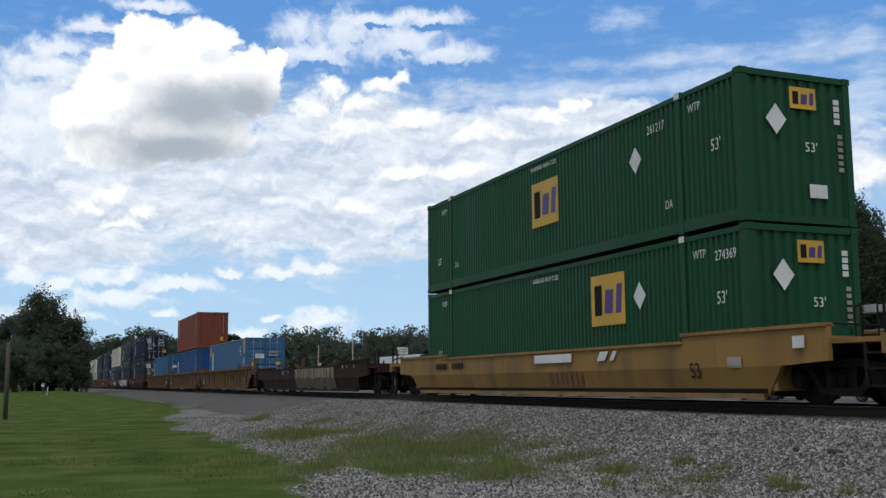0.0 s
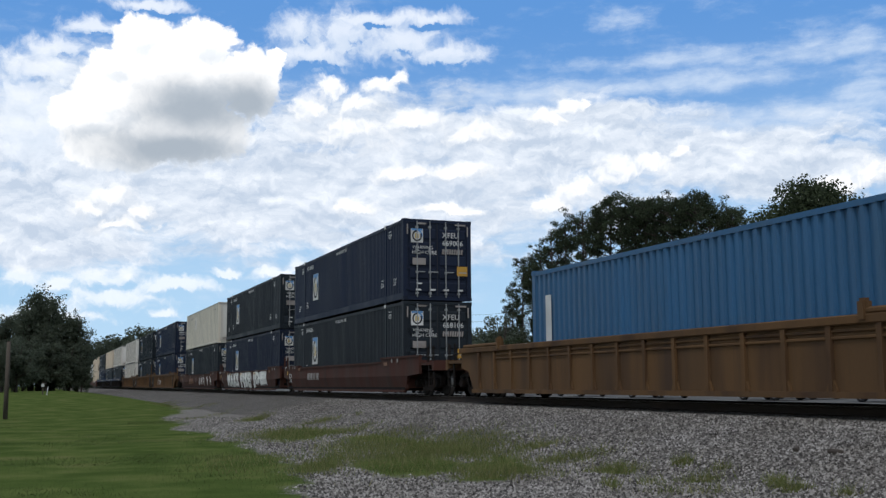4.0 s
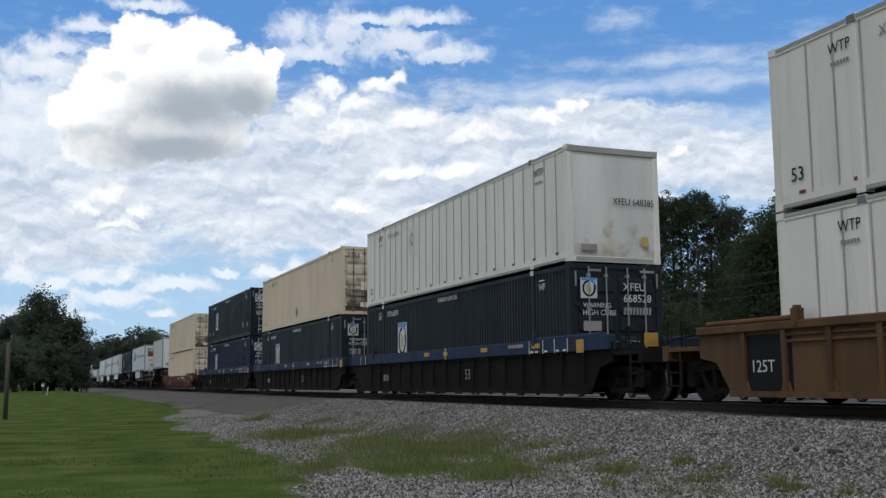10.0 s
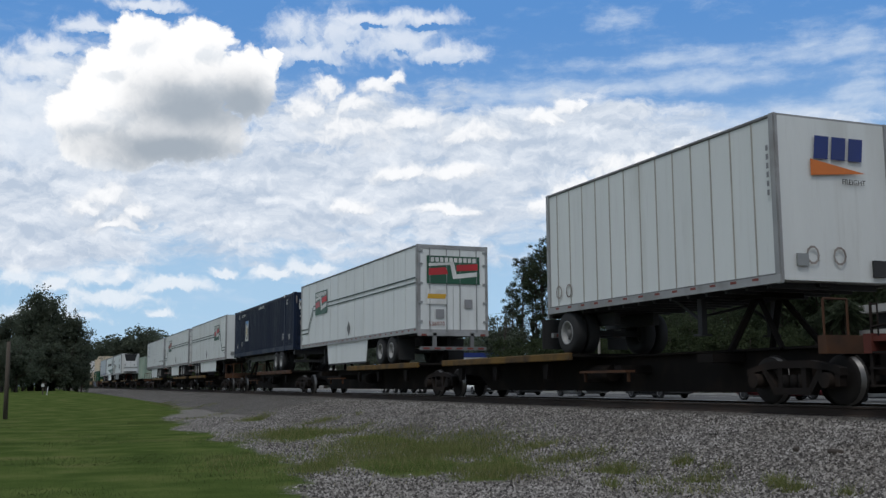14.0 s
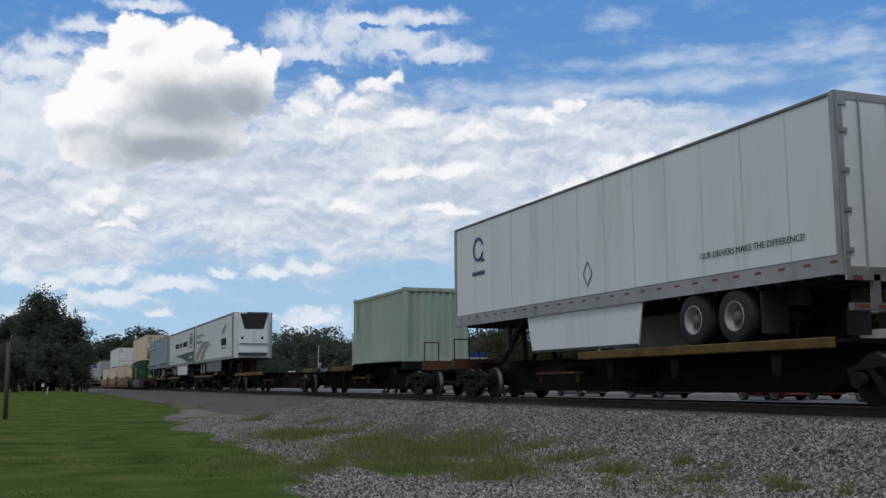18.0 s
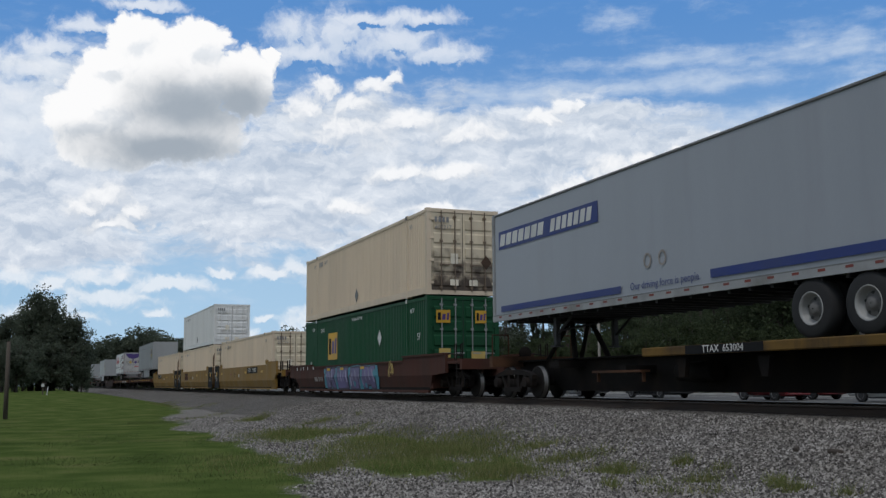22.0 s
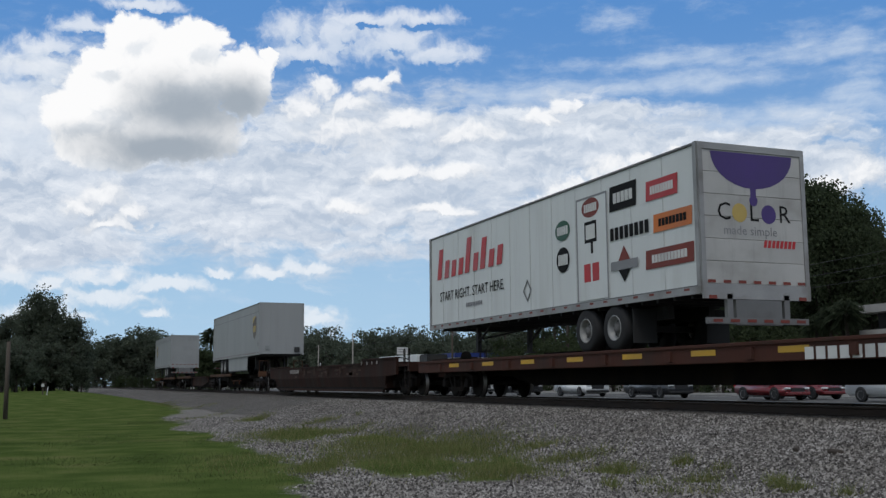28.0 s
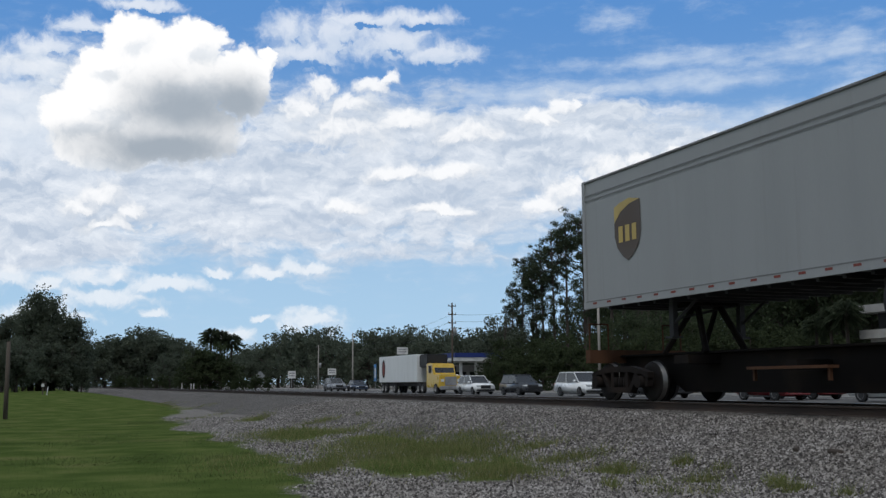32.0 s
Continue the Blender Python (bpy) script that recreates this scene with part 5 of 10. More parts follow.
# empty brown well
w2 = well_car(47.1, "smooth", M_OLDBROWN, "empty sooty brown well car with tan spray painting on its side")
def worn_spray(car, y0, y1, z0, z1):
    """A worn tan field of overlapping slanted strokes with dark gaps between them."""
    rng = random.Random(41)
    a, b, h = -y0, -y1, z1 - z0
    field, pale, dark = [], [], []
    n = 14
    for i in range(n):
        x = a + (b - a) * (i + 0.5) / n
        field.append(rect((b - a) / n * 1.5, h * rng.uniform(0.82, 1.0), x, (z0 + z1) / 2 + rng.uniform(-0.03, 0.03), rng.uniform(-0.15, 0.15)))
    for i in range(13):
        x = a + (b - a) * (i + rng.uniform(0.3, 0.7)) / 13
        k = rng.uniform(0.35, 0.55)
        pale.append(rect(rng.uniform(0.2, 0.42), h * k, x, z1 - h * k / 2 - 0.03, rng.uniform(-0.45, 0.2)))
    for i in range(17):
        x = a + (b - a) * (i + rng.uniform(0.2, 0.8)) / 17
        q = rng.uniform(0.2, 0.6) * h
        s = rng.uniform(-0.9, -0.1)
        w = rng.uniform(0.05, 0.12)
        z = rng.uniform(z0 + q / 2 + 0.1, z1 - q / 2 - 0.02)
        dark.append([(x - w * 0.2 - s * q / -2, z - q / 2), (x + w * 0.5, z - q * 0.1), (x + s * q / 2 + w, z + q / 2), (x + s * q / 2, z + q / 2)])
    for out, mat, lift, name in ((field, M_TAN_WORN, 1.57, "spray_field"), (pale, M_TAN_SPRAY, 1.58, "spray_painting"), (dark, M_BROWNMARK, 1.59, "spray_outline")):
        decal(out, mat, car, on_side(-lift, 0, 0), name, "worn tan and brown spray painting" if out is pale else "")


worn_spray(w2, 1.1, -5.6, 0.2, 1.14)
writing("72600", 0.24, M_FADED, w2, on_side(-1.565, 2.7, 0.98), squeeze=0.8)
decal(bars(3, 0.13, 0.2, 0.05), M_FADED, w2, on_side(-1.565, 3.7, 0.98), "code_mark")
small_panels(w2, (-7.0, -7.6, -8.6), 1.1)
small_panels(w2, (0.9, -4.9), 1.02, M_YELLOW, 0.3, 0.1, -1.6)

# tan ribbed three-unit car: blue 45 ft, red over blue 40 ft, blue 40 ft
g3 = "units of a tan three-unit well car"
for u, n, f in ((69.7, "end", "joint"), (89.1, "joint", "joint"), (108.5, "joint", "end")):
    c = well_car(u, "ribbed", M_TANCAR, "rusty tan ribbed well car unit carrying ocean containers", n, f, g3)
    car_marks(c, -6.45, "53", 0.5, M_INK, 0.7, -1.482)
    if u != 89.1:
        small_panels(c, (-7.9,), 0.62, M_MARK, 0.34, 0.4, -1.481)
    if u == 69.7:
        decal([rect(1.3, 0.26)], M_INK, c, on_side(-1.478, -4.25, 0.92), "number_board")
        writing("788198", 0.22, M_MARK, c, on_side(-1.486, -4.6, 0.92), squeeze=0.8)
    if u == 89.1:
        decal([rect(0.98, 1.0)], M_INK, c, on_side(-1.478, -7.75, 0.75), "data_board")
        writing("48  5", 0.17, M_MARK, c, on_side(-1.486, -7.75, 1.1))
        decal(ring_pieces(0.16, 0.2, 0.025, 0.0, 0.16, 12) + [rect(w_, 0.028, 0, -0.02 - 0.075 * k) for k, w_ in enumerate((0.3, 0.55, 0.48, 0.62, 0.36))], M_FADED, c, on_side(-1.486, -7.75, 0.82), "small_print")
        decal(bars(3, 0.5, 0.5, 0.16, 0.3, 0, 0.1), M_OLDRED, c, on_side(-1.481, -1.9, 0.8), "faded_emblem", "three faded red bars")
        decal([rect(0.5, 0.5)], M_FADED, c, on_side(-1.481, -3.7, 0.85), "worn_patch")
    if u == 108.5:
        decal([rect(1.35, 1.0)], M_INK, c, on_side(-1.478, -8.1, 0.73), "end_board")
        writing("48  53", 0.14, M_MARK, c, on_side(-1.486, -8.1, 1.1))
    if f == "joint":
        decal([rect(1.35, 1.0)], M_INK, c, on_side(-1.478, 7.6, 0.73), "end_board")
        writing("125T", 0.32, M_MARK, c, on_side(-1.486, 7.6, 0.55))
        writing("48  53", 0.14, M_MARK, c, on_side(-1.486, 7.6, 1.1))
        decal([rect(0.5, 0.04, 0, -0.09 * k) for k in range(3)], M_FADED, c, on_side(-1.486, 7.6, 0.95), "small_print")


def ocean_box(label, paint, length, near, number_mark=""):
    c = container("container", label, paint, length, 2.44, 2.88 if length > 7 else 2.6, near=near, posts=False, group="ocean containers")
    return c


b45 = ocean_box("blue corrugated 45-foot container with yellow corner panels", M_STEELBLUE, 13.72, "doors")
writing("45", 0.62, M_MARK, b45, on_side(-1.225, -6.42, 1.42), squeeze=0.72)
decal([rect(0.42, 0.8, 0, 0)], M_YELLOW, b45, on_side(-1.228, -6.5, 2.36), "yellow_panel")
decal([rect(0.5, 0.7, 0, 0)], M_YELLOW, b45, on_side(-1.228, 6.3, 2.32), "yellow_panel")
decal(bars(3, 0.07, 0.1, 0.04, 0, 0) + bars(5, 0.06, 0.1, 0.035, 0, -0.2) + bars(3, 0.07, 0.1, 0.04, 0, -0.4), M_MARK, b45, on_side(-1.228, -5.2, 2.3), "code_mark")
decal([rect(0.4, 1.9)], M_MARK, b45, on_side(-1.228, 5.3, 1.3), "white_name_strip")
decal([rect(0.55, 0.28, 0.25, 0)], M_MARK, b45, on_end(-0.6, -6.93, 1.75), "white_name_panel")
decal([rect(0.3, 0.22, -0.7, 1.25), rect(0.3, 0.18, 0.8, 1.3)], M_YELLOW, b45, on_end(0, -6.93, 0), "warning_label")
decal(bars(4, 0.09, 0.12, 0.04, 0.5, 2.0) + bars(5, 0.08, 0.12, 0.04, 0.5, 1.8), M_FADED, b45, on_end(0, -6.93, 0), "code_mark")
load_on(b45, 69.55, 0.4)
b40 = ocean_box("bright blue corrugated 40-foot container below a red one", M_BLUE, 12.19, "front")
decal([rect(0.42, 1.9)], M_MARK, b40, on_side(-1.228, 5.0, 1.1), "white_name_strip")
decal([rect(0.06, 0.14, 0, 0.22 * i) for i in range(8)], M_MARK, b40, on_side(-1.228, -5.35, 0.7), "code_mark")
decal([rect(0.06, 0.14, 0, 0.22 * i) for i in range(5)], M_MARK, b40, on_side(-1.23, -5.95, 1.3), "code_mark")
for i in range(5):
    decal([rect(0.16, 0.2)], M_INK, b40, on_side(-1.231, 5.08, 0.4 + 0.32 * i), "name_bar")
load_on(b40, 89.1, 0.4)
r40 = ocean_box("oxide red corrugated 40-foot container on the upper tier", M_REDBOX, 12.19, "front")
decal([rect(0.05, 0.2, 0, 0.28 * i) for i in range(6)], M_MARK, r40, on_side(-1.228, -5.0, 1.0), "code_mark")
decal([rect(0.05, 0.2, 0.35, 0.28 * i) for i in range(5)], M_FADED, r40, on_side(-1.228, -5.0, 1.25), "code_mark")
for i in range(6):
    decal([rect(0.26, 0.2)], M_MARK, r40, on_side(-1.224, 5.1, 1.3 + 0.26 * i), "name_bar")
decal([rect(0.05, 0.2, 0.85, 1.2 + 0.27 * i) for i in range(6)], M_FADED, r40, on_end(0, -6.1, 0), "code_mark")
decal([rect(0.24, 0.34, 0.72, 0.75)], M_YELLOW, r40, on_end(0, -6.1, 0), "warning_label")
load_on(r40, 89.1, 3.33)
b40b = ocean_box("faded blue corrugated 40-foot container with closed doors", M_STEELBLUE, 12.19, "doors")
decal([rect(0.3, 1.6)], M_MARK, b40b, on_side(-1.228, 5.2, 1.4), "white_name_strip")
decal([rect(0.5, 0.24, -0.5, 1.8), rect(0.3, 0.2, 0.7, 1.8)], M_MARK, b40b, on_end(0, -6.17, 0), "white_name_panel")
load_on(b40b, 108.4, 0.4)

# brown three-unit car
g6 = "units of an oxide-brown three-unit well car"
brown = []
for u, n, f in ((132.4, "end", "joint"), (151.85, "joint", "joint"), (171.4, "joint", "end")):
    c = well_car(u, "smooth", M_BROWNCAR, "oxide-brown smooth-sided well car unit with stencilled marks" + (" and silver spray painting" if u == 151.85 else ""), n, f, g6)
    car_marks(c, 7.75, "53", 0.6 if u < 140 else 0.46, M_FADED if u > 140 else M_MARK, 0.68)
    writing("125T", 0.2, M_MARK, c, on_side(-1.575, 8.6, 1.18), squeeze=0.9)
    small_panels(c, (7.9, 7.2, 6.8, -7.6, -8.2), 1.2)
    small_panels(c, (5.9, -6.9), 1.1, M_OLDORANGE, 0.4, 0.12)
    small_panels(c, (8.3,), 0.95, M_YELLOW, 0.16, 0.2)
    brown.append(c)
decal(bars(4, 0.42, 0.3, 0.1, slant=0.25), M_FADED, brown[0], on_side(-1.565, 3.4, 0.75), "faded_emblem")
fat_word(brown[1], "MAKS", 6.0, 2.2, 0.27, 1.12, 0.062, 0.0)
fat_word(brown[1], "FISE", 1.6, -1.55, 0.22, 1.14, 0.078, 0.0)
fat_word(brown[1], "JDEE", -2.2, -5.95, 0.22, 1.14, 0.10, 0.0)
tag_marks(brown[1], -1.85, 0.8, M_MARK, 7, 0.3)
decal([rect(0.34, 0.09, -y, 0) for y in (4.6, 1.0, -3.0)], M_YELLOW, brown[1], on_side(-1.6, 0, 1.04), "reflector")
decal(bars(4, 0.44, 0.26, 0.06, slant=0.35) + [[(-1.6, -0.3), (1.4, -0.22), (1.6, -0.16), (-1.6, -0.2)], [(-0.6, 0.2), (-0.1, 0.22), (-0.1, 0.3), (-0.4, 0.3)]], M_OLDORANGE, brown[2], on_side(-1.565, 3.0, 0.78), "faded_emblem", "faded orange emblem")
decal(ring_pieces(0.36, 0.42, 0.04) + [rect(0.2, 0.04), rect(0.04, 0.2)], M_FADED, brown[2], on_side(-1.565, 0.3, 0.8), "round_stencil")
writing("A", 0.3, M_FADED, brown[2], on_side(-1.565, 0.95, 0.78))
for y, n in ((-1.5, 6), (-2.6, 5), (-3.6, 6), (-5.3, 7), (-6.6, 5)):
    tag_marks(brown[2], y, 0.7, M_SILVER_SPRAY, n, 0.32)
load_on(dark_box("charcoal container in the lower tier of a double stack", M_CHARCOAL, "668106"), 132.4, 0.4)
load_on(dark_box("navy container on the upper tier of a double stack", M_NAVY, "669006"), 132.4, 3.33)
load_on(dark_box("navy container in the lower tier of a double stack", M_NAVY, "668941"), 151.85, 0.4)
load_on(dark_box("charcoal-toned container on the upper tier of a double stack", M_CHARCOAL, "668070"), 151.85, 3.33)
load_on(dark_box("charcoal container below an aged ivory one", M_CHARCOAL, "668716"), 171.4, 0.4)
load_on(white_box("aged ivory ribbed container on the upper tier", "648391", M_IVORY), 171.4, 3.33)

# tan ribbed three-unit car
for i, (u, n, f) in enumerate(((195.05, "end", "joint"), (214.75, "joint", "joint"), (234.3, "joint", "end"))):
    c = well_car(u, "ribbed", M_TANCAR, "rusty tan ribbed well car unit with black end boards", n, f, "units of a second tan three-unit well car")
    car_marks(c, -6.45, "53", 0.5, M_INK, 0.7, -1.482)
    if n == "joint" or f == "joint":
        y = 8.3
        decal([rect(1.3, 1.0)], M_INK, c, on_side(-1.478, y, 0.72), "end_board")
        writing("125T", 0.3, M_MARK, c, on_side(-1.486, y + 0.1, 0.66))
    decal([rect(1.3, 1.0)], M_INK, c, on_side(-1.478, -8.3, 0.72), "end_board")
    writing("48", 0.2, M_MARK, c, on_side(-1.486, -8.1, 1.05))
    if i == 0:
        for y in (2.4, 1.5, 0.6):
            tag_marks(c, y, 0.72, M_SILVER_SPRAY, 5, 0.3)
    else:
        for k in (5.4, 4.6, 4.0):
            decal([rect(0.3, 0.4)], M_OLDORANGE, c, on_side(-1.478, k, 0.72), "worn_patch")
load_on(dark_box("navy container in the lower tier of a double stack", M_NAVY, "668901"), 195.05, 0.4)
load_on(dark_box("navy container on the upper tier of a double stack", M_NAVY, "669077"), 195.05, 3.33)
load_on(dark_box("charcoal container in the lower tier of a double stack", M_CHARCOAL, "668590"), 214.75, 0.4)
load_on(dark_box("charcoal-toned container on the upper tier of a double stack", M_CHARCOAL, "668048"), 214.75, 3.33)
load_on(white_box("white ribbed container in the lower tier", "648393", M_WHITE_C), 234.3, 0.4)
load_on(white_box("white ribbed container on the upper tier", "648404", M_WHITE_C), 234.3, 3.33)

# grey car with blue sills
for i, (u, n, f) in enumerate(((257.9, "end", "joint"), (277.65, "joint", "joint"), (297.3, "joint", "end"))):
    c = well_car(u, "sill", M_BLUEGREY, "sooty grey ribbed well car unit with a faded blue top sill", n, f, "units of a blue-silled three-unit well car", M_SOOT)
    decal([rect(0.45, 0.12, -y, 0) for y in (0.9, -3.6, -6.75)], M_AMBER, c, on_side(-1.575, 0, 1.32), "reflector")
    decal([rect(0.10, 0.34), rect(0.34, 0.1)], M_GOLD, c, on_side(-1.572, -0.7, 1.3), "cross_mark")
    decal([rect(0.035, 0.34, -y, 0) for y in (-6.4, -7.15, -7.75, -8.4, 7.4, 8.0)], M_MARK, c, on_side(-1.575, 0, 1.28), "stencil_mark")
    decal([rect(0.16, 0.05, -y, 0) for y in (-6.55, -6.8, -7.3, -7.9, -8.25)], M_MARK, c, on_side(-1.575, 0, 1.17), "small_print")
    decal([rect(0.9, 0.09)], M_FADED, c, on_side(-1.575, -5.6, 1.35), "stencil_panel")
    writing("53", 0.42, M_FADED, c, on_side(-1.481, -2.2, 0.65))
    decal(bars(4, 0.12, 0.22, 0.05), M_FADED, c, on_side(-1.481, 5.2, 0.62), "code_mark")
    decal([rect(0.35, 0.3)], M_AMBER, c, on_side(-1.575, -9.0, 1.24), "end_reflector")
load_on(dark_box("charcoal container below a white ribbed one", M_CHARCOAL, "668528"), 257.9, 0.4)
load_on(white_box("white ribbed container on the upper tier", "648385", M_WHITE_C), 257.9, 3.33)
load_on(dark_box("charcoal container below a cream one", M_CHARCOAL, "668007"), 277.65, 0.4)
load_on(cream_box("cream corrugated container with soot-stained doors, upper tier", "601807", stains=0.8), 277.65, 3.33)
load_on(dark_box("navy container in the lower tier of a double stack", M_NAVY, "668918"), 297.3, 0.4)
# Charcoal, not navy: light on this upper box is put into its colour.
load_on(dark_box("charcoal-toned container on the upper tier of a double stack", M_CHARCOAL, "668563"), 297.3, 3.33)

# maroon single well with two cream containers
w15 = well_car(321.1, "smooth", M_MAROON, "maroon smooth-sided well car with white stencils and scrawls")
car_marks(w15, -6.9, "53", 0.42, M_FADED, 0.6)
decal([rect(0.36, 0.36)], M_FADED, w15, on_side(-1.565, -7.55, 0.62), "data_board")
writing("STUKUP", 0.34, M_MARK, w15, on_side(-1.565, -1.7, 0.95), squeeze=0.95, name="painted_word")
writing("WESTCOAST UB", 0.3, M_MARK, w15, on_side(-1.565, -4.3, 0.98), squeeze=0.9, name="painted_word")
decal(bars(4, 0.13, 0.16, 0.05) + bars(6, 0.1, 0.16, 0.04, 0.9), M_FADED, w15, on_side(-1.565, 5.3, 0.6), "car_number")
tag_marks(w15, -5.6, 0.6, M_FADED, 6, 0.3)
small_panels(w15, (-6.5, -7.2, -7.6, -8.3, -8.8, 6.9, 7.7, 8.3), 1.15, M_MARK, 0.1, 0.14)
decal([rect(0.3, 0.28)], M_AMBER, w15, on_side(-1.575, -9.75, 0.98), "reflector")
decal([rect(0.14, 0.22)], M_MARK, w15, on_side(-1.575, -9.4, 1.0), "label_panel")
load_on(cream_box("cream corrugated container with clean closed doors, lower tier", "600921", stains=0.15), 321.1, 0.4)
load_on(cream_box("cream corrugated container with soot-blackened doors, upper tier", "604300", stains=1.0, patch=True), 321.1, 3.33)

# skeleton cars with road trailers
sp = "sooty skeleton rail car unit with worn deck"
spine_car(342.2, sp + " under a short trailer", 8.6, 8.9, 1, M_DECKTAN, "end", True)
spine_car(360.3, sp, 9.2, 8.9, -1, M_DECKTAN, False, True)
spine_car(378.2, sp, 9.0, 8.6, -1, M_DECKBROWN, False, "end")
spine_car(398.1, sp, 8.4, 8.8, 1, M_DECKTAN, "end", True)
spine_car(415.7, sp, 8.8, 8.8, -1, M_DECKTAN, False, True)
spine_car(433.3, sp, 8.8, 8.5, -1, M_DECKTAN, False, "end")
sg = spine_car(452.7, sp + " under a mint container", 8.3, 8.8, 1, M_DECKTAN, "end", True, hitch=False)
se = spine_car(470.3, "empty skeleton rail car unit with a yellow-edged deck", 8.8, 8.5, 1, M_DECKTAN, False, True, hitch=False)
spine_car(487.6, sp, 8.8, 8.8, 1, M_DECKTAN, False, True, hitch="red")
spine_car(505.3, sp, 8.9, 8.9, 1, M_DECKTAN, False, True)
sa = spine_car(523.1, sp + " and number board", 8.9, 8.3, -1, M_DECKTAN, False, "end")
for c_, y in ((sa, -2.3), (sg, 3.6)):
    decal([rect(2.3, 0.17)], M_INK, c_, on_side(-1.456, y, 1.02), "number_board")
    writing("TTAX  653004", 0.19, M_MARK, c_, on_side(-1.459, y, 1.02), squeeze=1.05)

yr = trailer(338.8, 8.6, M_TRAILER, "short white ribbed trailer with a blue and orange nose emblem", "far", 3.4, 0.62, axles=1, posts_out=True, group="")
decal(bars(3, 0.32, 0.42, 0.07, 0.1, 0, 0.12), M_LOGOBLUE, yr, on_end(0.0, -4.32, 4.55), "emblem", "dark blue bars over an orange wedge")
decal([[(-0.55, -0.12), (0.7, -0.02), (-0.55, 0.18)]], M_ORANGE, yr, on_end(0, -4.32, 4.15), "orange_wedge")
writing("FREIGHT", 0.14, M_INK, yr, on_end(0.42, -4.32, 3.95))
decal(ring_pieces(0.3, 0.34, 0.04, -0.3, 0, 10) + ring_pieces(0.3, 0.34, 0.04, 0.3, 0, 10), M_FADED, yr, on_end(-0.3, -4.32, 2.6), "round_stencil")
decal(ring_pieces(0.3, 0.34, 0.04, -0.3, 0, 10) + ring_pieces(0.3, 0.34, 0.04, 0.2, 0, 10), M_FADED, yr, on_side(-1.312, 3.4, 2.6), "round_stencil")
decal([rect(0.06, 0.1, 0, 0.16 * i) for i in range(6)], M_GREYMARK, yr, on_side(-1.33, -4.12, 3.7), "code_mark")


def stripe_panel(tr, y, z, w, h, face, at):
    """Dark green panel with white and red slanted bands."""
    m = on_side(at, y, z) if face == "side" else on_end(y, at, z)
    card = decal([rect(w, h)], M_GREENMARK, tr, m, "emblem_panel", "dark green panel with red and white slanted bands")
    up = Matrix.Translation((0, 0, 0.005))
    k, q = w / 2.05, h / 1.05
    decal([[(-0.95 * k, 0.12 * q), (-0.12 * k, 0.2 * q), (-0.02 * k, -0.34 * q), (0.92 * k, -0.22 * q), (0.92 * k, -0.05 * q), (0.12 * k, -0.16 * q), (0.02 * k, 0.3 * q), (-0.95 * k, 0.24 * q)]], M_MARK, card, up, "white_band")
    decal([[(-0.95 * k, -0.22 * q), (-0.2 * k, -0.16 * q), (-0.3 * k, 0.1 * q), (-0.95 * k, 0.04 * q)], [(0.12 * k, -0.04 * q), (0.95 * k, 0.02 * q), (0.95 * k, 0.26 * q), (0.12 * k, 0.2 * q)]], M_REDMARK, card, up, "red_band")
    decal(bars(10, 0.13 * k, 0.17 * q, 0.05 * k, 0, 0.38 * q), M_MARK, card, up, "name_bar")


def striped_trailer(u, rear, wheels, skirt, number):
    t = trailer(u, 16.2, M_TRAILER, "white trailer with green twin stripes and a red and green emblem", rear, wheels, 1.22, skirt=skirt, group="green-striped trailers")
    sx = -1.306
    s = 1 if rear == "far" else -1
    py = -4.4 * s if rear == "far" else 4.35
    stripe_panel(t, py, 4.05, 2.05, 1.05, "side", sx - 0.004)
    ends = (8.0, -3.35) if s > 0 else (3.3, -8.05)
    for z in (3.98, 3.80):
        decal([rect(ends[0] - ends[1], 0.055, -(ends[0] + ends[1]) / 2, 0)], M_DARKGREEN, t, on_side(sx, 0, z), "stripe")
    for dz, dy in ((0.0, 0.0), (-0.2, 0.12)):
        if s > 0:
            pts = [(-5.42, 4.1 + dz), (-5.75, 4.1 + dz), (-6.6, 2.93 + dz), (-8.0, 2.93 + dz)]
        else:
            pts = [(5.4, 3.97 + dz), (5.75, 3.97 + dz), (6.7, 2.97 + dz), (8.0, 2.97 + dz)]
        o = []
        for (ya, za), (yb, zb) in zip(pts, pts[1:]):
            dx, dzz = -(yb - ya), zb - za
            ln = math.hypot(dx, dzz)
            nx, nz = -dzz / ln * 0.027, dx / ln * 0.027
            o.append([(-ya + nx, za + nz), (-yb + nx, zb + nz), (-yb - nx, zb - nz), (-ya - nx, za - nz)])
        decal(o, M_DARKGREEN, t, on_side(sx, 0, 0), "stripe")
    diamond(t, on_side(sx, 0.0, 2.66), 0.5, M_DIAMOND)
    writing("53", 0.28, M_INK, t, on_side(sx - 0.02, -7.75 * s, 2.55), squeeze=0.7)
    if rear == "near":
        e = -8.1 - 0.035
        stripe_panel(t, 0.0, 4.25, 1.95, 0.95, "end", e - 0.03)
        decal([rect(0.72, 0.5)], M_MARK, t, on_end(-0.62, e - 0.03, 3.32), "hiring_sign")
        decal([rect(0.66, 0.16, 0, 0, 0.2)], M_YELLOW, t, on_end(-0.62, e - 0.036, 3.34), "yellow_band")
        decal([rect(0.3, 0.3, -0.5, 0), rect(0.3, 0.3, 0.55, 0.35)], M_GREYMARK, t, on_end(0, e - 0.03, 2.75), "label_panel")
        writing(number, 0.22, M_OXMARK, t, on_end(-0.62, e - 0.03, 2.4), squeeze=0.9)
    return t


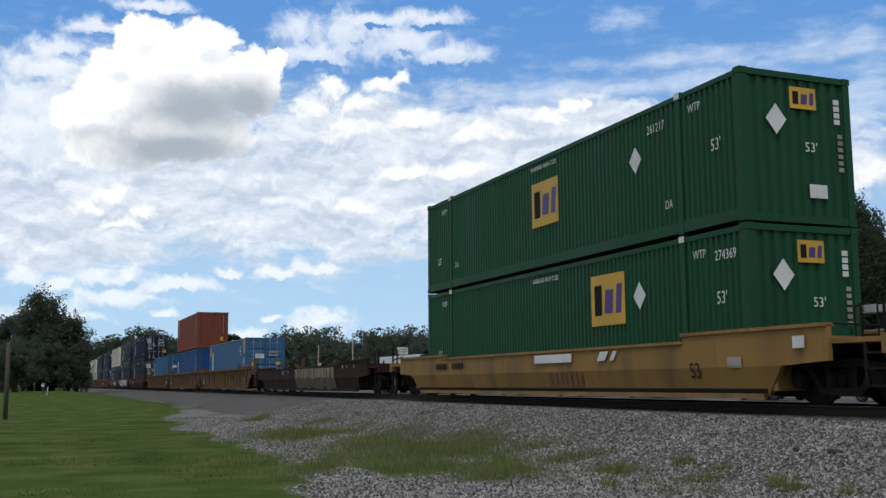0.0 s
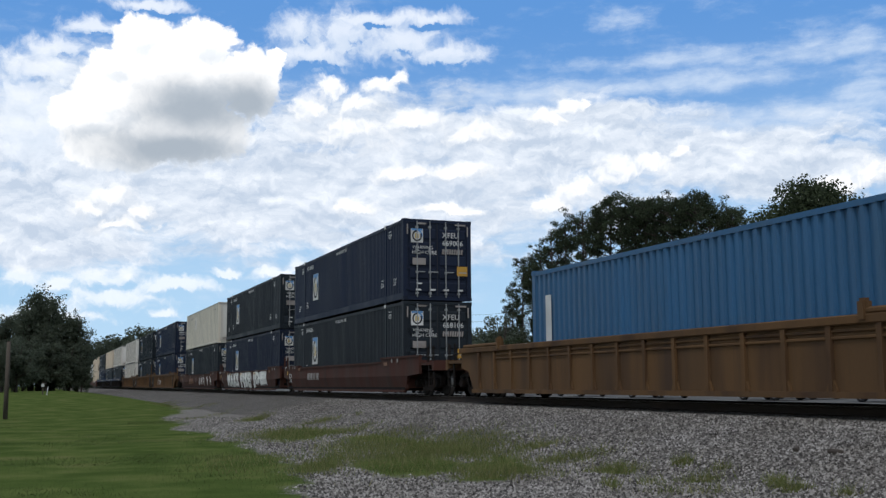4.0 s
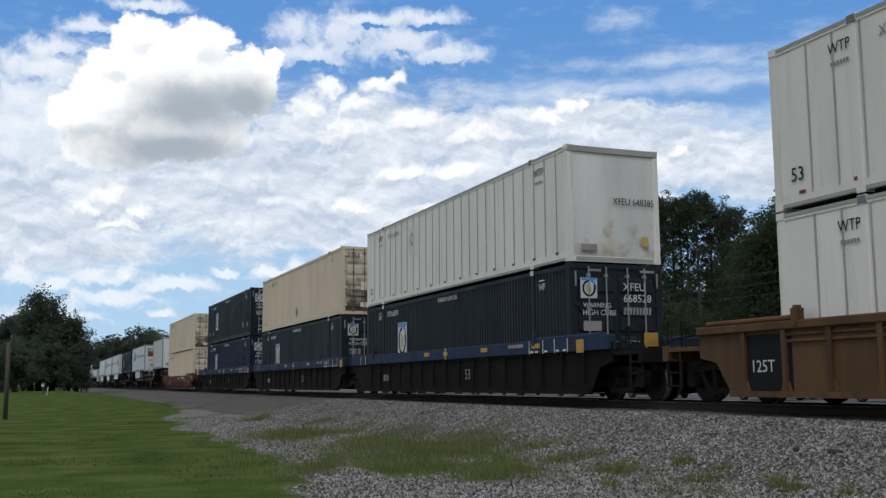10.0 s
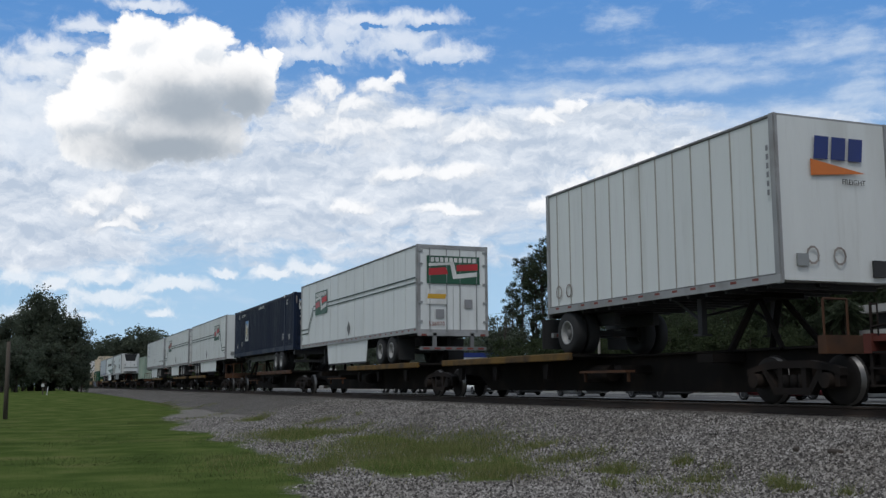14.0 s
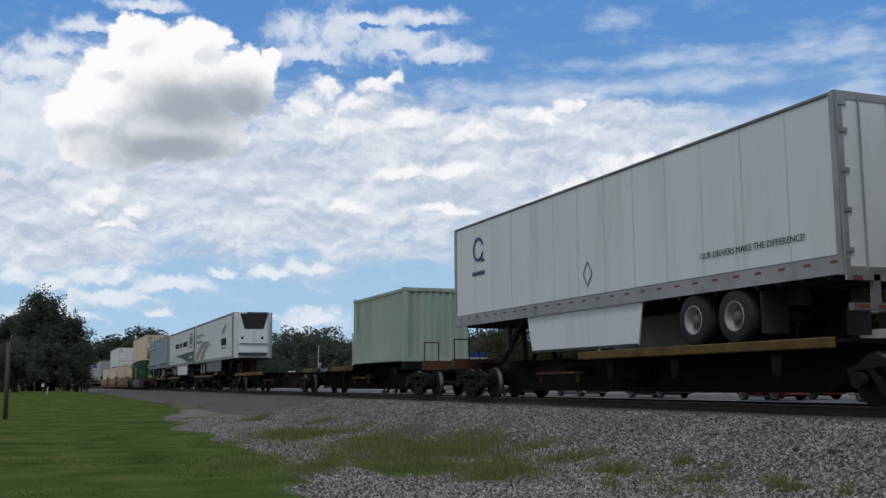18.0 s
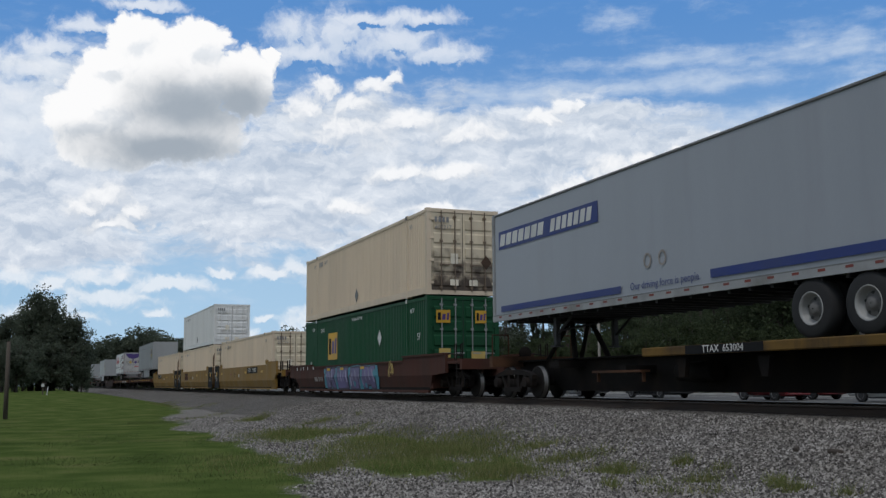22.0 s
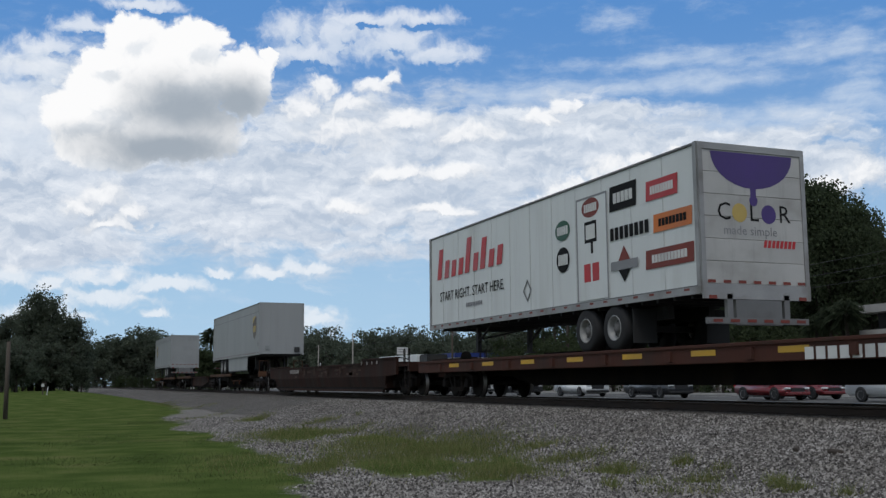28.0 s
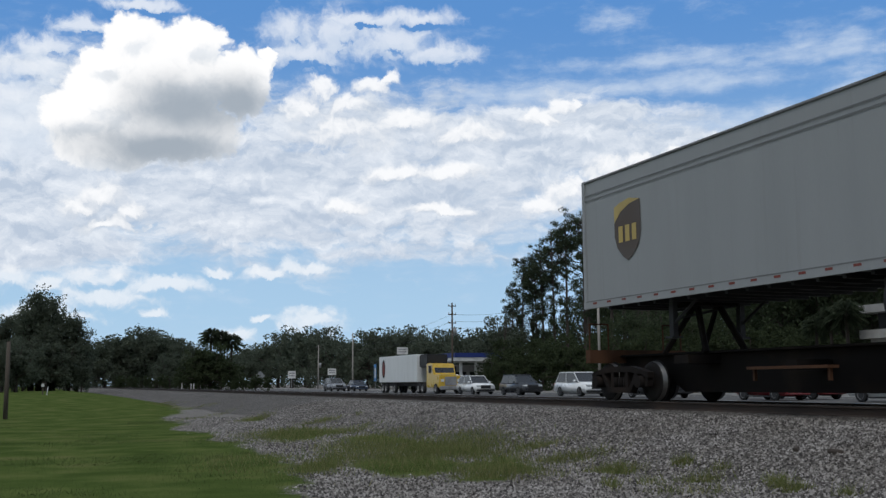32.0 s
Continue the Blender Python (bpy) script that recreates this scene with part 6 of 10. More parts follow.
striped_trailer(360.65, "near", 4.7, (-2.2, 3.2, 1.25), "536970")
nc = dark_box("dark navy container on a road chassis", M_NAVY, "668244")
nch = thing("container_chassis", "black steel container chassis on a rail car", "chassis")
part("chassis_frame", boxes((-0.6, -0.42, -7.9, 7.9, 1.8, 2.1), (0.42, 0.6, -7.9, 7.9, 1.8, 2.1), (-1.2, 1.2, -8.0, -7.8, 1.9, 2.1), (-1.2, 1.2, 7.8, 8.0, 1.9, 2.1)), M_BLACK, nch)
part("bumper", boxes((-1.2, 1.2, -8.05, -7.93, 1.5, 1.62), (-0.7, -0.6, -8.0, -7.9, 1.55, 1.95), (0.6, 0.7, -8.0, -7.9, 1.55, 1.95)), M_BLACK, nch)
for y in (-4.1, -5.35):
    for x in (-1.13, -0.78, 0.78, 1.13):
        add_wheel(nch, x, y, 1.6)
for x in (-0.85, 0.85):
    part("landing_leg", boxes((x - 0.06, x + 0.06, 5.2, 5.34, 1.3, 1.9)), M_BLACK, nch)
ride(nch, 378.4)
load_on(nc, 378.4, 2.11)
striped_trailer(397.9, "far", 4.7, (-3.9, 3.0, 1.35), "536970")
striped_trailer(415.95, "near", 4.7, (-1.7, 3.1, 1.25), "536978")
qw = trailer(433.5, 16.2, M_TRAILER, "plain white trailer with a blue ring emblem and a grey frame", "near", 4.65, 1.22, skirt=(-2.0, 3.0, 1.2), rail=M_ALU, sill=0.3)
decal(ring_pieces(0.75, 0.72, 0.09, 0, 0, 20, 0.05, 0.95) + [rect(0.22, 0.08, 0.3, -0.34)], M_LOGOBLUE, qw, on_side(-1.3, 6.3, 4.28), "emblem", "dark blue ring emblem")
decal(bars(9, 0.07, 0.12, 0.03), M_LOGOBLUE, qw, on_side(-1.3, 6.3, 3.58), "name_bar")
writing("OUR DRIVERS MAKE THE DIFFERENCE!", 0.17, M_INK, qw, on_side(-1.3, -5.8, 2.8))
decal(ring_pieces(0.46, 0.62, 0.05, 0, 0, 4, 0.0, 1.0), M_DIAMOND, qw, on_side(-1.3, 0.0, 2.92), "placard")

# mint 20 ft container
mint = ocean_box("faded mint-green 20-foot container with chalky patches", M_MINT, 6.06, "front")
decal([rect(0.1, 1.0, 0, 0)], M_FADED, mint, on_side(-1.228, 2.4, 1.9), "worn_patch")
load_on(mint, 449.55, 1.18)
for y in (-6.15, -0.25):
    part("pedestal", boxes((-1.25, 1.25, y - 0.15, y + 0.15, 0.9, 1.18)), M_SOOT, sg)

# refrigerated trailers
kl = trailer(487.75, 16.2, M_TRAILER, "white fluted refrigerated trailer with taupe road swooshes", "far", 4.4, 0, 14, (-3.6, 2.6, 1.35), reefer=True, group="refrigerated trailers")
sx = -1.318
outer_lane = [(-7.64, 2.83), (-6.65, 3.13), (-5.44, 3.44), (-4.16, 3.62), (-2.70, 3.64), (-1.28, 3.49), (-0.08, 3.22), (-1.29, 3.44), (-2.41, 3.45), (-3.67, 3.34), (-4.90, 3.06), (-5.96, 2.71), (-6.82, 2.31), (-7.73, 2.34)]
inner_lane = [(-5.65, 2.36), (-5.01, 2.72), (-4.10, 3.09), (-3.10, 3.33), (-2.05, 3.40), (-1.03, 3.35), (-0.21, 3.23), (-1.03, 3.29), (-1.85, 3.23), (-2.81, 3.02), (-3.62, 2.67), (-4.23, 2.28)]
for lane in (outer_lane, inner_lane):
    decal([lane], M_TAUPE, kl, on_side(sx, 0, 0), "road_swoosh", "taupe sweep like a curving road")
writing("Serving North America", 0.42, M_INK, kl, on_side(sx, 5.75, 4.2), squeeze=0.95)
writing("For Over 50 Years", 0.42, M_INK, kl, on_side(sx, 6.2, 3.7), squeeze=0.95)
decal(bars(4, 0.36, 0.5, 0.14), M_INK, kl, on_side(sx, -4.85, 3.3), "name_bar")
decal(bars(17, 0.08, 0.11, 0.04), M_GREYMARK, kl, on_side(sx, -4.85, 2.9), "small_print")
decal([[(-1.1, -0.1), (-0.5, 0.25), (-0.2, 0.1), (0.2, 0.4), (0.6, 0.5), (1.0, 0.2), (0.5, 0.22), (0.2, 0.05), (-0.1, -0.2), (-0.5, 0.02), (-0.8, -0.25)]], M_TAUPE, kl, on_side(sx, -4.85, 4.05), "emblem")
writing("53'", 0.28, M_INK, kl, on_side(sx, -7.5, 2.72))
decal([rect(0.1, 0.14, 0, 0.22 * i) for i in range(6)], M_INK, kl, on_side(-1.335, -8.03, 3.6), "code_mark")

ff = trailer(505.1, 16.2, M_TRAILER, "white fluted refrigerated trailer with a dark green wedge and ring", "far", 3.7, 0, 14, (-4.1, 2.1, 1.25), reefer=True, group="refrigerated trailers")
decal([[(-3.6, 2.96), (8.0, 3.13), (8.0, 2.3), (4.9, 2.26), (1.2, 2.7)]], M_GREENMARK, ff, on_side(sx, 0, 0), "green_wedge")
decal(ring_pieces(2.0, 1.25, 0.1, 0, 0, 32), M_GREENMARK, ff, on_side(sx, -6.35, 4.02), "ring")
decal(bars(3, 0.22, 0.6, 0.14, 0, 0, 0.2), M_GREENMARK, ff, on_side(sx, -6.35, 4.02), "emblem_stroke")
for n_, c_, w_ in ((6, 2.35, 0.27), (4, -0.15, 0.27), (7, -3.0, 0.27)):
    decal(bars(n_, w_, 0.4, 0.1, slant=0.12), M_INK, ff, on_side(sx, c_, 3.84), "name_bar")
decal(bars(22, 0.08, 0.1, 0.06), M_GREYMARK, ff, on_side(sx, 5.6, 2.5), "small_print")
decal(bars(12, 0.1, 0.18, 0.05), M_MARK, ff, on_side(sx - 0.006, -6.5, 2.66), "address_bar")
writing("53'", 0.26, M_MARK, ff, on_side(sx - 0.006, -7.65, 2.45))
decal([rect(0.1, 0.14, 0, 0.2 * i) for i in range(6)], M_GREYMARK, ff, on_side(-1.335, -8.03, 3.1), "code_mark")

av = trailer(523.1, 16.2, M_SILVER, "silver-grey trailer with a blue name panel and blue stripe", "near", 5.1, 0)
decal([rect(5.4, 0.5)], M_LOGOBLUE, av, on_side(-1.3, 4.97, 4.32), "name_panel", "blue panel with white name bars")
decal(bars(7, 0.3, 0.32, 0.08, -1.3, 0, 0.25) + bars(7, 0.22, 0.32, 0.08, 1.4, 0, 0.25), M_MARK, av, on_side(-1.304, 4.97, 4.32), "name_bar")
decal([rect(6.2, 0.16, -4.45, 0)], M_LOGOBLUE, av, on_side(-1.31, 0, 2.42), "blue_stripe")
decal([rect(6.2, 0.17, 4.95, 0)], M_LOGOBLUE, av, on_side(-1.31, 0, 2.45), "blue_stripe")
writing("Our driving force is people.", 0.23, M_LOGOBLUE, av, on_side(-1.31, -0.28, 2.44), squeeze=0.98)
decal([rect(0.6, 0.5, 0.3, 0)], M_LOGOBLUE, av, on_end(0.5, -8.17, 4.3), "name_panel")
decal(ring_pieces(0.3, 0.34, 0.05, -0.3, 0, 10) + ring_pieces(0.3, 0.34, 0.05, 0.25, 0, 10), M_FADED, av, on_side(-1.3, 0.0, 2.95), "round_stencil")

# brown single well with a cream box over a green one
w27 = well_car(544.5, "smooth", M_BROWNCAR, "oxide-brown well car with violet and turquoise spray painting")
decal([[(-3.9, 0.25), (-3.7, 0.8), (-3.2, 1.0), (-2.4, 0.95), (-1.6, 1.15), (-0.6, 1.0), (0.4, 1.1), (1.2, 1.14), (1.9, 1.05), (2.8, 1.12), (3.6, 1.08), (3.75, 0.6), (3.5, 0.22), (1.0, 0.2), (-2.0, 0.18)]], M_TURQ, w27, on_side(-1.568, 0, 0), "spray_ground", "turquoise spray-painted ground")
spray(w27, 3.6, -3.4, 0.26, 1.04, (5, 0, 4, 2), M_LILAC, M_DEEPVIOLET, "violet three-dimensional spray-painted forms", 0.15, 0.006)
decal([rect(0.5, 0.1, -y, 0) for y in (2.9, 0.9, -1.9)], M_YELLOW, w27, on_side(-1.6, 0, 1.02), "reflector")
rng27 = random.Random(27)
decal([rect(rng27.uniform(0.08, 0.2), rng27.uniform(0.3, 0.62), -3.3 + 0.42 * i + rng27.uniform(-0.1, 0.1), rng27.uniform(0.5, 0.82), rng27.uniform(-0.5, 0.5)) for i in range(16)], M_PALELILAC, w27, on_side(-1.607, 0, 0), "spray_facet", "pale lilac facets of the spray painting")
decal([oval(0.3, 0.22, -3.6, 0.95, 10), oval(0.24, 0.2, -1.2, 1.0, 10), oval(0.36, 0.24, 0.6, 0.42, 10), oval(0.4, 0.3, 3.3, 0.8, 10), oval(0.22, 0.2, 2.1, 0.35, 10)], M_TURQ, w27, on_side(-1.61, 0, 0), "spray_drop")
tag_marks(w27, -5.2, 0.95, M_GOLD, 6, 0.3)
decal(bars(3, 0.12, 0.18, 0.05) + bars(5, 0.1, 0.18, 0.05, 0.8), M_FADED, w27, on_side(-1.565, 5.2, 0.62), "car_number")
small_panels(w27, (6.6, 7.4, 7.9, 8.6, 5.6), 1.12, M_MARK, 0.1, 0.14)
load_on(green_box("green corrugated container below a cream one", "274401", 3.35, 5.0, "doors"), 544.5, 0.4)
load_on(cream_box("cream corrugated container with soot-streaked doors, upper tier", "602217", stains=0.9), 544.5, 3.33)

# golden three-unit car
gold = []
for i, (u, n, f) in enumerate(((568.1, "end", "joint"), (587.75, "joint", "joint"), (607.05, "joint", "end"))):
    c = well_car(u, "deep", M_TTX, "golden-yellow smooth well car unit with black joint ends", n, f, "units of a golden three-unit well car")
    for y, s, yes in ((-8.35, -1, n == "joint" or i == 2), (8.35, 1, f == "joint")):
        if n == "joint" and s < 0 or f == "joint" and s > 0:
            o = [(-0.9, -0.75), (0.9, -0.75), (0.9, 0.72), (-0.9, 0.72)]
            decal([o], M_INK, c, on_side(-1.526, y, 0.95), "end_board", "black painted car end")
            decal([rect(0.4, 0.3)], M_YELLOW, c, on_side(-1.533, y + s * 0.1, 1.12), "reflector")
            writing("53", 0.18, M_MARK, c, on_side(-1.533, y - 0.5, 1.25), squeeze=0.8)
            writing("48", 0.18, M_MARK, c, on_side(-1.533, y + 0.55, 1.25), squeeze=0.8)
            decal([rect(0.4, 0.04, 0, -0.07 * k) for k in range(4)], M_FADED, c, on_side(-1.533, y, 0.85), "small_print")
            if s > 0:
                writing("125T", 0.3, M_MARK, c, on_side(-1.533, y + 0.55, 0.95), squeeze=0.8)
    writing("53", 0.36, M_INK, c, on_side(-1.53, 1.6, 1.0), squeeze=0.85)
    writing("ABC"[i], 0.22, M_INK, c, on_side(-1.53, 0.75, 0.95))
    decal([rect(0.28, 0.18)], M_MARK, c, on_side(-1.53, 0.2, 0.95), "label_panel")
    decal([rect(0.5, 0.12, -y, 0) for y in (3.0 if i == 1 else 6.4, -1.9, -6.6)], M_YELLOW, c, on_side(-1.53, 0, 1.12), "reflector")
    if i == 1:
        decal(bars(3, 0.52, 0.56, 0.14, 0.1, 0, 0.1), M_OLDRED, c, on_side(-1.53, 4.1, 1.05), "emblem", "three plain dull red bars")
    else:
        decal([rect(3.0, 0.34)], M_INK, c, on_side(-1.53, 4.1 if i else -3.9, 1.22), "number_board")
        writing("DTTX", 0.33, M_MARK, c, on_side(-1.536, 4.95 if i else -3.05, 1.22), 0.15, 1.05)
        writing("795000", 0.33, M_MARK, c, on_side(-1.536, 3.5 if i else -4.5, 1.22), 0.15, 1.05)
    decal([rect(0.36, 0.1, 0, 0, 0.6)], M_OXMARK, c, on_side(-1.53, 2.9, 1.05), "faded_mark")
    gold.append(c)
load_on(cream_box("cream corrugated container sitting alone in a golden well", "600113", stains=0.3), 568.1, 0.4)
load_on(cream_box("cream corrugated container below a white one", "600073", stains=0.3), 587.75, 0.4)
load_on(cream_box("white corrugated container on the upper tier", "608404", M_COOLWHITE), 587.75, 3.33)
load_on(cream_box("cream corrugated container with rust-spotted doors", "600117", stains=0.5), 607.05, 0.4)

# two long brown flats with trailers
flat_car(633.1, 26.8, "long rust-brown flat car with yellow reflectors")
fec = flat_car(661.6, 26.4, "long rust-brown flat car with white name bars and yellow reflectors")
decal(bars(7, 0.2, 0.2, 0.06, -1.9) + bars(4, 0.2, 0.2, 0.06, 0.05) + bars(5, 0.2, 0.2, 0.06, 1.75), M_MARK, fec, on_side(-1.588, -7.6, 0.86), "name_bar")


def shield_trailer(u, length, rear, wheels, shield_y, skirt, lines, number=""):
    t = trailer(u, length, M_TRAILER_G, "plain grey trailer with a brown and gold shield emblem", rear, wheels, 0, skirt=skirt, group="grey shield trailers", rail=M_TRAILER_G, roll=True)
    outer = [(-0.52, 0.55), (-0.3, 0.62), (0.1, 0.68), (0.52, 0.6), (0.53, -0.1), (0.42, -0.38), (0.2, -0.58), (0, -0.68), (-0.2, -0.58), (-0.42, -0.38), (-0.53, -0.1)]
    sh = decal([outer], M_BROWNMARK, t, on_side(-1.299, shield_y, 3.72), "shield", "brown shield with gold top")
    up = Matrix.Translation((0, 0, 0.005))
    decal([[(-0.52, 0.2), (-0.52, 0.55), (-0.3, 0.62), (0.1, 0.68), (0.5, 0.6), (0.1, 0.55), (-0.25, 0.42)]], M_GOLD, sh, up, "gold_top")
    decal(bars(3, 0.17, 0.36, 0.1, 0, -0.08), M_GOLD, sh, up, "gold_bar")
    for z in lines:
        decal([rect(length - 0.3, 0.03)], M_DARKALU, t, on_side(-1.299, 0, z), "seam_line")
    if number:
        writing(number, 0.3, M_INK, t, on_side(-1.299, -7.75, 2.72), squeeze=0.8)
    return t


shield_trailer(628.3, 16.2, "far", 3.9, -6.1, (-4.0, 2.0, 1.3), (4.6,))
tv = trailer(667.15, 14.6, M_TRAILER, "white trailer covered in coloured shop emblems, roll door behind", "near", 3.4, 1.22, skirt=None, group="", roll=True)
L, sx = 7.3, -1.3
q = [rect(0.34, h_, -6.35 + 0.56 * i, 0.5 * h_ - 0.42, 0.2) for i, h_ in enumerate((0.95, 0.55, 0.5, 0.5, 1.05, 0.52, 0.9, 0.5, 0.55))]
decal(q, M_REDMARK, tv, on_side(sx, 0, 4.1), "name_stroke", "big red script strokes")
writing("START RIGHT. START HERE.", 0.42, M_INK, tv, on_side(sx, 4.0, 3.1), squeeze=0.92)
decal(bars(10, 0.09, 0.12, 0.03), M_GREYMARK, tv, on_side(sx, 3.7, 2.72), "address_bar")
decal(ring_pieces(0.5, 0.6, 0.07, 0.0, 0.0, 4), M_DIAMOND, tv, on_side(sx, 0.2, 2.8), "placard")
fr_ = part("side_door", boxes((sx - 0.012, sx + 0.02, -3.88, -2.52, 2.3, 4.72)), M_TRAILER, tv, "white side door with dark frame")
decal([rect(0.05, 2.42, -0.68, 0), rect(0.05, 2.42, 0.68, 0), rect(1.4, 0.05, 0, 1.2)], M_GREYMARK, fr_, on_side(sx - 0.014, -3.2, 3.5), "door_frame")
dx = sx - 0.013
for y, z, kind, w, h, m1, m2, n in ((-1.77, 4.1, "o", 0.75, 0.5, M_GREENMARK, M_MARK, 5), (-1.77, 3.38, "o", 0.66, 0.62, M_INK, M_MARK, 5), (-3.16, 4.45, "o", 0.8, 0.46, M_OXMARK, M_MARK, 6), (-4.55, 4.48, "r", 1.1, 0.56, M_INK, M_MARK, 5), (-6.05, 4.4, "r", 1.15, 0.42, M_REDMARK, M_MARK, 9), (-6.4, 3.68, "r", 1.35, 0.38, M_ORANGE, M_INK, 8), (-6.25, 2.95, "r", 1.7, 0.4, M_OXMARK, M_MARK, 11)):
    e = decal([oval(w, h) if kind == "o" else rect(w, h, 0, 0, 0.06)], m1, tv, on_side(dx if -3.9 < y < -2.5 else sx + 0.002, y, z), "emblem")
    decal(bars(n, w * 0.62 / n, h * 0.42, w * 0.12 / n), m2, e, Matrix.Translation((0, 0, 0.002)), "name_bar")
decal(bars(8, 0.15, 0.28, 0.05), M_INK, tv, on_side(sx, -4.77, 3.68), "name_bar")
decal(bars(2, 0.3, 0.42, 0.08), M_REDMARK, tv, on_side(dx, -3.16, 2.93), "name_bar")
decal([rect(0.55, 0.5, 0, 0.08), rect(0.1, 0.3, 0.05, -0.28)] , M_INK, tv, on_side(dx, -3.15, 3.8), "emblem")
decal([rect(0.42, 0.34, 0, 0.08)], M_MARK, tv, on_side(dx - 0.006, -3.15, 3.8), "emblem")
decal([[(-0.3, 0), (0, 0.4), (0.3, 0)]], M_OXMARK, tv, on_side(sx, -4.55, 2.98), "emblem")
decal([[(-0.3, -0.06), (0.3, -0.06), (0, -0.4)]], M_INK, tv, on_side(sx, -4.55, 2.98), "emblem")
decal([rect(1.1, 0.2)], M_GREYMARK, tv, on_side(sx - 0.004, -4.55, 2.96), "name_bar")
ye = -7.323
arc = [(1.0 * math.cos(a), -0.95 * math.sin(a) * 0.75) for a in [math.pi * i / 14 for i in range(15)]]
decal([arc], M_PURPLE, tv, on_end(0, ye, 4.93), "purple_pour", "purple paint pour on the roll door")
decal([rect(0.14, 0.34), oval(0.2, 0.22, 0, -0.2)], M_PURPLE, tv, on_end(0, ye - 0.002, 4.18), "purple_drip")
writing("C", 0.5, M_INK, tv, on_end(-0.72, ye, 3.72))
decal([oval(0.36, 0.38)], M_GOLD, tv, on_end(-0.35, ye, 3.72), "letter_disc")
writing("L", 0.5, M_INK, tv, on_end(0.0, ye, 3.72))
decal([oval(0.36, 0.38)], M_PURPLE, tv, on_end(0.36, ye, 3.72), "letter_disc")
writing("R", 0.5, M_INK, tv, on_end(0.75, ye, 3.72))
writing("made simple", 0.26, M_GREYMARK, tv, on_end(-0.1, ye, 3.36))
decal(bars(8, 0.07, 0.15, 0.03, slant=0.2), M_REDMARK, tv, on_end(0.6, ye, 3.12), "name_bar")

# empty brown well, then three skeleton units with two grey trailers
w33 = well_car(687.4, "smooth", M_OLDBROWN, "empty sooty brown well car with worn white stencils")
decal(bars(9, 0.14, 0.18, 0.07), M_FADED, w33, on_side(-1.565, 4.6, 1.0), "car_number")
for y in (2.6, 0.8, -1.4, -3.4):
    tag_marks(w33, y, 0.95, M_STENCIL, 4, 0.2)
gen = random.Random(33)
for i in range(26):
    decal([rect(gen.uniform(0.15, 0.9), gen.uniform(0.03, 0.12), 0, 0, gen.uniform(-0.4, 0.4))], M_STENCIL, w33, on_side(-1.522, gen.uniform(-6.0, 6.0), gen.uniform(0.75, 1.1)), "worn_patch")
writing("22206", 0.2, M_STENCIL, w33, on_side(-1.524, 3.4, 1.0))
small_panels(w33, (-6.3, -7.0, -7.6, -8.2), 1.18)
spine_car(711.0, sp, 9.2, 8.3, 1, M_DECKBROWN, "end", True)
spine_car(728.4, "empty rusty skeleton rail car unit with folded hitch", 9.1, 9.2, 1, M_DECKBROWN, False, True, hitch=False, steps=False, web=M_OLDBROWN)
spine_car(746.7, sp + ", last of the train", 9.1, 9.3, -1, M_DECKBROWN, False, "end")
shield_trailer(709.85, 16.2, "far", 3.8, -6.68, (-4.3, 1.85, 1.25), (4.58,), "53")
shield_trailer(749.4, 13.4, "near", 3.4, 4.76, None, (4.62, 4.74))


for car_ in (w1, w2, *brown, w15, w27, w33):
    hug(car_)


# ---- ground, track and road ----
def lump(x, y, cx, cy, rx, ry):
    return math.exp(-(((x - cx) / rx) ** 2 + ((y - cy) / ry) ** 2))


def ground_height(x, y):
    base = 0.0
    if x > 7.4:
        base = min(1.0, (x - 7.4) / 3.4) * 0.10
    if x > 16:
        base += min(1.0, (x - 16) / 8) * 0.06
    rise = max(0.0, min(1.0, (y - 35) / 110.0))
    if x < 9:
        base += 0.55 * rise * rise * (3 - 2 * rise) * min(1.0, max(0.0, (9 - x) / 5))
    return base + 0.03 * noise.noise((x * 0.35, y * 0.35, 0.0)) * (1 if y < 60 and x < 10 else 0)


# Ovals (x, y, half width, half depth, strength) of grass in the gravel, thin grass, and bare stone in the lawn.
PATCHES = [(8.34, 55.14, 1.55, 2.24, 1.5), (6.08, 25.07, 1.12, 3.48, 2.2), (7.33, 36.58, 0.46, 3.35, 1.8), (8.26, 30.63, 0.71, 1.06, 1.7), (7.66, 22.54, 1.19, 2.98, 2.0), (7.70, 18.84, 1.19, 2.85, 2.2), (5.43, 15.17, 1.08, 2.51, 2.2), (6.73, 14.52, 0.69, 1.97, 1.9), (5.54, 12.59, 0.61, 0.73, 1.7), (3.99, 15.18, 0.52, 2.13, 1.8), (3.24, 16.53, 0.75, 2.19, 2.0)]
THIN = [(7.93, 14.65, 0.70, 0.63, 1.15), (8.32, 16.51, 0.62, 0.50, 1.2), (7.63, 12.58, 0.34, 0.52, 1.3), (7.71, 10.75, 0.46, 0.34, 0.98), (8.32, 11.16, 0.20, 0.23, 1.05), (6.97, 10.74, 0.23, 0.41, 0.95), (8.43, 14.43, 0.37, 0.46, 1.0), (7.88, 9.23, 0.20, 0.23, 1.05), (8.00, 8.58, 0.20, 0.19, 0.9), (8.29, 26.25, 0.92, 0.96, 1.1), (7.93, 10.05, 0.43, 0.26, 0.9)]
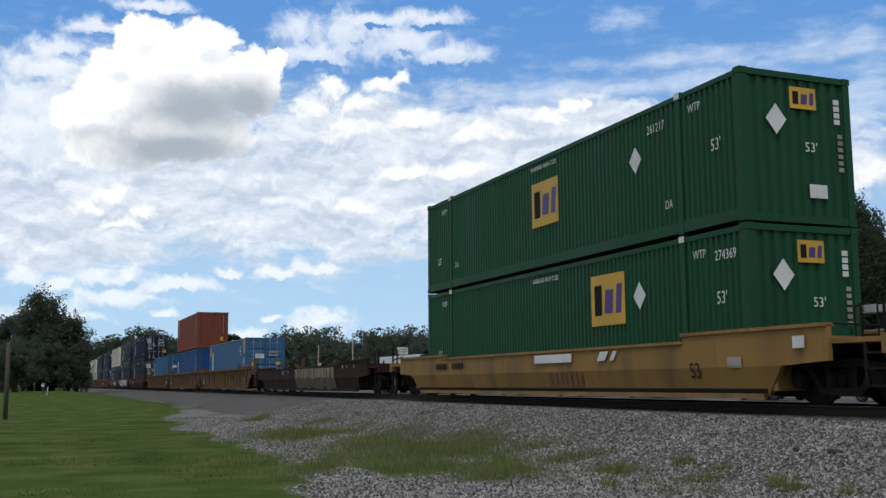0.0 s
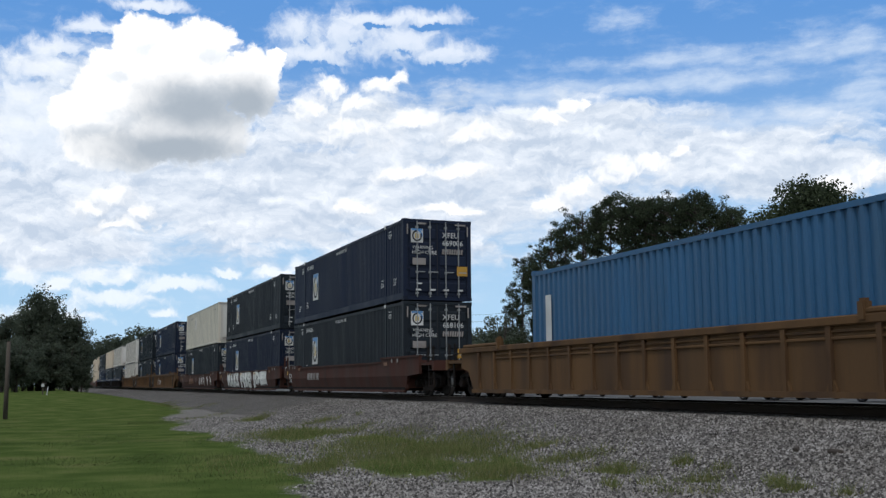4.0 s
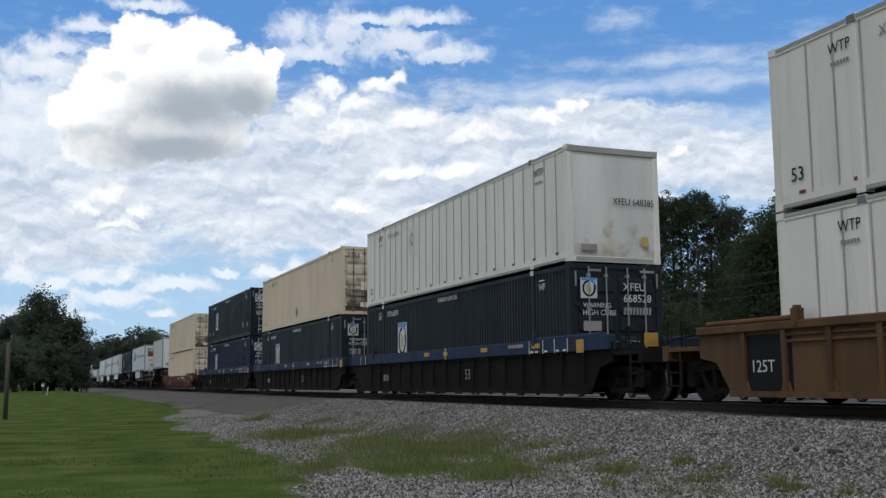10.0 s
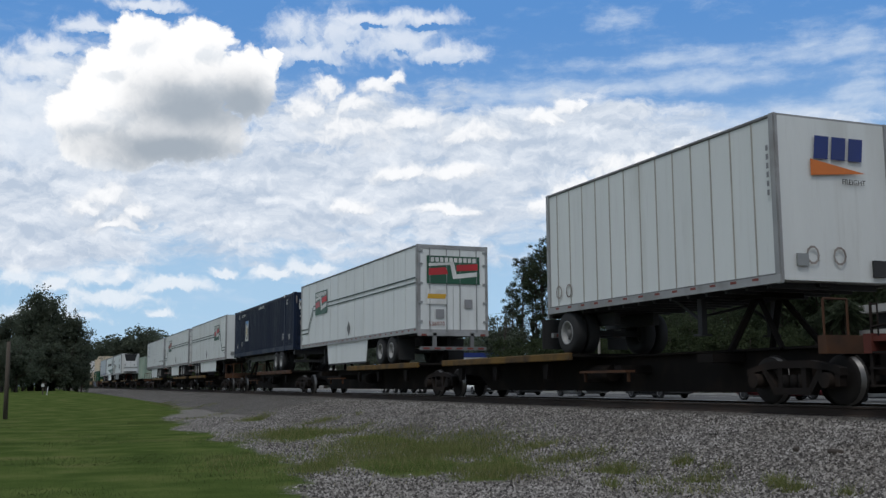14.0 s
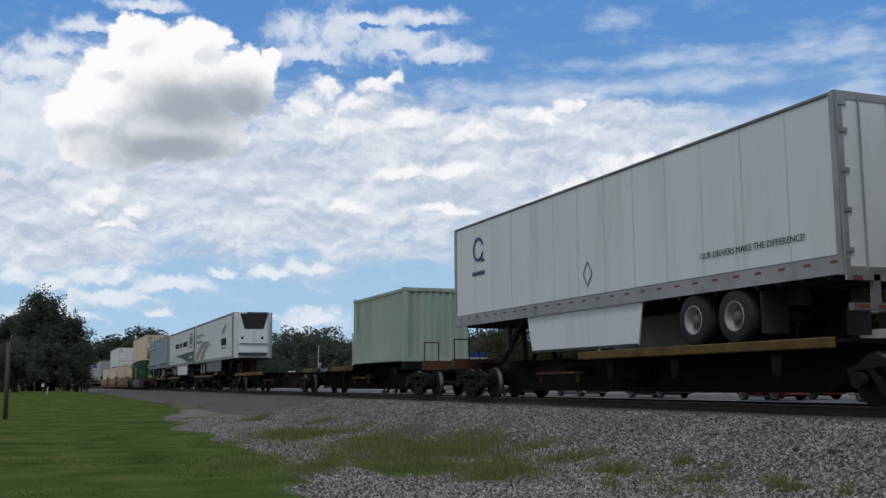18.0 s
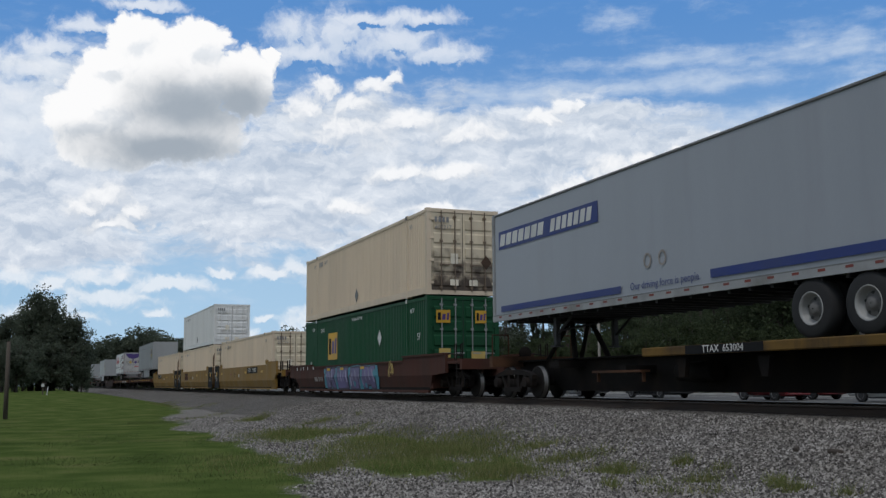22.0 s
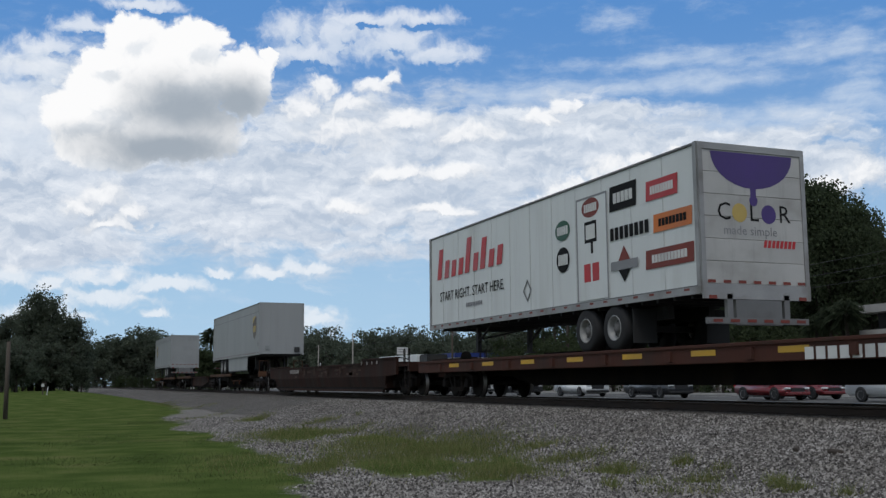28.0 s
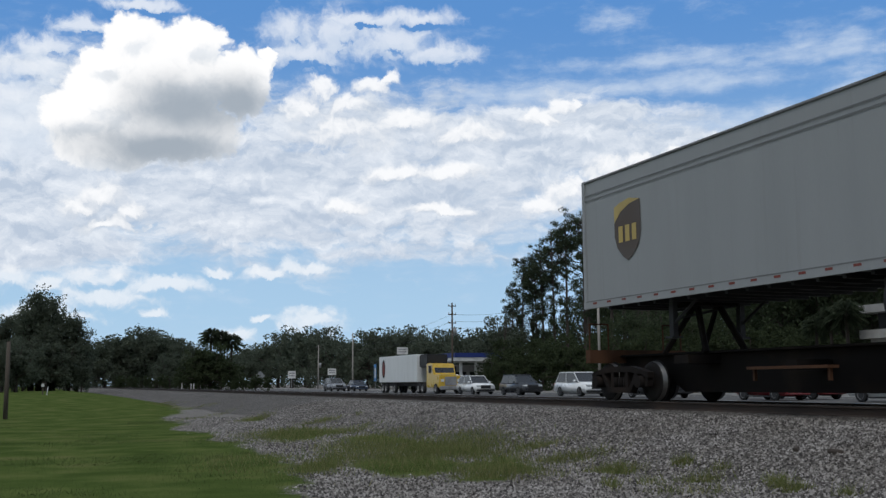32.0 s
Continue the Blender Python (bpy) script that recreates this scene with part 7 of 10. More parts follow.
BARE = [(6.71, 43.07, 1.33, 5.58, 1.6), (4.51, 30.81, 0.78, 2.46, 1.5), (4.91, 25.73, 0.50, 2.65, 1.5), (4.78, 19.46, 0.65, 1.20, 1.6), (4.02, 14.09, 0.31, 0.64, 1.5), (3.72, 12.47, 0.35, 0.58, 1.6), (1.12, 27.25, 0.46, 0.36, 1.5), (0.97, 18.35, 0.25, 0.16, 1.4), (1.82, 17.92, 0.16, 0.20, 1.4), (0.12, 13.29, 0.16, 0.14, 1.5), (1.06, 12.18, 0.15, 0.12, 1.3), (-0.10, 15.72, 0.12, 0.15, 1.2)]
LAWN_EDGE = [(9.8, 2.24), (11.1, 2.85), (12.4, 3.26), (14.8, 3.78), (18.7, 4.27), (21.3, 4.34), (26.0, 4.50), (35.1, 4.91), (52.3, 7.09), (65.9, 8.23), (95.5, 8.94), (297.7, 9.95)]
_ey, _ex = [p[0] for p in LAWN_EDGE], [p[1] for p in LAWN_EDGE]


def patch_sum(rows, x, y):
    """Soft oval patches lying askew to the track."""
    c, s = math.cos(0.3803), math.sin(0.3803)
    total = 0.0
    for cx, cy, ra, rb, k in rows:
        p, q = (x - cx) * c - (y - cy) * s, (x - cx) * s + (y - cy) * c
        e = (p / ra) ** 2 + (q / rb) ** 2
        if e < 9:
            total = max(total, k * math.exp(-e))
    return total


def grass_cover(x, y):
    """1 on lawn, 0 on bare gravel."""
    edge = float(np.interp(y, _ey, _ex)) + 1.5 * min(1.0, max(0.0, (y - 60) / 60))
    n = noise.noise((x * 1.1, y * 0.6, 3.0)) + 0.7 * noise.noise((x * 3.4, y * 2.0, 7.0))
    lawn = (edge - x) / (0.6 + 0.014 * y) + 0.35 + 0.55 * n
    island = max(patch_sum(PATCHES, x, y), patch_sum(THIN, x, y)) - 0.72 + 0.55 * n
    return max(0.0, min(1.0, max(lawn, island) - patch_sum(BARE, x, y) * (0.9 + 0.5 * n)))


def grid_mesh(name, xs, ys, zfun, cover=None):
    me = bpy.data.meshes.new(name)
    verts = [(x, y, zfun(x, y)) for y in ys for x in xs]
    n = len(xs)
    faces = [(j * n + i, j * n + i + 1, (j + 1) * n + i + 1, (j + 1) * n + i) for j in range(len(ys) - 1) for i in range(n - 1)]
    me.from_pydata(verts, [], faces)
    for p in me.polygons:
        p.use_smooth = True
    if cover:
        at = me.attributes.new("cover", "FLOAT", "POINT")
        at.data.foreach_set("value", [cover(x, y) for x, y, _ in verts])
    return me


def stretch(points):
    out = []
    for a, b, step in points:
        n = max(1, round((b - a) / step))
        out += [a + (b - a) * i / n for i in range(n)]
    return out + [points[-1][1]]


def ground_material():
    mat = bpy.data.materials.new("lawn_and_gravel")
    mat.use_nodes = True
    nt = mat.node_tree
    b = nt.nodes["Principled BSDF"]
    b.inputs["Roughness"].default_value = 0.95
    b.inputs["Specular IOR Level"].default_value = 0.0
    tc = nt.nodes.new("ShaderNodeTexCoord")

    def tex(kind, scale, detail=5):
        n = nt.nodes.new(kind)
        n.inputs["Scale"].default_value = scale
        if "Detail" in n.inputs:
            n.inputs["Detail"].default_value = detail
        nt.links.new(tc.outputs["Object"], n.inputs["Vector"])
        return n

    def ramp(sock, *stops):
        r = nt.nodes.new("ShaderNodeValToRGB")
        while len(r.color_ramp.elements) < len(stops):
            r.color_ramp.elements.new(0.5)
        for e, (p, c) in zip(r.color_ramp.elements, stops):
            e.position, e.color = p, (*c, 1)
        nt.links.new(sock, r.inputs["Fac"])
        return r.outputs["Color"]

    patches = tex("ShaderNodeTexNoise", 0.8, 9)
    blades = tex("ShaderNodeTexNoise", 26.0, 4)
    lawn = ramp(patches.outputs["Fac"], (0.28, (0.040, 0.062, 0.017)), (0.45, (0.064, 0.094, 0.026)), (0.58, (0.092, 0.118, 0.036)), (0.74, (0.130, 0.130, 0.054)))
    shade = ramp(blades.outputs["Fac"], (0.3, (0.9, 0.9, 0.88)), (0.7, (1.06, 1.06, 1.04)))
    mixg = nt.nodes.new("ShaderNodeMix")
    mixg.data_type, mixg.blend_type = "RGBA", "MULTIPLY"
    mixg.inputs["Factor"].default_value = 1.0
    nt.links.new(lawn, mixg.inputs["A"])
    nt.links.new(shade, mixg.inputs["B"])
    stones = tex("ShaderNodeTexVoronoi", 30.0)
    gravel = ramp(stones.outputs["Color"], (0.15, (0.078, 0.071, 0.062)), (0.5, (0.136, 0.126, 0.113)), (0.9, (0.255, 0.24, 0.22)))
    at = nt.nodes.new("ShaderNodeAttribute")
    at.attribute_name = "cover"
    edge = tex("ShaderNodeTexNoise", 7.0, 9)
    add = nt.nodes.new("ShaderNodeMath")
    add.operation = "MULTIPLY_ADD"
    add.inputs[1].default_value, add.inputs[2].default_value = 0.9, -0.45
    nt.links.new(edge.outputs["Fac"], add.inputs[0])
    add2 = nt.nodes.new("ShaderNodeMath")
    nt.links.new(add.outputs[0], add2.inputs[0])
    nt.links.new(at.outputs["Fac"], add2.inputs[1])
    step = nt.nodes.new("ShaderNodeMapRange")
    step.inputs["From Min"].default_value, step.inputs["From Max"].default_value = 0.2, 0.72
    nt.links.new(add2.outputs[0], step.inputs["Value"])
    mix = nt.nodes.new("ShaderNodeMix")
    mix.data_type = "RGBA"
    nt.links.new(step.outputs["Result"], mix.inputs["Factor"])
    nt.links.new(gravel, mix.inputs["A"])
    nt.links.new(mixg.outputs["Result"], mix.inputs["B"])
    nt.links.new(mix.outputs["Result"], b.inputs["Base Color"])
    bp = nt.nodes.new("ShaderNodeBump")
    bp.inputs["Distance"].default_value, bp.inputs["Strength"].default_value = 0.04, 0.8
    bare = nt.nodes.new("ShaderNodeMath")
    bare.operation = "SUBTRACT"
    bare.inputs[0].default_value = 1.0
    nt.links.new(step.outputs["Result"], bare.inputs[1])
    relief = nt.nodes.new("ShaderNodeMath")
    relief.operation = "MULTIPLY"
    nt.links.new(bare.outputs[0], relief.inputs[0])
    nt.links.new(stones.outputs["Distance"], relief.inputs[1])
    nt.links.new(relief.outputs[0], bp.inputs["Height"])
    nt.links.new(bp.outputs["Normal"], b.inputs["Normal"])
    return mat


def ballast_material(name, lo, mid, hi, island=False):
    mat = bpy.data.materials.new(name)
    mat.use_nodes = True
    nt = mat.node_tree
    b = nt.nodes["Principled BSDF"]
    b.inputs["Roughness"].default_value, b.inputs["Specular IOR Level"].default_value = 0.92, 0.25
    tc = nt.nodes.new("ShaderNodeTexCoord")
    r = nt.nodes.new("ShaderNodeValToRGB")
    r.color_ramp.elements.new(0.5)
    for e, (p, c) in zip(r.color_ramp.elements, ((0.12, lo), (0.5, mid), (0.92, hi))):
        e.position, e.color = p, (*c, 1)
    n = nt.nodes.new("ShaderNodeTexNoise")
    n.inputs["Scale"].default_value, n.inputs["Detail"].default_value = 0.7, 5
    nt.links.new(tc.outputs["Object"], n.inputs["Vector"])
    mix = nt.nodes.new("ShaderNodeMix")
    mix.data_type, mix.blend_type = "RGBA", "MULTIPLY"
    tint = nt.nodes.new("ShaderNodeValToRGB")
    tint.color_ramp.elements[0].position, tint.color_ramp.elements[0].color = 0.3, (0.78, 0.76, 0.74, 1)
    tint.color_ramp.elements[1].position, tint.color_ramp.elements[1].color = 0.7, (1.1, 1.1, 1.12, 1)
    nt.links.new(n.outputs["Fac"], tint.inputs["Fac"])
    mix.inputs["Factor"].default_value = 1.0
    if island:
        g = nt.nodes.new("ShaderNodeNewGeometry")
        nt.links.new(g.outputs["Random Per Island"], r.inputs["Fac"])
    else:
        v = nt.nodes.new("ShaderNodeTexVoronoi")
        v.inputs["Scale"].default_value = 25.0
        nt.links.new(tc.outputs["Object"], v.inputs["Vector"])
        sep = nt.nodes.new("ShaderNodeSeparateColor")
        nt.links.new(v.outputs["Color"], sep.inputs["Color"])
        nt.links.new(sep.outputs["Red"], r.inputs["Fac"])
        bp = nt.nodes.new("ShaderNodeBump")
        bp.inputs["Distance"].default_value, bp.inputs["Strength"].default_value = 0.05, 1.0
        bp.invert = True
        nt.links.new(v.outputs["Distance"], bp.inputs["Height"])
        nt.links.new(bp.outputs["Normal"], b.inputs["Normal"])
    nt.links.new(r.outputs["Color"], mix.inputs["A"])
    nt.links.new(tint.outputs["Color"], mix.inputs["B"])
    nt.links.new(mix.outputs["Result"], b.inputs["Base Color"])
    return mat


def leaf_material(name, lo, mid, hi):
    m = ballast_material(name, lo, mid, hi, True)
    nt = m.node_tree
    b = nt.nodes["Principled BSDF"]
    b.inputs["Roughness"].default_value = 0.75
    tr = nt.nodes.new("ShaderNodeBsdfTranslucent")
    nt.links.new(b.inputs["Base Color"].links[0].from_socket, tr.inputs["Color"])
    mx = nt.nodes.new("ShaderNodeMixShader")
    mx.inputs["Fac"].default_value = 0.5
    nt.links.new(b.outputs[0], mx.inputs[1])
    nt.links.new(tr.outputs[0], mx.inputs[2])
    nt.links.new(mx.outputs[0], nt.nodes["Material Output"].inputs["Surface"])
    return m


M_GROUND = ground_material()
M_BALLAST = ballast_material("ballast_stone", (0.044, 0.039, 0.033), (0.116, 0.106, 0.094), (0.235, 0.218, 0.198))
M_STONES = ballast_material("loose_ballast_stone", (0.034, 0.030, 0.027), (0.132, 0.122, 0.110), (0.36, 0.34, 0.315), True)
M_TIE = material("creosoted_timber", (0.045, 0.034, 0.026), 0.9, dirt=(0.09, 0.075, 0.06), dirt_amount=0.4, bump=0.01)
M_RAILSIDE = material("rusty_rail_side", (0.030, 0.020, 0.015), 0.9, dirt=(0.05, 0.03, 0.02), dirt_amount=0.4)
M_RAILTOP = material("polished_rail_head", (0.20, 0.19, 0.185), 0.42, metal=0.9)
M_ASPHALT = material("sun_bleached_asphalt", (0.088, 0.086, 0.081), 0.9, spread=0.12, grain=1.2, fine=30, dirt=(0.08, 0.078, 0.075), dirt_amount=0.3, dirt_scale=0.25)
M_PAINTLINE = material("road_paint", (0.55, 0.55, 0.53), 0.7)
M_CONCRETE = material("pale_concrete", (0.36, 0.35, 0.33), 0.85, dirt=(0.24, 0.23, 0.21), dirt_amount=0.3)

xs = stretch([(-2500, -60, 400), (-60, -8, 6), (-8, -1, 0.35), (-1, 10, 0.16), (10, 30, 2.5), (30, 120, 12), (120, 3200, 400)])
ys = stretch([(-1500, -20, 300), (-20, 6, 4), (6, 30, 0.2), (30, 60, 0.5), (60, 200, 4), (200, 4000, 400)])
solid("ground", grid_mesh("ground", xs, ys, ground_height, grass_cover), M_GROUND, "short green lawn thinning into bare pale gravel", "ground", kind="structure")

# ballast bank: one broad shoulder towards the lawn, a steeper one behind
PROFILE = [(7.5, -0.02), (8.6, 0.17), (9.8, 0.40), (10.9, 0.57), (11.5, 0.63), (12.0, 0.66), (13.165, 0.67), (14.4, 0.66), (14.9, 0.62), (15.6, 0.42), (16.6, 0.12)]


def bank(x, y):
    for (xa, za), (xb, zb) in zip(PROFILE, PROFILE[1:]):
        if xa <= x <= xb:
            return za + (zb - za) * (x - xa) / (xb - xa)
    return 0.0


def bank_rough(x, y):
    z = bank(x, y)
    return z + (0.035 * noise.noise((x * 1.3, y * 1.3, 2.0)) if 7.6 < x < 11.4 or 15 < x < 16.5 else 0) - (0.06 if x < 7.6 or x > 16.5 else 0)


bx = stretch([(7.5, 11.5, 0.25), (11.5, 14.9, 0.55), (14.9, 16.6, 0.4)])
by = stretch([(-900, 0, 60), (0, 60, 0.5), (60, 240, 6), (240, 1100, 60)])
solid("ballast_bed", grid_mesh("ballast_bed", bx, by, bank_rough), M_BALLAST, "broad grey crushed-stone ballast bank under the track", "ballast", kind="structure")

# loose stones in front
rng = np.random.default_rng(11)
count = 190000
sy = 6.5 + 34.0 * rng.random(count) ** 1.8
sxx = 2.6 + 8.95 * rng.random(count)
chance = rng.random(count)
keep = np.array([grass_cover(x, y) < 0.1 + 0.6 * k * k for x, y, k in zip(sxx, sy, chance)])
sxx, sy = sxx[keep], sy[keep]
sz = np.array([bank_rough(x, y) if x > 7.6 else ground_height(x, y) for x, y in zip(sxx, sy)])
n = len(sxx)
# each stone: an uneven five-sided foot and an off-centre peak
size = 0.010 + 0.019 * rng.random((n, 1)) ** 1.6
turn = rng.random((n, 1)) * math.tau + np.arange(5)[None] * math.tau / 5 + 0.5 * rng.random((n, 5))
reach = size * (0.65 + 0.7 * rng.random((n, 5)))
foot_x, foot_y = reach * np.cos(turn), reach * np.sin(turn)
foot_z = -0.006 + 0.008 * rng.random((n, 5))
peak = np.concatenate([size * rng.uniform(-0.6, 0.6, (n, 2)), size * rng.uniform(0.5, 1.3, (n, 1))], 1)
ring = np.stack([foot_x, foot_y, foot_z], 2)
pts = (np.concatenate([ring, peak[:, None]], 1) + np.stack([sxx, sy, sz], 1)[:, None]).reshape(-1, 3)
faces = (np.array([[i, (i + 1) % 5, 5] for i in range(5)])[None] + 6 * np.arange(n)[:, None, None]).reshape(-1, 3)
solid("ballast_stones", bulk_mesh("ballast_stones", pts, faces, M_STONES), M_STONES, "loose grey crushed stones on the ballast shoulder", "gravel", kind="stuff")

# grass blades
M_BLADE = leaf_material("grass_blade", (0.076, 0.110, 0.034), (0.094, 0.130, 0.041), (0.134, 0.152, 0.056))
count = 260000
gy = 8.5 + 62.0 * rng.random(count) ** 1.6
gx = -9.0 + 19.5 * rng.random(count)
cov = np.array([grass_cover(x, y) for x, y in zip(gx, gy)])
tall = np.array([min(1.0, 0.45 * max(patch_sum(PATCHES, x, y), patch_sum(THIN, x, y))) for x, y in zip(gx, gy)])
keep = cov > 0.05 + 0.6 * rng.random(count)
gx, gy, tall = gx[keep], gy[keep], tall[keep]
tall = np.maximum(tall, np.where(gx > 6.8, 0.55, 0))
shoulder_tufts = [(8.32, 11.97, 0.13, 0.22, 150), (7.95, 9.62, 0.10, 0.21, 170), (6.54, 10.95, 0.08, 0.41, 90), (7.86, 9.22, 0.15, 0.14, 130), (7.73, 10.78, 0.30, 0.18, 130), (7.65, 12.62, 0.30, 0.37, 330), (7.92, 14.43, 0.55, 0.45, 420), (8.26, 16.38, 0.51, 0.35, 250), (7.05, 10.86, 0.17, 0.28, 60), (8.32, 11.16, 0.14, 0.16, 60), (8.00, 8.58, 0.12, 0.13, 60), (7.00, 9.88, 0.47, 0.36, 120)]
verge_tufts = [(7.58, 37.30, 0.38, 2.30, 260), (7.58, 44.52, 0.30, 2.58, 80), (5.43, 38.48, 0.30, 2.56, 80), (8.30, 30.92, 0.57, 0.65, 200), (9.30, 30.34, 0.12, 0.40, 25), (5.96, 25.14, 1.01, 2.59, 1500), (7.65, 25.69, 0.60, 1.28, 300), (3.89, 14.78, 0.34, 0.90, 300), (4.71, 16.45, 0.29, 1.00, 200), (6.22, 17.99, 1.16, 3.20, 2600), (7.33, 17.41, 1.05, 2.35, 2200), (6.03, 13.10, 0.64, 0.89, 900), (6.17, 19.91, 0.70, 1.88, 700)]
for cx, cy, ra, rb, k in shoulder_tufts + verge_tufts:
    q = rng.normal(size=(int(k) * 3, 2)) * 0.62
    gx, gy = np.append(gx, cx + 0.93 * q[:, 0] * ra + 0.37 * q[:, 1] * rb), np.append(gy, cy - 0.37 * q[:, 0] * ra + 0.93 * q[:, 1] * rb)
    tall = np.append(tall, np.full(len(q), 0.8))
n = len(gx)
gz = np.array([max(ground_height(x, y), bank_rough(x, y) if x > 7.6 else 0) for x, y in zip(gx, gy)])
hgt = (0.011 + 0.016 * rng.random(n)) * (1 + 9.5 * tall * rng.random(n) ** 1.5) * np.clip(1.3 - gy / 80, 0.5, 1)
wid = 0.002 + 0.002 * rng.random(n) + 0.00016 * gy
a = rng.random(n) * math.tau
lean = hgt * 0.55
b_ = rng.random(n) * math.tau
base = np.stack([gx, gy, gz - 0.01], 1)
side = np.stack([np.cos(a) * wid, np.sin(a) * wid, np.zeros(n)], 1)
tip = base + np.stack([np.cos(b_) * lean, np.sin(b_) * lean, hgt], 1)
pts = np.stack([base - side, base + side, tip], 1).reshape(-1, 3)
pts = pts.reshape(-1, 3, 3)
M_TALL = leaf_material("tall_grass_blade", (0.132, 0.168, 0.050), (0.180, 0.205, 0.066), (0.265, 0.25, 0.11))
for nm, pick, mt, lb in (("lawn_grass", tall < 0.3, M_BLADE, "short uneven green grass blades on the lawn"), ("tall_grass", tall >= 0.3, M_TALL, "taller olive grass tufts growing through the gravel")):
    q = pts[pick].reshape(-1, 3)
    solid(nm, bulk_mesh(nm, q, np.arange(len(q)).reshape(-1, 3), mt), mt, lb, "grass", kind="stuff")

for k, at in enumerate(((9.42, 11.0), (9.48, 10.34))):
    bm = soft_box(-0.085, 0.085, -0.05, 0.05, -0.03, 0.035, 0.02, 1)
    for v in bm.verts:
        v.co += Vector((0.02 * math.sin(31 * v.co.y + k), 0.02 * math.sin(23 * v.co.x), 0.015 * math.sin(40 * v.co.x + k)))
    solid("timber_scrap", bm, M_TIE, "dark broken piece of timber lying on the ballast", "scrap wood", "timber scraps", at=Matrix.Translation((at[0], at[1], bank(at[0], at[1]) + 0.02)) @ Matrix.Rotation(0.4 + k, 4, "Z"))

# rails and ties
for name, x in (("rail", TRACK_X - 0.755), ("rail", TRACK_X + 0.755)):
    out = [(-0.07, -0.18), (0.07, -0.18), (0.07, -0.165), (0.012, -0.145), (0.012, -0.045), (0.036, -0.035), (0.036, -0.004), (-0.036, -0.004), (-0.036, -0.035), (-0.012, -0.045), (-0.012, -0.145), (-0.07, -0.165)]
    bm = bmesh.new()
    rings = [[bm.verts.new((x + px, y, RAIL + pz)) for px, pz in out] for y in (-850, 0, 100, 300, 1100)]
    for ra, rb in zip(rings, rings[1:]):
        for i in range(len(out)):
            j = (i + 1) % len(out)
            bm.faces.new((ra[i], rb[i], rb[j], ra[j]))
    bmesh.ops.recalc_face_normals(bm, faces=bm.faces[:])
    r_ = solid(name, bm, M_RAILSIDE, "rusty steel rail with a polished head", "rail", kind="structure")
    part("rail_head", boxes((x - 0.034, x + 0.034, -850, 1100, RAIL - 0.005, RAIL)), M_RAILTOP, r_)
ties = thing("ties", "dark creosoted timber ties bedded in ballast", "railway ties", kind="structure")
tie = mesh_of("tie", soft_box(-1.3, 1.3, -0.115, 0.115, -0.18, 0.0, 0.012, 1))
tie.materials.append(M_TIE)
for i in range(190):
    t_ = part("tie", tie, None, ties)
    t_.location = (TRACK_X + 0.03 * math.sin(i * 2.3), 4.0 + 0.52 * i, RAIL - 0.18)
far_ties = bmesh.new()
for i in range(190, 560):
    box(far_ties, TRACK_X - 1.3, TRACK_X + 1.3, 4.0 + 0.52 * i, 4.23 + 0.52 * i, RAIL - 0.36, RAIL - 0.18)
tagged(part("distant_ties", far_ties, M_TIE, ties), kind="stuff")
clips = bmesh.new()
for i in range(190):
    for x in (TRACK_X - 0.755, TRACK_X + 0.755):
        box(clips, x - 0.16, x + 0.16, 3.93 + 0.52 * i, 4.07 + 0.52 * i, RAIL - 0.18, RAIL - 0.16)
tagged(part("tie_plates", clips, M_RAILSIDE, ties), kind="stuff")

# road with lanes, kerb and verge
ROAD_Z = 0.21
road = solid("road", boxes((30.5, 47.0, -400, 620, 0.05, ROAD_Z)), M_ASPHALT, "wide pale asphalt highway beside the track", "road", kind="structure")
for x in (30.9, 43.0):
    part("edge_line", boxes((x, x + 0.12, -200, 500, ROAD_Z, ROAD_Z + 0.004)), M_PAINTLINE, road)
dash = mesh_of("lane_dash", boxes((-0.06, 0.06, -1.5, 1.5, 0, 0.004)))
for x in (34.9, 39.0):
    for i in range(22):
        part("lane_dash", dash, M_PAINTLINE, road).location = (x, 10 + 12.2 * i, ROAD_Z)
solid("kerb", boxes((47.0, 47.3, -200, 500, 0.05, ROAD_Z + 0.14)), M_CONCRETE, "pale concrete kerb along the highway", "kerb", kind="structure")
solid("pavement", boxes((47.3, 49.6, -200, 500, 0.05, ROAD_Z + 0.12)), M_CONCRETE, "pale concrete pavement behind the kerb", "pavement", kind="structure")

# ---- trees ----
M_BARK = material("grey_brown_bark", (0.060, 0.047, 0.038), 0.9, spread=0.3, bump=0.02)


M_PINE = leaf_material("pine_needles", (0.040, 0.055, 0.032), (0.054, 0.072, 0.039), (0.068, 0.088, 0.048))
M_OAK = leaf_material("oak_leaves", (0.046, 0.062, 0.034), (0.060, 0.081, 0.041), (0.075, 0.098, 0.050))
# Paler, greyer leaves: the haze of distance is put into their colour.
M_HAZELEAF = leaf_material("haze_paled_green_leaves", (0.084, 0.102, 0.074), (0.100, 0.122, 0.086), (0.118, 0.140, 0.098))
M_PALM = leaf_material("palm_fronds", (0.030, 0.044, 0.024), (0.042, 0.057, 0.031), (0.06, 0.075, 0.042))
M_BUSH = leaf_material("shrub_leaves", (0.040, 0.056, 0.026), (0.052, 0.070, 0.031), (0.066, 0.086, 0.038))


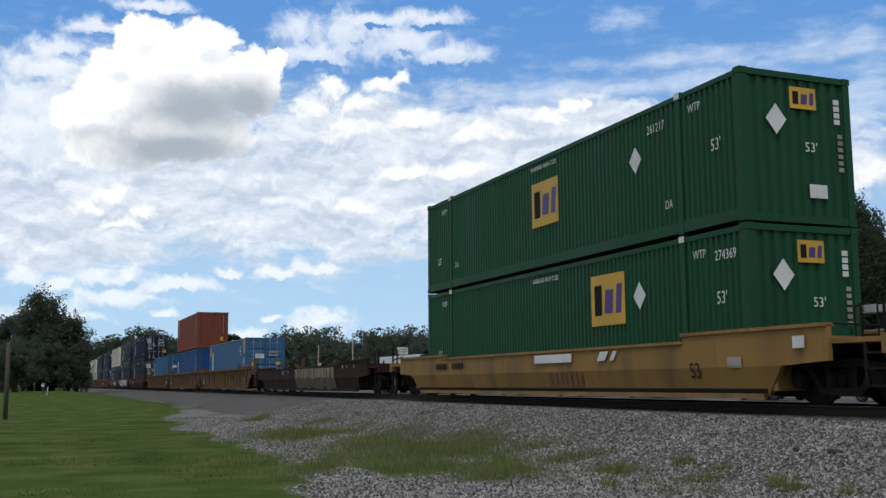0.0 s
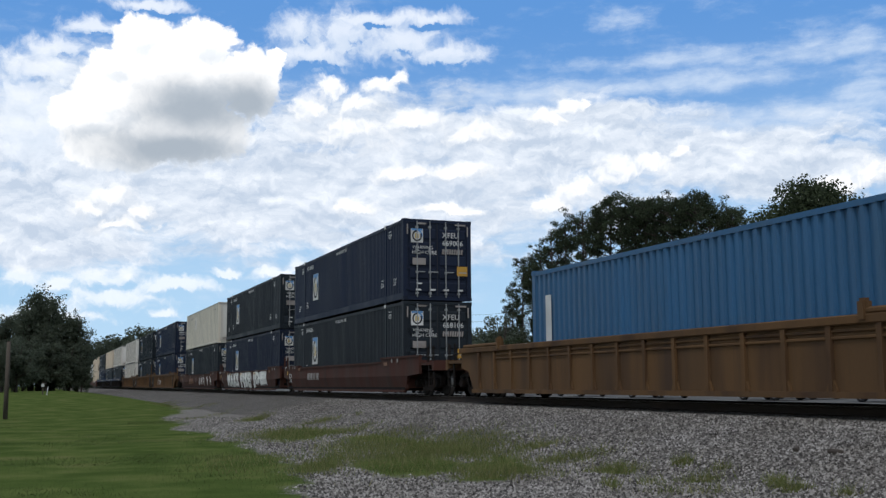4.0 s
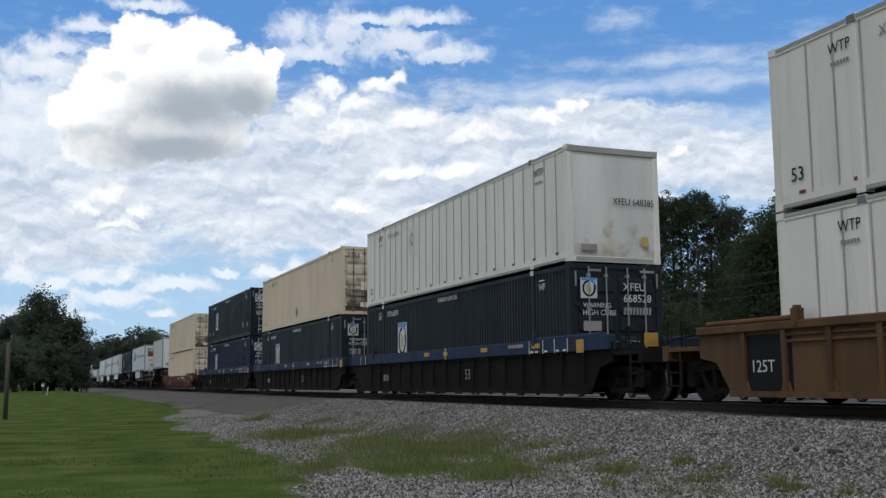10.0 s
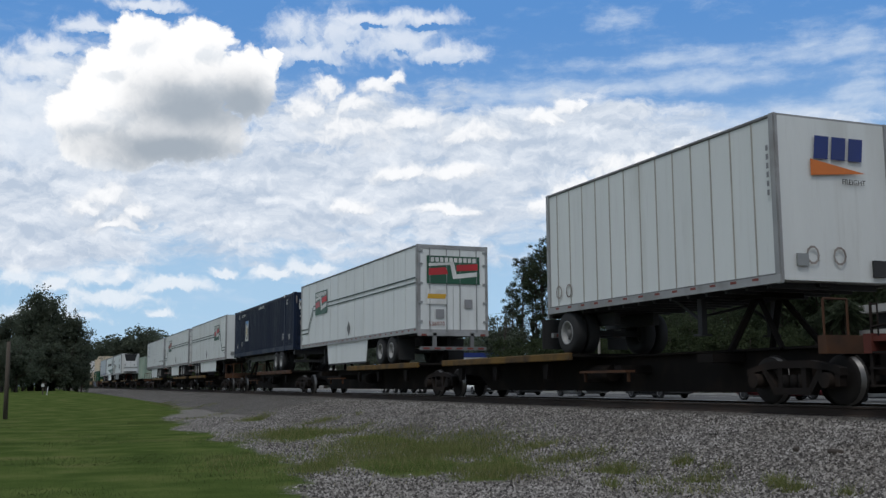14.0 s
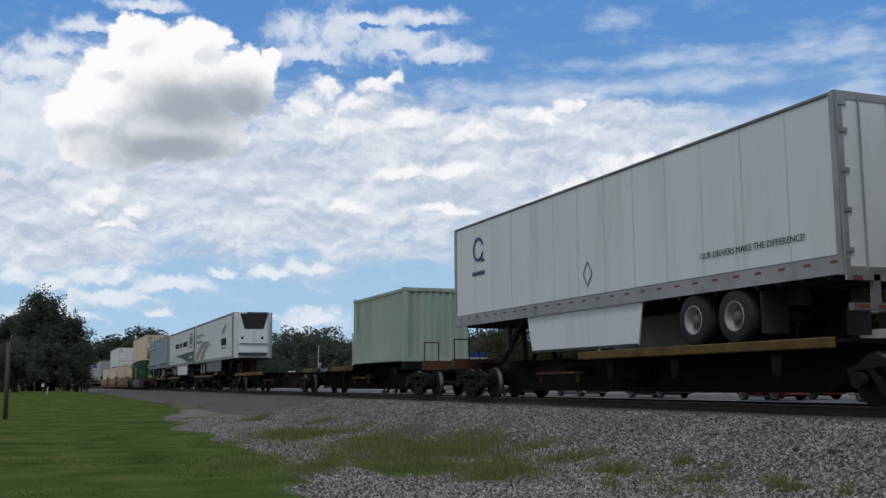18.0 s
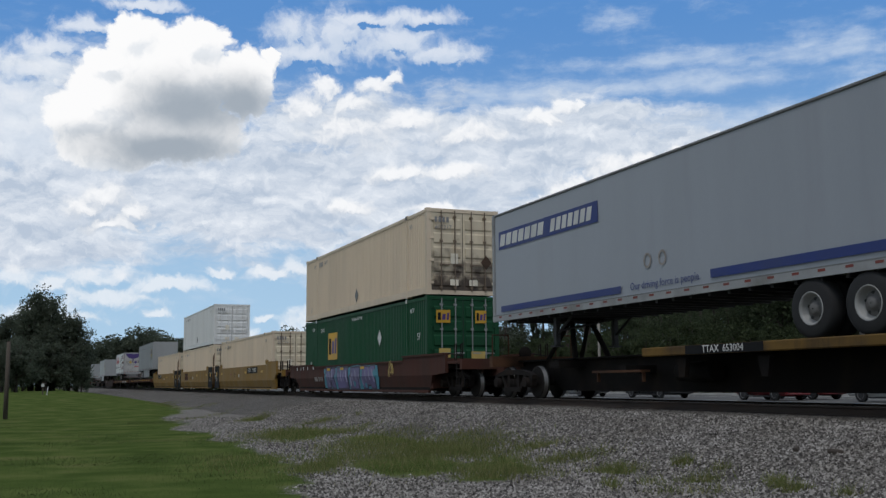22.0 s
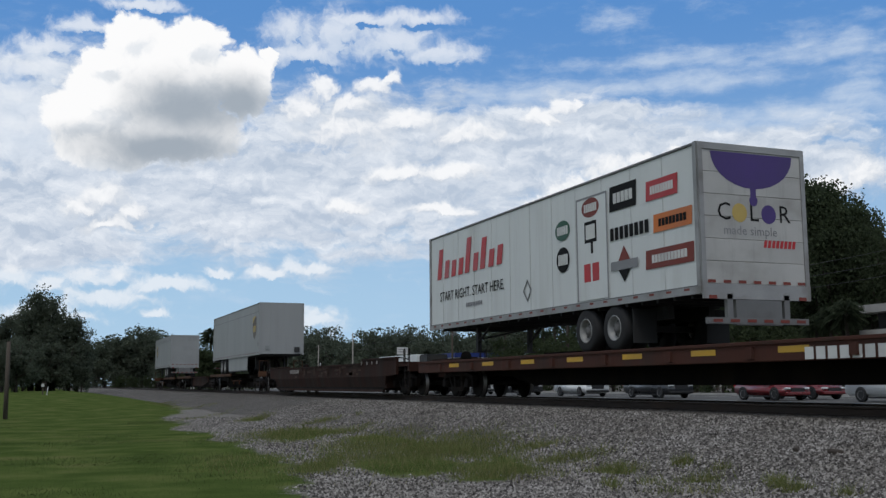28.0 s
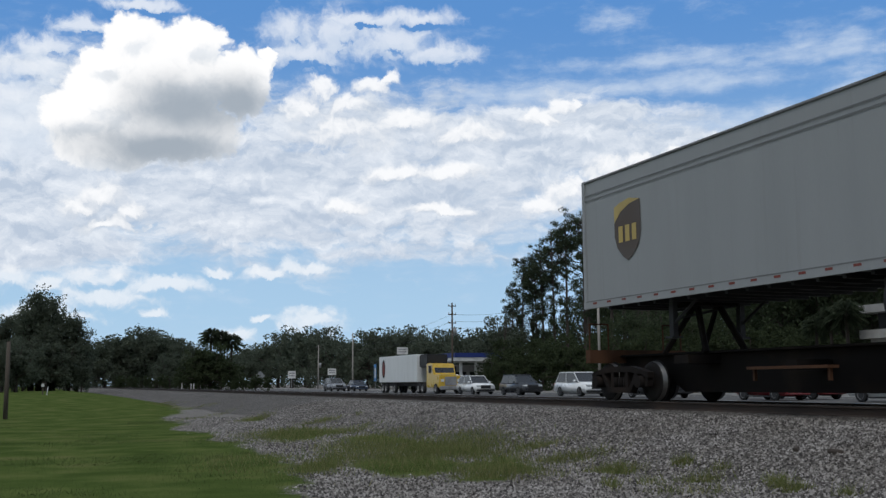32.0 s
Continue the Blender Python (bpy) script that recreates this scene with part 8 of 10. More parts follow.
def leaf_cloud(centres, radii, per, size, gen, flat=0.6):
    """Small bent leaf pieces strewn through clumps."""
    out = []
    for (cx, cy, cz), r in zip(centres, radii):
        k = max(6, int(per * r * r))
        d = gen.normal(size=(k, 3))
        d /= np.linalg.norm(d, axis=1)[:, None]
        d *= (gen.random((k, 1)) ** 0.45) * r
        d[:, 2] *= flat
        out.append(d + np.array([cx, cy, cz]))
    c = np.concatenate(out)
    k = len(c)
    s = size * (0.6 + 0.8 * gen.random((k, 1)))
    u = gen.normal(size=(k, 3))
    u /= np.linalg.norm(u, axis=1)[:, None]
    w = np.cross(u, gen.normal(size=(k, 3)))
    w /= np.linalg.norm(w, axis=1)[:, None]
    pts = np.stack([c - u * s - w * s * 0.35, c + u * s * 0.2 - w * s * 0.75, c + u * s + w * s * 0.2, c - u * s * 0.1 + w * s * 0.7], 1)
    return pts.reshape(-1, 3), np.arange(4 * k).reshape(-1, 4)


def pine(seed, low=6.5, reach_k=2.0, clumps=46):
    """A tall thin pine, 1 m = 1/20 of its height, bare below, with knobbly clumps crowded towards the top."""
    gen = np.random.default_rng(seed)
    t = thing("pine_tree", "tall dark pine with a bare trunk and open crown", "tree", "tall pines behind the road")
    bm = bmesh.new()
    bend = gen.normal(size=2) * 0.25
    pts = [Vector((bend[0] * (z / 20) ** 2, bend[1] * (z / 20) ** 2, z)) for z in (-0.4, 4, 8, 12, 16, 19.6)]
    for i, (a, b) in enumerate(zip(pts, pts[1:])):
        tube(bm, a, b, 0.24 - 0.038 * i, 0.24 - 0.038 * (i + 1), n=7, caps=False)
    centres, radii = [], []
    for i in range(clumps):
        z = low + (19.2 - low) * gen.random() ** 0.55
        reach = (0.4 + reach_k * max(0.15, 1 - ((z - 16.0) / 7.0) ** 2)) * (0.3 + 0.7 * gen.random())
        a = gen.random() * math.tau
        p0 = Vector((bend[0] * (z / 20) ** 2, bend[1] * (z / 20) ** 2, z - 0.5))
        p1 = Vector((p0.x + math.cos(a) * reach, p0.y + math.sin(a) * reach, z + 0.35))
        tube(bm, p0, p1, 0.055, 0.02, n=4, caps=False)
        for j in range(2):
            centres.append(tuple(p1 + Vector(gen.normal(size=3) * 0.32 * j)))
            radii.append((0.42 + 0.42 * gen.random()) * (1.0 if j == 0 else 0.7))
    centres.append((bend[0], bend[1], 19.5))
    radii.append(0.7)
    part("trunk", bm, M_BARK, t)
    v_, f_ = leaf_cloud(centres, radii, 210, 0.085, gen, 0.72)
    part("crown", bulk_mesh("crown", v_, f_, M_PINE), M_PINE, t)
    return t


def broadleaf(seed, mat, label, spread=0.5, low=0.12, group="", name="oak_tree", leaf=0.13, per=110, limbs=44, sprays=3):
    """A spreading tree of height 10; spread is its radius over its height. Limbs end in sprays of small clumps."""
    gen = np.random.default_rng(seed)
    t = thing(name, label, "tree", group)
    bm = bmesh.new()
    tube(bm, (0, 0, -0.3), (0.1, 0.05, 2.6), 0.34, 0.24, n=8, caps=False)
    centres, radii = [], []
    R = 10 * spread
    lobe, swing = gen.random() * math.tau, gen.random() * math.tau
    for i in range(limbs):
        a = gen.random() * math.tau
        z = 10 * (low + (0.95 - low) * gen.random() ** 0.8)
        k = (z / 10 - low) / (1 - low)
        reach = R * math.sqrt(max(0.05, 1 - (1.7 * k - 0.62) ** 2 * 0.92)) * (0.45 + 0.55 * gen.random() ** 0.5)
        reach *= 0.84 + 0.2 * math.sin(2 * a + lobe) + 0.16 * math.sin(3 * a + swing + 5 * k)
        p1 = Vector((math.cos(a) * reach, math.sin(a) * reach, z))
        if i % 3 == 0:
            tube(bm, (0.1, 0.05, 2.0 + 0.15 * z), p1, 0.11, 0.03, n=5, caps=False)
        for j in range(sprays):
            q = p1 + Vector(gen.normal(size=3) * (0.0 if j == 0 else 0.5))
            centres.append(tuple(q))
            radii.append(0.8 + 0.35 * gen.random() if j == 0 else 0.32 + 0.4 * gen.random())
    part("trunk", bm, M_BARK, t)
    v_, f_ = leaf_cloud(centres, radii, per, leaf, gen, 0.8)
    inner, wide = [], []
    for i in range(14):
        a = gen.random() * math.tau
        inner.append((math.cos(a) * R * 0.3, math.sin(a) * R * 0.3, 10 * (low + 0.22 + 0.48 * gen.random())))
        wide.append(1.4)
    v2, f2 = leaf_cloud(inner, wide, 70, leaf * 1.5, gen, 0.8)
    part("crown", bulk_mesh("crown", np.concatenate([v_, v2]), np.concatenate([f_, f2 + len(v_)]), mat), mat, t)
    return t


def palm(seed):
    gen = np.random.default_rng(seed)
    t = thing("palm_tree", "cabbage palm with a round head of drooping fronds", "palm", "cabbage palms")
    part("trunk", tube(tube(bmesh.new(), (0, 0, -0.2), (0.08, 0, 4.2), 0.2, 0.17, n=8), (0.08, 0, 4.2), (0.1, 0.05, 8.2), 0.17, 0.19, n=8), M_BARK, t)
    pts, faces = [], []
    for i in range(110):
        a, e = gen.random() * math.tau, gen.uniform(-1.2, 1.5)
        L_ = 1.5 + 0.5 * gen.random()
        d = np.array([math.cos(a), math.sin(a)])
        for k in range(7):
            f0 = 0.3 + 0.7 * k / 7
            x, z = L_ * f0 * math.cos(e), L_ * f0 * math.sin(e) - 0.5 * f0 * f0
            for s in (-1, 1):
                b0 = np.array([0.1 + d[0] * x, 0.05 + d[1] * x, 8.4 + z])
                tp = b0 + np.array([d[0] * 0.5 - s * d[1] * 0.42, d[1] * 0.5 + s * d[0] * 0.42, -0.25 - 0.2 * gen.random()])
                w_ = np.array([d[0] * 0.09, d[1] * 0.09, 0])
                pts += [b0 - w_, b0 + w_, tp]
                faces.append([len(pts) - 3, len(pts) - 2, len(pts) - 1])
    part("fronds", bulk_mesh("fronds", np.array(pts), np.array(faces), M_PALM), M_PALM, t)
    return t


def plant(protos, rows, base, unit, seed, z=None):
    """Copies of a few grown trees at (x, y, height)."""
    gen = random.Random(seed)
    for i, (x, y, h) in enumerate(rows):
        k = h / unit
        m = Matrix.Translation((x, y, (ground_height(x, y) + 0.05) if z is None else z)) @ Matrix.Rotation(gen.random() * math.tau, 4, "Z")
        ob = copy_thing(protos[i % len(protos)], m)
        ob.scale = (k * gen.uniform(0.92, 1.08),) * 2 + (k,)


def shelve(protos):
    for p in protos:
        for o in (*p.children_recursive, p):
            bpy.data.objects.remove(o)


slim = [pine(s, 3.5, 1.5, 60) for s in (5, 6, 7)]
plant(slim, [(70.0, 145.8, 16.9), (70.0, 142.3, 20.5), (70.0, 138.5, 20.9), (70.0, 135.0, 22.0), (70.0, 131.5, 23.6), (70.0, 127.7, 24.2), (70.0, 143.7, 14.9), (70.0, 137.2, 17.8)], 0, 20, 1)
shelve(slim)
pines = [pine(s, 7.5, 2.3, 50) for s in (1, 2, 3, 4)]
plant(pines, [(74.0, 129.7, 26.2), (74.0, 125.8, 25.9), (74.0, 122.2, 26.0), (74.0, 119.0, 27.2), (74.0, 115.8, 25.8), (74.0, 113.0, 25.2), (74.0, 110.0, 25.1), (74.0, 106.9, 24.1), (74.0, 104.0, 24.2), (74.0, 101.9, 24.4)], 0, 20, 2)
plant(pines, [(78.0, 104.5, 23.6), (78.0, 101.2, 22.5), (78.0, 99.3, 21.9), (78.0, 117.4, 25.7), (78.0, 110.9, 24.9)], 0, 20, 3)
plant(pines, [(92.0, 159.8, 28.2), (92.0, 142.5, 28.3), (92.0, 120.6, 25.1)], 0, 20, 4)
shelve(pines)
oaks = [broadleaf(s, M_OAK, "dense dark live oak rising behind the highway", 0.40, 0.1, "broadleaf trees", leaf=0.085, per=95) for s in (11, 12, 13)]
plant(oaks, [(63.0, 74.5, 11.5), (63.0, 70.9, 12.6), (63.0, 66.9, 12.6), (63.0, 63.2, 11.6), (63.0, 81.7, 8.7), (63.0, 87.6, 9.4), (63.0, 93.2, 9.6), (63.0, 99.9, 9.8)], 0, 10, 6)
plant(oaks, [(100.0, 165.3, 19.6), (100.0, 173.7, 18.6), (100.0, 182.7, 15.6), (100.0, 192.6, 12.2), (100.0, 201.9, 10.3), (100.0, 157.6, 20.2), (100.0, 150.5, 20.4), (100.0, 143.0, 19.4), (100.0, 136.1, 19.6), (100.0, 129.7, 20.2), (100.0, 124.4, 20.6)], 0, 10, 7)
shelve(oaks)
tall_oaks = [broadleaf(s, M_OAK, "tall dark live oak rising above the highway", 0.21, 0.2, "broadleaf trees", leaf=0.07, per=150) for s in (14, 15, 16)]
plant(tall_oaks, [(60.0, 71.2, 15.9), (60.0, 69.4, 17.2), (60.0, 67.5, 17.9), (60.0, 65.7, 17.1), (60.0, 64.1, 16.9), (60.0, 62.5, 15.0), (60.0, 60.6, 13.3), (60.0, 58.5, 12.7), (60.0, 55.9, 11.9)], 0, 10, 5)
plant(tall_oaks, [(66.0, 79.6, 16.1), (66.0, 75.3, 18.1), (66.0, 71.3, 17.6), (66.0, 68.1, 15.0), (66.0, 81.7, 15.2)], 0, 10, 25)
shelve(tall_oaks)
# The distant line has haze mixed into its leaf colour.
far = [broadleaf(s, M_HAZELEAF, "dark broadleaf tree in a distant tree line", 0.5, 0.05, "distant tree line", leaf=0.16, per=42) for s in (21, 22, 23)]
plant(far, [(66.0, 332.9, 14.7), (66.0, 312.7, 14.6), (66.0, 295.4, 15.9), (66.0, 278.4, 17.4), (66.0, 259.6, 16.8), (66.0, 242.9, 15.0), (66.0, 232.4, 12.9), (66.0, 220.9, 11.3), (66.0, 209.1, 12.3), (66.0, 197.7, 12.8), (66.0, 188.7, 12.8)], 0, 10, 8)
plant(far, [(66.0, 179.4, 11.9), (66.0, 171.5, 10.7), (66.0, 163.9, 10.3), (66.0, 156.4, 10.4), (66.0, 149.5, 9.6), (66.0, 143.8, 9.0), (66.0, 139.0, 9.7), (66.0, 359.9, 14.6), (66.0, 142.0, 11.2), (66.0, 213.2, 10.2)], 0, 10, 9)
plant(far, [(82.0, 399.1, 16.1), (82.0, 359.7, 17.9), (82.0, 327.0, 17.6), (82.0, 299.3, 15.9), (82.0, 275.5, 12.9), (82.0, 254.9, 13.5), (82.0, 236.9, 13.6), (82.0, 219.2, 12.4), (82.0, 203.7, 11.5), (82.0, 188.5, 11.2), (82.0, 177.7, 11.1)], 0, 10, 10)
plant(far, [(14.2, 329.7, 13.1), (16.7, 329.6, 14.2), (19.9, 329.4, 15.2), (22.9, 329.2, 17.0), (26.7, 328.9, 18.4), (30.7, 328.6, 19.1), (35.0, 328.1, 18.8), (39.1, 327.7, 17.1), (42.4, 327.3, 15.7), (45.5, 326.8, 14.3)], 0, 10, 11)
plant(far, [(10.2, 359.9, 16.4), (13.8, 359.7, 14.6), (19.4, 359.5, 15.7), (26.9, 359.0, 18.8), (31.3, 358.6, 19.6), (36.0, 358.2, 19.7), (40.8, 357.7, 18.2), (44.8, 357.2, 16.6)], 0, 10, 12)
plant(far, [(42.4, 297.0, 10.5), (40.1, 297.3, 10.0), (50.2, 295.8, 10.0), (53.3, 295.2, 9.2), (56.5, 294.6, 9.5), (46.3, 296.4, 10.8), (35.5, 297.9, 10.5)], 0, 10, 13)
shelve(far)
# Oaks at the lawn's edge take the same haze-paled leaves.
near_left = [broadleaf(s, M_HAZELEAF, "large dark live oak at the lawn's far edge", 0.25, 0.10, "trees at the lawn's edge", leaf=0.11, per=75) for s in (31, 32, 33)]
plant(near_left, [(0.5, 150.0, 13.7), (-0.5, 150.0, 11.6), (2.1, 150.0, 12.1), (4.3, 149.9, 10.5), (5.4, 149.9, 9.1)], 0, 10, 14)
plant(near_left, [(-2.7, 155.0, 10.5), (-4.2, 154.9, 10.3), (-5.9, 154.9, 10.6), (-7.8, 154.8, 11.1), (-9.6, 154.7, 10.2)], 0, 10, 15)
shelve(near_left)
low_left = [broadleaf(s, M_HAZELEAF, "low bushy oak at the lawn's far edge", 0.5, 0.04, "trees at the lawn's edge", leaf=0.16, per=50) for s in (34, 35)]
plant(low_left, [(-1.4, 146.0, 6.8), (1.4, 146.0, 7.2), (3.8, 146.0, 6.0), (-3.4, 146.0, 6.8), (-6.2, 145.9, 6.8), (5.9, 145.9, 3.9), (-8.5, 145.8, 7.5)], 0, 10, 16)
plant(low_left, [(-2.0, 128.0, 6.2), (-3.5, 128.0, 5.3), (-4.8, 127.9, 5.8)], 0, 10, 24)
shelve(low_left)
palms = [palm(41), palm(42)]
plant(palms, [(31.9, 202.5, 13.0), (33.5, 202.3, 12.6), (35.7, 201.9, 11.8)], 0, 10.4, 17)
plant(palms, [(52.0, 54.9, 7.1), (52.0, 56.4, 6.7), (52.0, 57.9, 6.2)], 0, 10.4, 18)
shelve(palms)
bush = [broadleaf(s, M_BUSH, "loose green roadside shrub", 0.62, 0.04, "roadside shrubs", "shrub", 0.17, 44) for s in (51, 52)]
plant(bush, [(29.5, 187.7, 8.7), (31.5, 187.4, 6.2), (27.6, 188.0, 7.5), (33.1, 187.1, 5.2), (28.4, 187.9, 5.2), (26.0, 188.2, 4.7), (24.2, 188.4, 3.2), (21.5, 188.8, 3.0), (18.8, 189.1, 2.8), (16.3, 189.3, 2.8), (14.0, 189.5, 2.8)], 0, 10, 19)
plant(bush, [(31.6, 167.0, 2.2), (33.5, 166.7, 2.6), (35.5, 166.3, 2.2), (30.3, 167.3, 1.8)], 0, 10, 20)
plant(bush, [(58.0, 122.1, 6.8), (58.0, 117.1, 6.1), (58.0, 112.4, 6.4), (58.0, 106.7, 6.8), (58.0, 101.4, 6.4), (58.0, 95.9, 6.5), (58.0, 90.9, 6.6), (58.0, 85.8, 6.6), (58.0, 81.1, 6.7)], 0, 10, 21)
plant(bush, [(55.0, 72.9, 5.9), (55.0, 69.1, 5.9), (55.0, 65.7, 5.6), (55.0, 63.1, 5.8), (55.0, 60.1, 5.4), (55.0, 119.2, 5.0), (55.0, 115.0, 4.5), (55.0, 61.9, 5.3)], 0, 10, 22)
plant(bush, [(-0.2, 150.0, 4.3), (2.5, 150.0, 4.2), (4.3, 149.9, 4.3), (-2.2, 150.0, 4.3), (1.0, 150.0, 3.6), (5.4, 149.9, 3.2), (-5.0, 149.9, 4.3)], 0, 10, 23)
shelve(bush)
bare = thing("bare_tree", "leafless grey snag beside the pines", "tree", at=Matrix.Translation((62.00, 132.05, 0.2)))
bm = bmesh.new()
gen = random.Random(5)
tube(bm, (0, 0, 0), (0.3, 0, 9), 0.2, 0.07, n=6)
for i in range(14):
    z = 4 + 0.42 * i
    a = gen.random() * 6.28
    p = Vector((0.03 * z + math.cos(a) * 1.3, math.sin(a) * 1.3, z + 1.4))
    tube(bm, (0.03 * z, 0, z), p, 0.05, 0.02, n=4)
    tube(bm, p, p + Vector((gen.uniform(-0.7, 0.7), gen.uniform(-0.7, 0.7), 0.9)), 0.02, 0.01, n=4)
part("trunk", bm, M_BARK, bare)

# ---- poles, wires, signs ----
M_POLE = material("weathered_pole_wood", (0.30, 0.28, 0.25), 0.9, spread=0.2, streak=True)
M_DARKPOLE = material("dark_pole_wood", (0.075, 0.06, 0.047), 0.9, spread=0.2, streak=True)


M_WIRE = material("weathered_wire", (0.05, 0.05, 0.05), 0.6)


def pole(at, h, arms=0, mat=None, r=0.15):
    p = thing("utility_pole", "grey weathered wooden utility pole beside the highway", "utility pole", "utility poles", at=Matrix.Translation(at))
    part("shaft", tube(bmesh.new(), (0, 0, -0.3), (0, 0, h), r, r * 0.68, n=10), mat or M_POLE, p)
    for i in range(arms):
        arm = part("crossarm", boxes((-0.55, 0.55, -0.06, 0.06, h - 0.5 - 1.1 * i, h - 0.38 - 1.1 * i)), M_DARKPOLE, p)
        for x in (-0.48, 0.48):
            part("insulator", tube(bmesh.new(), (x, 0, h - 0.38 - 1.1 * i), (x, 0, h - 0.18 - 1.1 * i), 0.05, n=6), M_GALV, arm)
    if arms:
        part("transformer", tube(bmesh.new(), (0.32, -0.1, h - 4.2), (0.32, -0.1, h - 3.3), 0.22, n=10), M_GALV, p)
    return p


P1, P2, P3, P4 = (50.00, 85.03, 0.2), (50.00, 122.04, 0.2), (50.00, 166.66, 0.2), (50.00, 189.33, 0.2)
pole(P1, 10.4)
pole(P2, 11.4, 3, M_DARKPOLE)
pole(P3, 9.6)
pole(P4, 8.3, 1)
P0 = (50.0, 38.0, 0.2)
pole(P0, 10.4, 1)
for k, (za, sag) in enumerate(((9.9, 0.9), (9.0, 0.8), (8.2, 0.8))):
    for pa, pb in ((P0, P1), (P1, P2), (P2, P3)):
        bm = bmesh.new()
        pts = [Vector((pa[0] + (pb[0] - pa[0]) * i / 10, pa[1] + (pb[1] - pa[1]) * i / 10, 0.2 + za - (1.4 if pb is P3 else 0) * i / 10 - sag * 4 * (i / 10) * (1 - i / 10))) for i in range(11)]
        rings = [[bm.verts.new(p + Vector((0.014 * math.cos(math.tau * i / 4), 0, 0.014 * math.sin(math.tau * i / 4)))) for i in range(4)] for p in pts]
        for ra, rb in zip(rings, rings[1:]):
            for i in range(4):
                bm.faces.new((ra[i], ra[(i + 1) % 4], rb[(i + 1) % 4], rb[i]))
        solid("overhead_wire", bm, M_WIRE, "thin grey overhead wire between utility poles", "cable", "overhead wires")


def road_sign(at, h, w, t, label, mat, diamond_=False, print_rows=2):
    s = thing("road_sign", label, "sign", at=Matrix.Translation(at))
    part("post", boxes((-0.05, 0.05, -0.04, 0.04, 0, h + t)), M_GALV, s)
    b = boxes((-w / 2, w / 2, -0.09, -0.05, h, h + t))
    if diamond_:
        bmesh.ops.rotate(b, cent=(0, 0, h + t / 2), matrix=Matrix.Rotation(radians(45), 3, "Y"), verts=b.verts[:])
    board = part("board", b, mat, s)
    if print_rows:
        decal([rect(w * 0.7, t * 0.12, 0, t * (0.2 - 0.34 * i)) for i in range(print_rows)], M_GREYMARK, board, on_end(0, -0.095, h + t / 2), "print_bar")
    return s


road_sign((49.00, 206.72, 0.2), 2.2, 1.6, 1.5, "white roadside sign on a steel post", M_MARK)
road_sign((50.00, 179.78, 0.2), 2.6, 1.6, 1.2, "white roadside sign on a steel post", M_MARK)
road_sign((40.00, 194.66, 0.2), 2.0, 1.3, 1.3, "diamond warning sign facing away", M_GALV, True, 0)
road_sign((53.00, 149.93, 0.2), 5.5, 1.8, 1.1, "tall white business sign above the trees", M_MARK)
fl = thing("feather_banner", "blue and white feather banner on a thin pole", "banner", at=Matrix.Translation((49.00, 150.92, 0.2)))
part("pole", tube(bmesh.new(), (0, 0, 0), (-0.3, 0, 4.2), 0.03, n=6), M_GALV, fl)
part("cloth", prism(bmesh.new(), [(-0.01, 1.4), (0.01, 1.4), (0.01, 4.0), (-0.01, 4.0)], -0.32, 0.08), M_SKYBLUE, fl)
part("white_stripe", boxes((-0.22, -0.02, -0.02, 0.02, 1.9, 3.4)), M_MARK, fl)
lp = thing("wooden_post", "old brown wooden post on the lawn", "post", at=Matrix.Translation((-0.98, 42.62, 0.0)))
part("shaft", tube(bmesh.new(), (0, 0, -0.2), (0.0, 0, 2.95), 0.09, 0.075, n=9), M_DARKPOLE, lp)
mk = thing("marker_post", "brown signal post with a small white plate", "post", at=Matrix.Translation((0.76, 105.00, 0.20)))
part("shaft", boxes((-0.05, 0.05, -0.05, 0.05, 0, 1.4)), M_DARKPOLE, mk)
part("plate", boxes((-0.13, 0.13, -0.08, -0.055, 0.95, 1.25)), M_MARK, mk)
mk2 = thing("marker_post", "leaning white marker post in the grass", "post", at=Matrix.Translation((1.11, 104.99, 0.20)))
part("shaft", tube(bmesh.new(), (0, 0, 0), (0.12, 0, 0.95), 0.045, n=6), M_MARK, mk2)
for q_ in ((23.33, 178.48, 0.15), (24.82, 178.28, 0.15), (25.28, 178.22, 0.15)):
    sp_ = thing("white_stake", "short white stake by the trees", "post", at=Matrix.Translation(q_))
    part("shaft", boxes((-0.06, 0.06, -0.06, 0.06, 0, 1.3)), M_MARK, sp_)

# ---- buildings ----
gs = thing("filling_station", "filling station canopy with a blue band and white fascia", "filling station", at=Matrix.Translation((56.00, 129.50, 0.2)))
part("fascia", boxes((-4.6, 4.6, -5, 5, 3.9, 4.4)), M_MARK, gs)
part("blue_band", boxes((-4.65, 4.65, -5.05, 5.05, 4.4, 5.0)), M_LOGOBLUE, gs)
for x in (-3.4, -1.2, 1.2, 3.4):
    part("column", boxes((x - 0.16, x + 0.16, -4.2, -3.9, 0, 3.9)), M_MARK, gs)
part("shop_wall", boxes((-4.2, 4.2, 5.5, 9.5, 0, 3.6)), M_CONCRETE, gs)
for x in (-2.6, 0.4, 3.0):
    part("shop_window", boxes((x - 1.0, x + 1.0, 5.42, 5.49, 0.6, 2.6)), M_INK, gs)
hs = thing("roadside_building", "pale low building with a flat white roof edge", "building", at=Matrix.Translation((54.0, 44.0, 0.2)))
part("wall", boxes((0.3, 11, 0, 11.2, 0, 4.3)), M_CONCRETE, hs)
part("roof", boxes((-0.4, 11.4, -0.5, 11.6, 5.7, 6.25)), M_CONCRETE, hs, "pale flat roof edge")
part("upper_wall", boxes((0.8, 10.6, 0.3, 10.9, 4.3, 5.7)), M_DARKSTEEL, hs)
part("awning", boxes((-0.5, 0.3, -0.3, 11.4, 3.9, 4.5)), M_CONCRETE, hs)
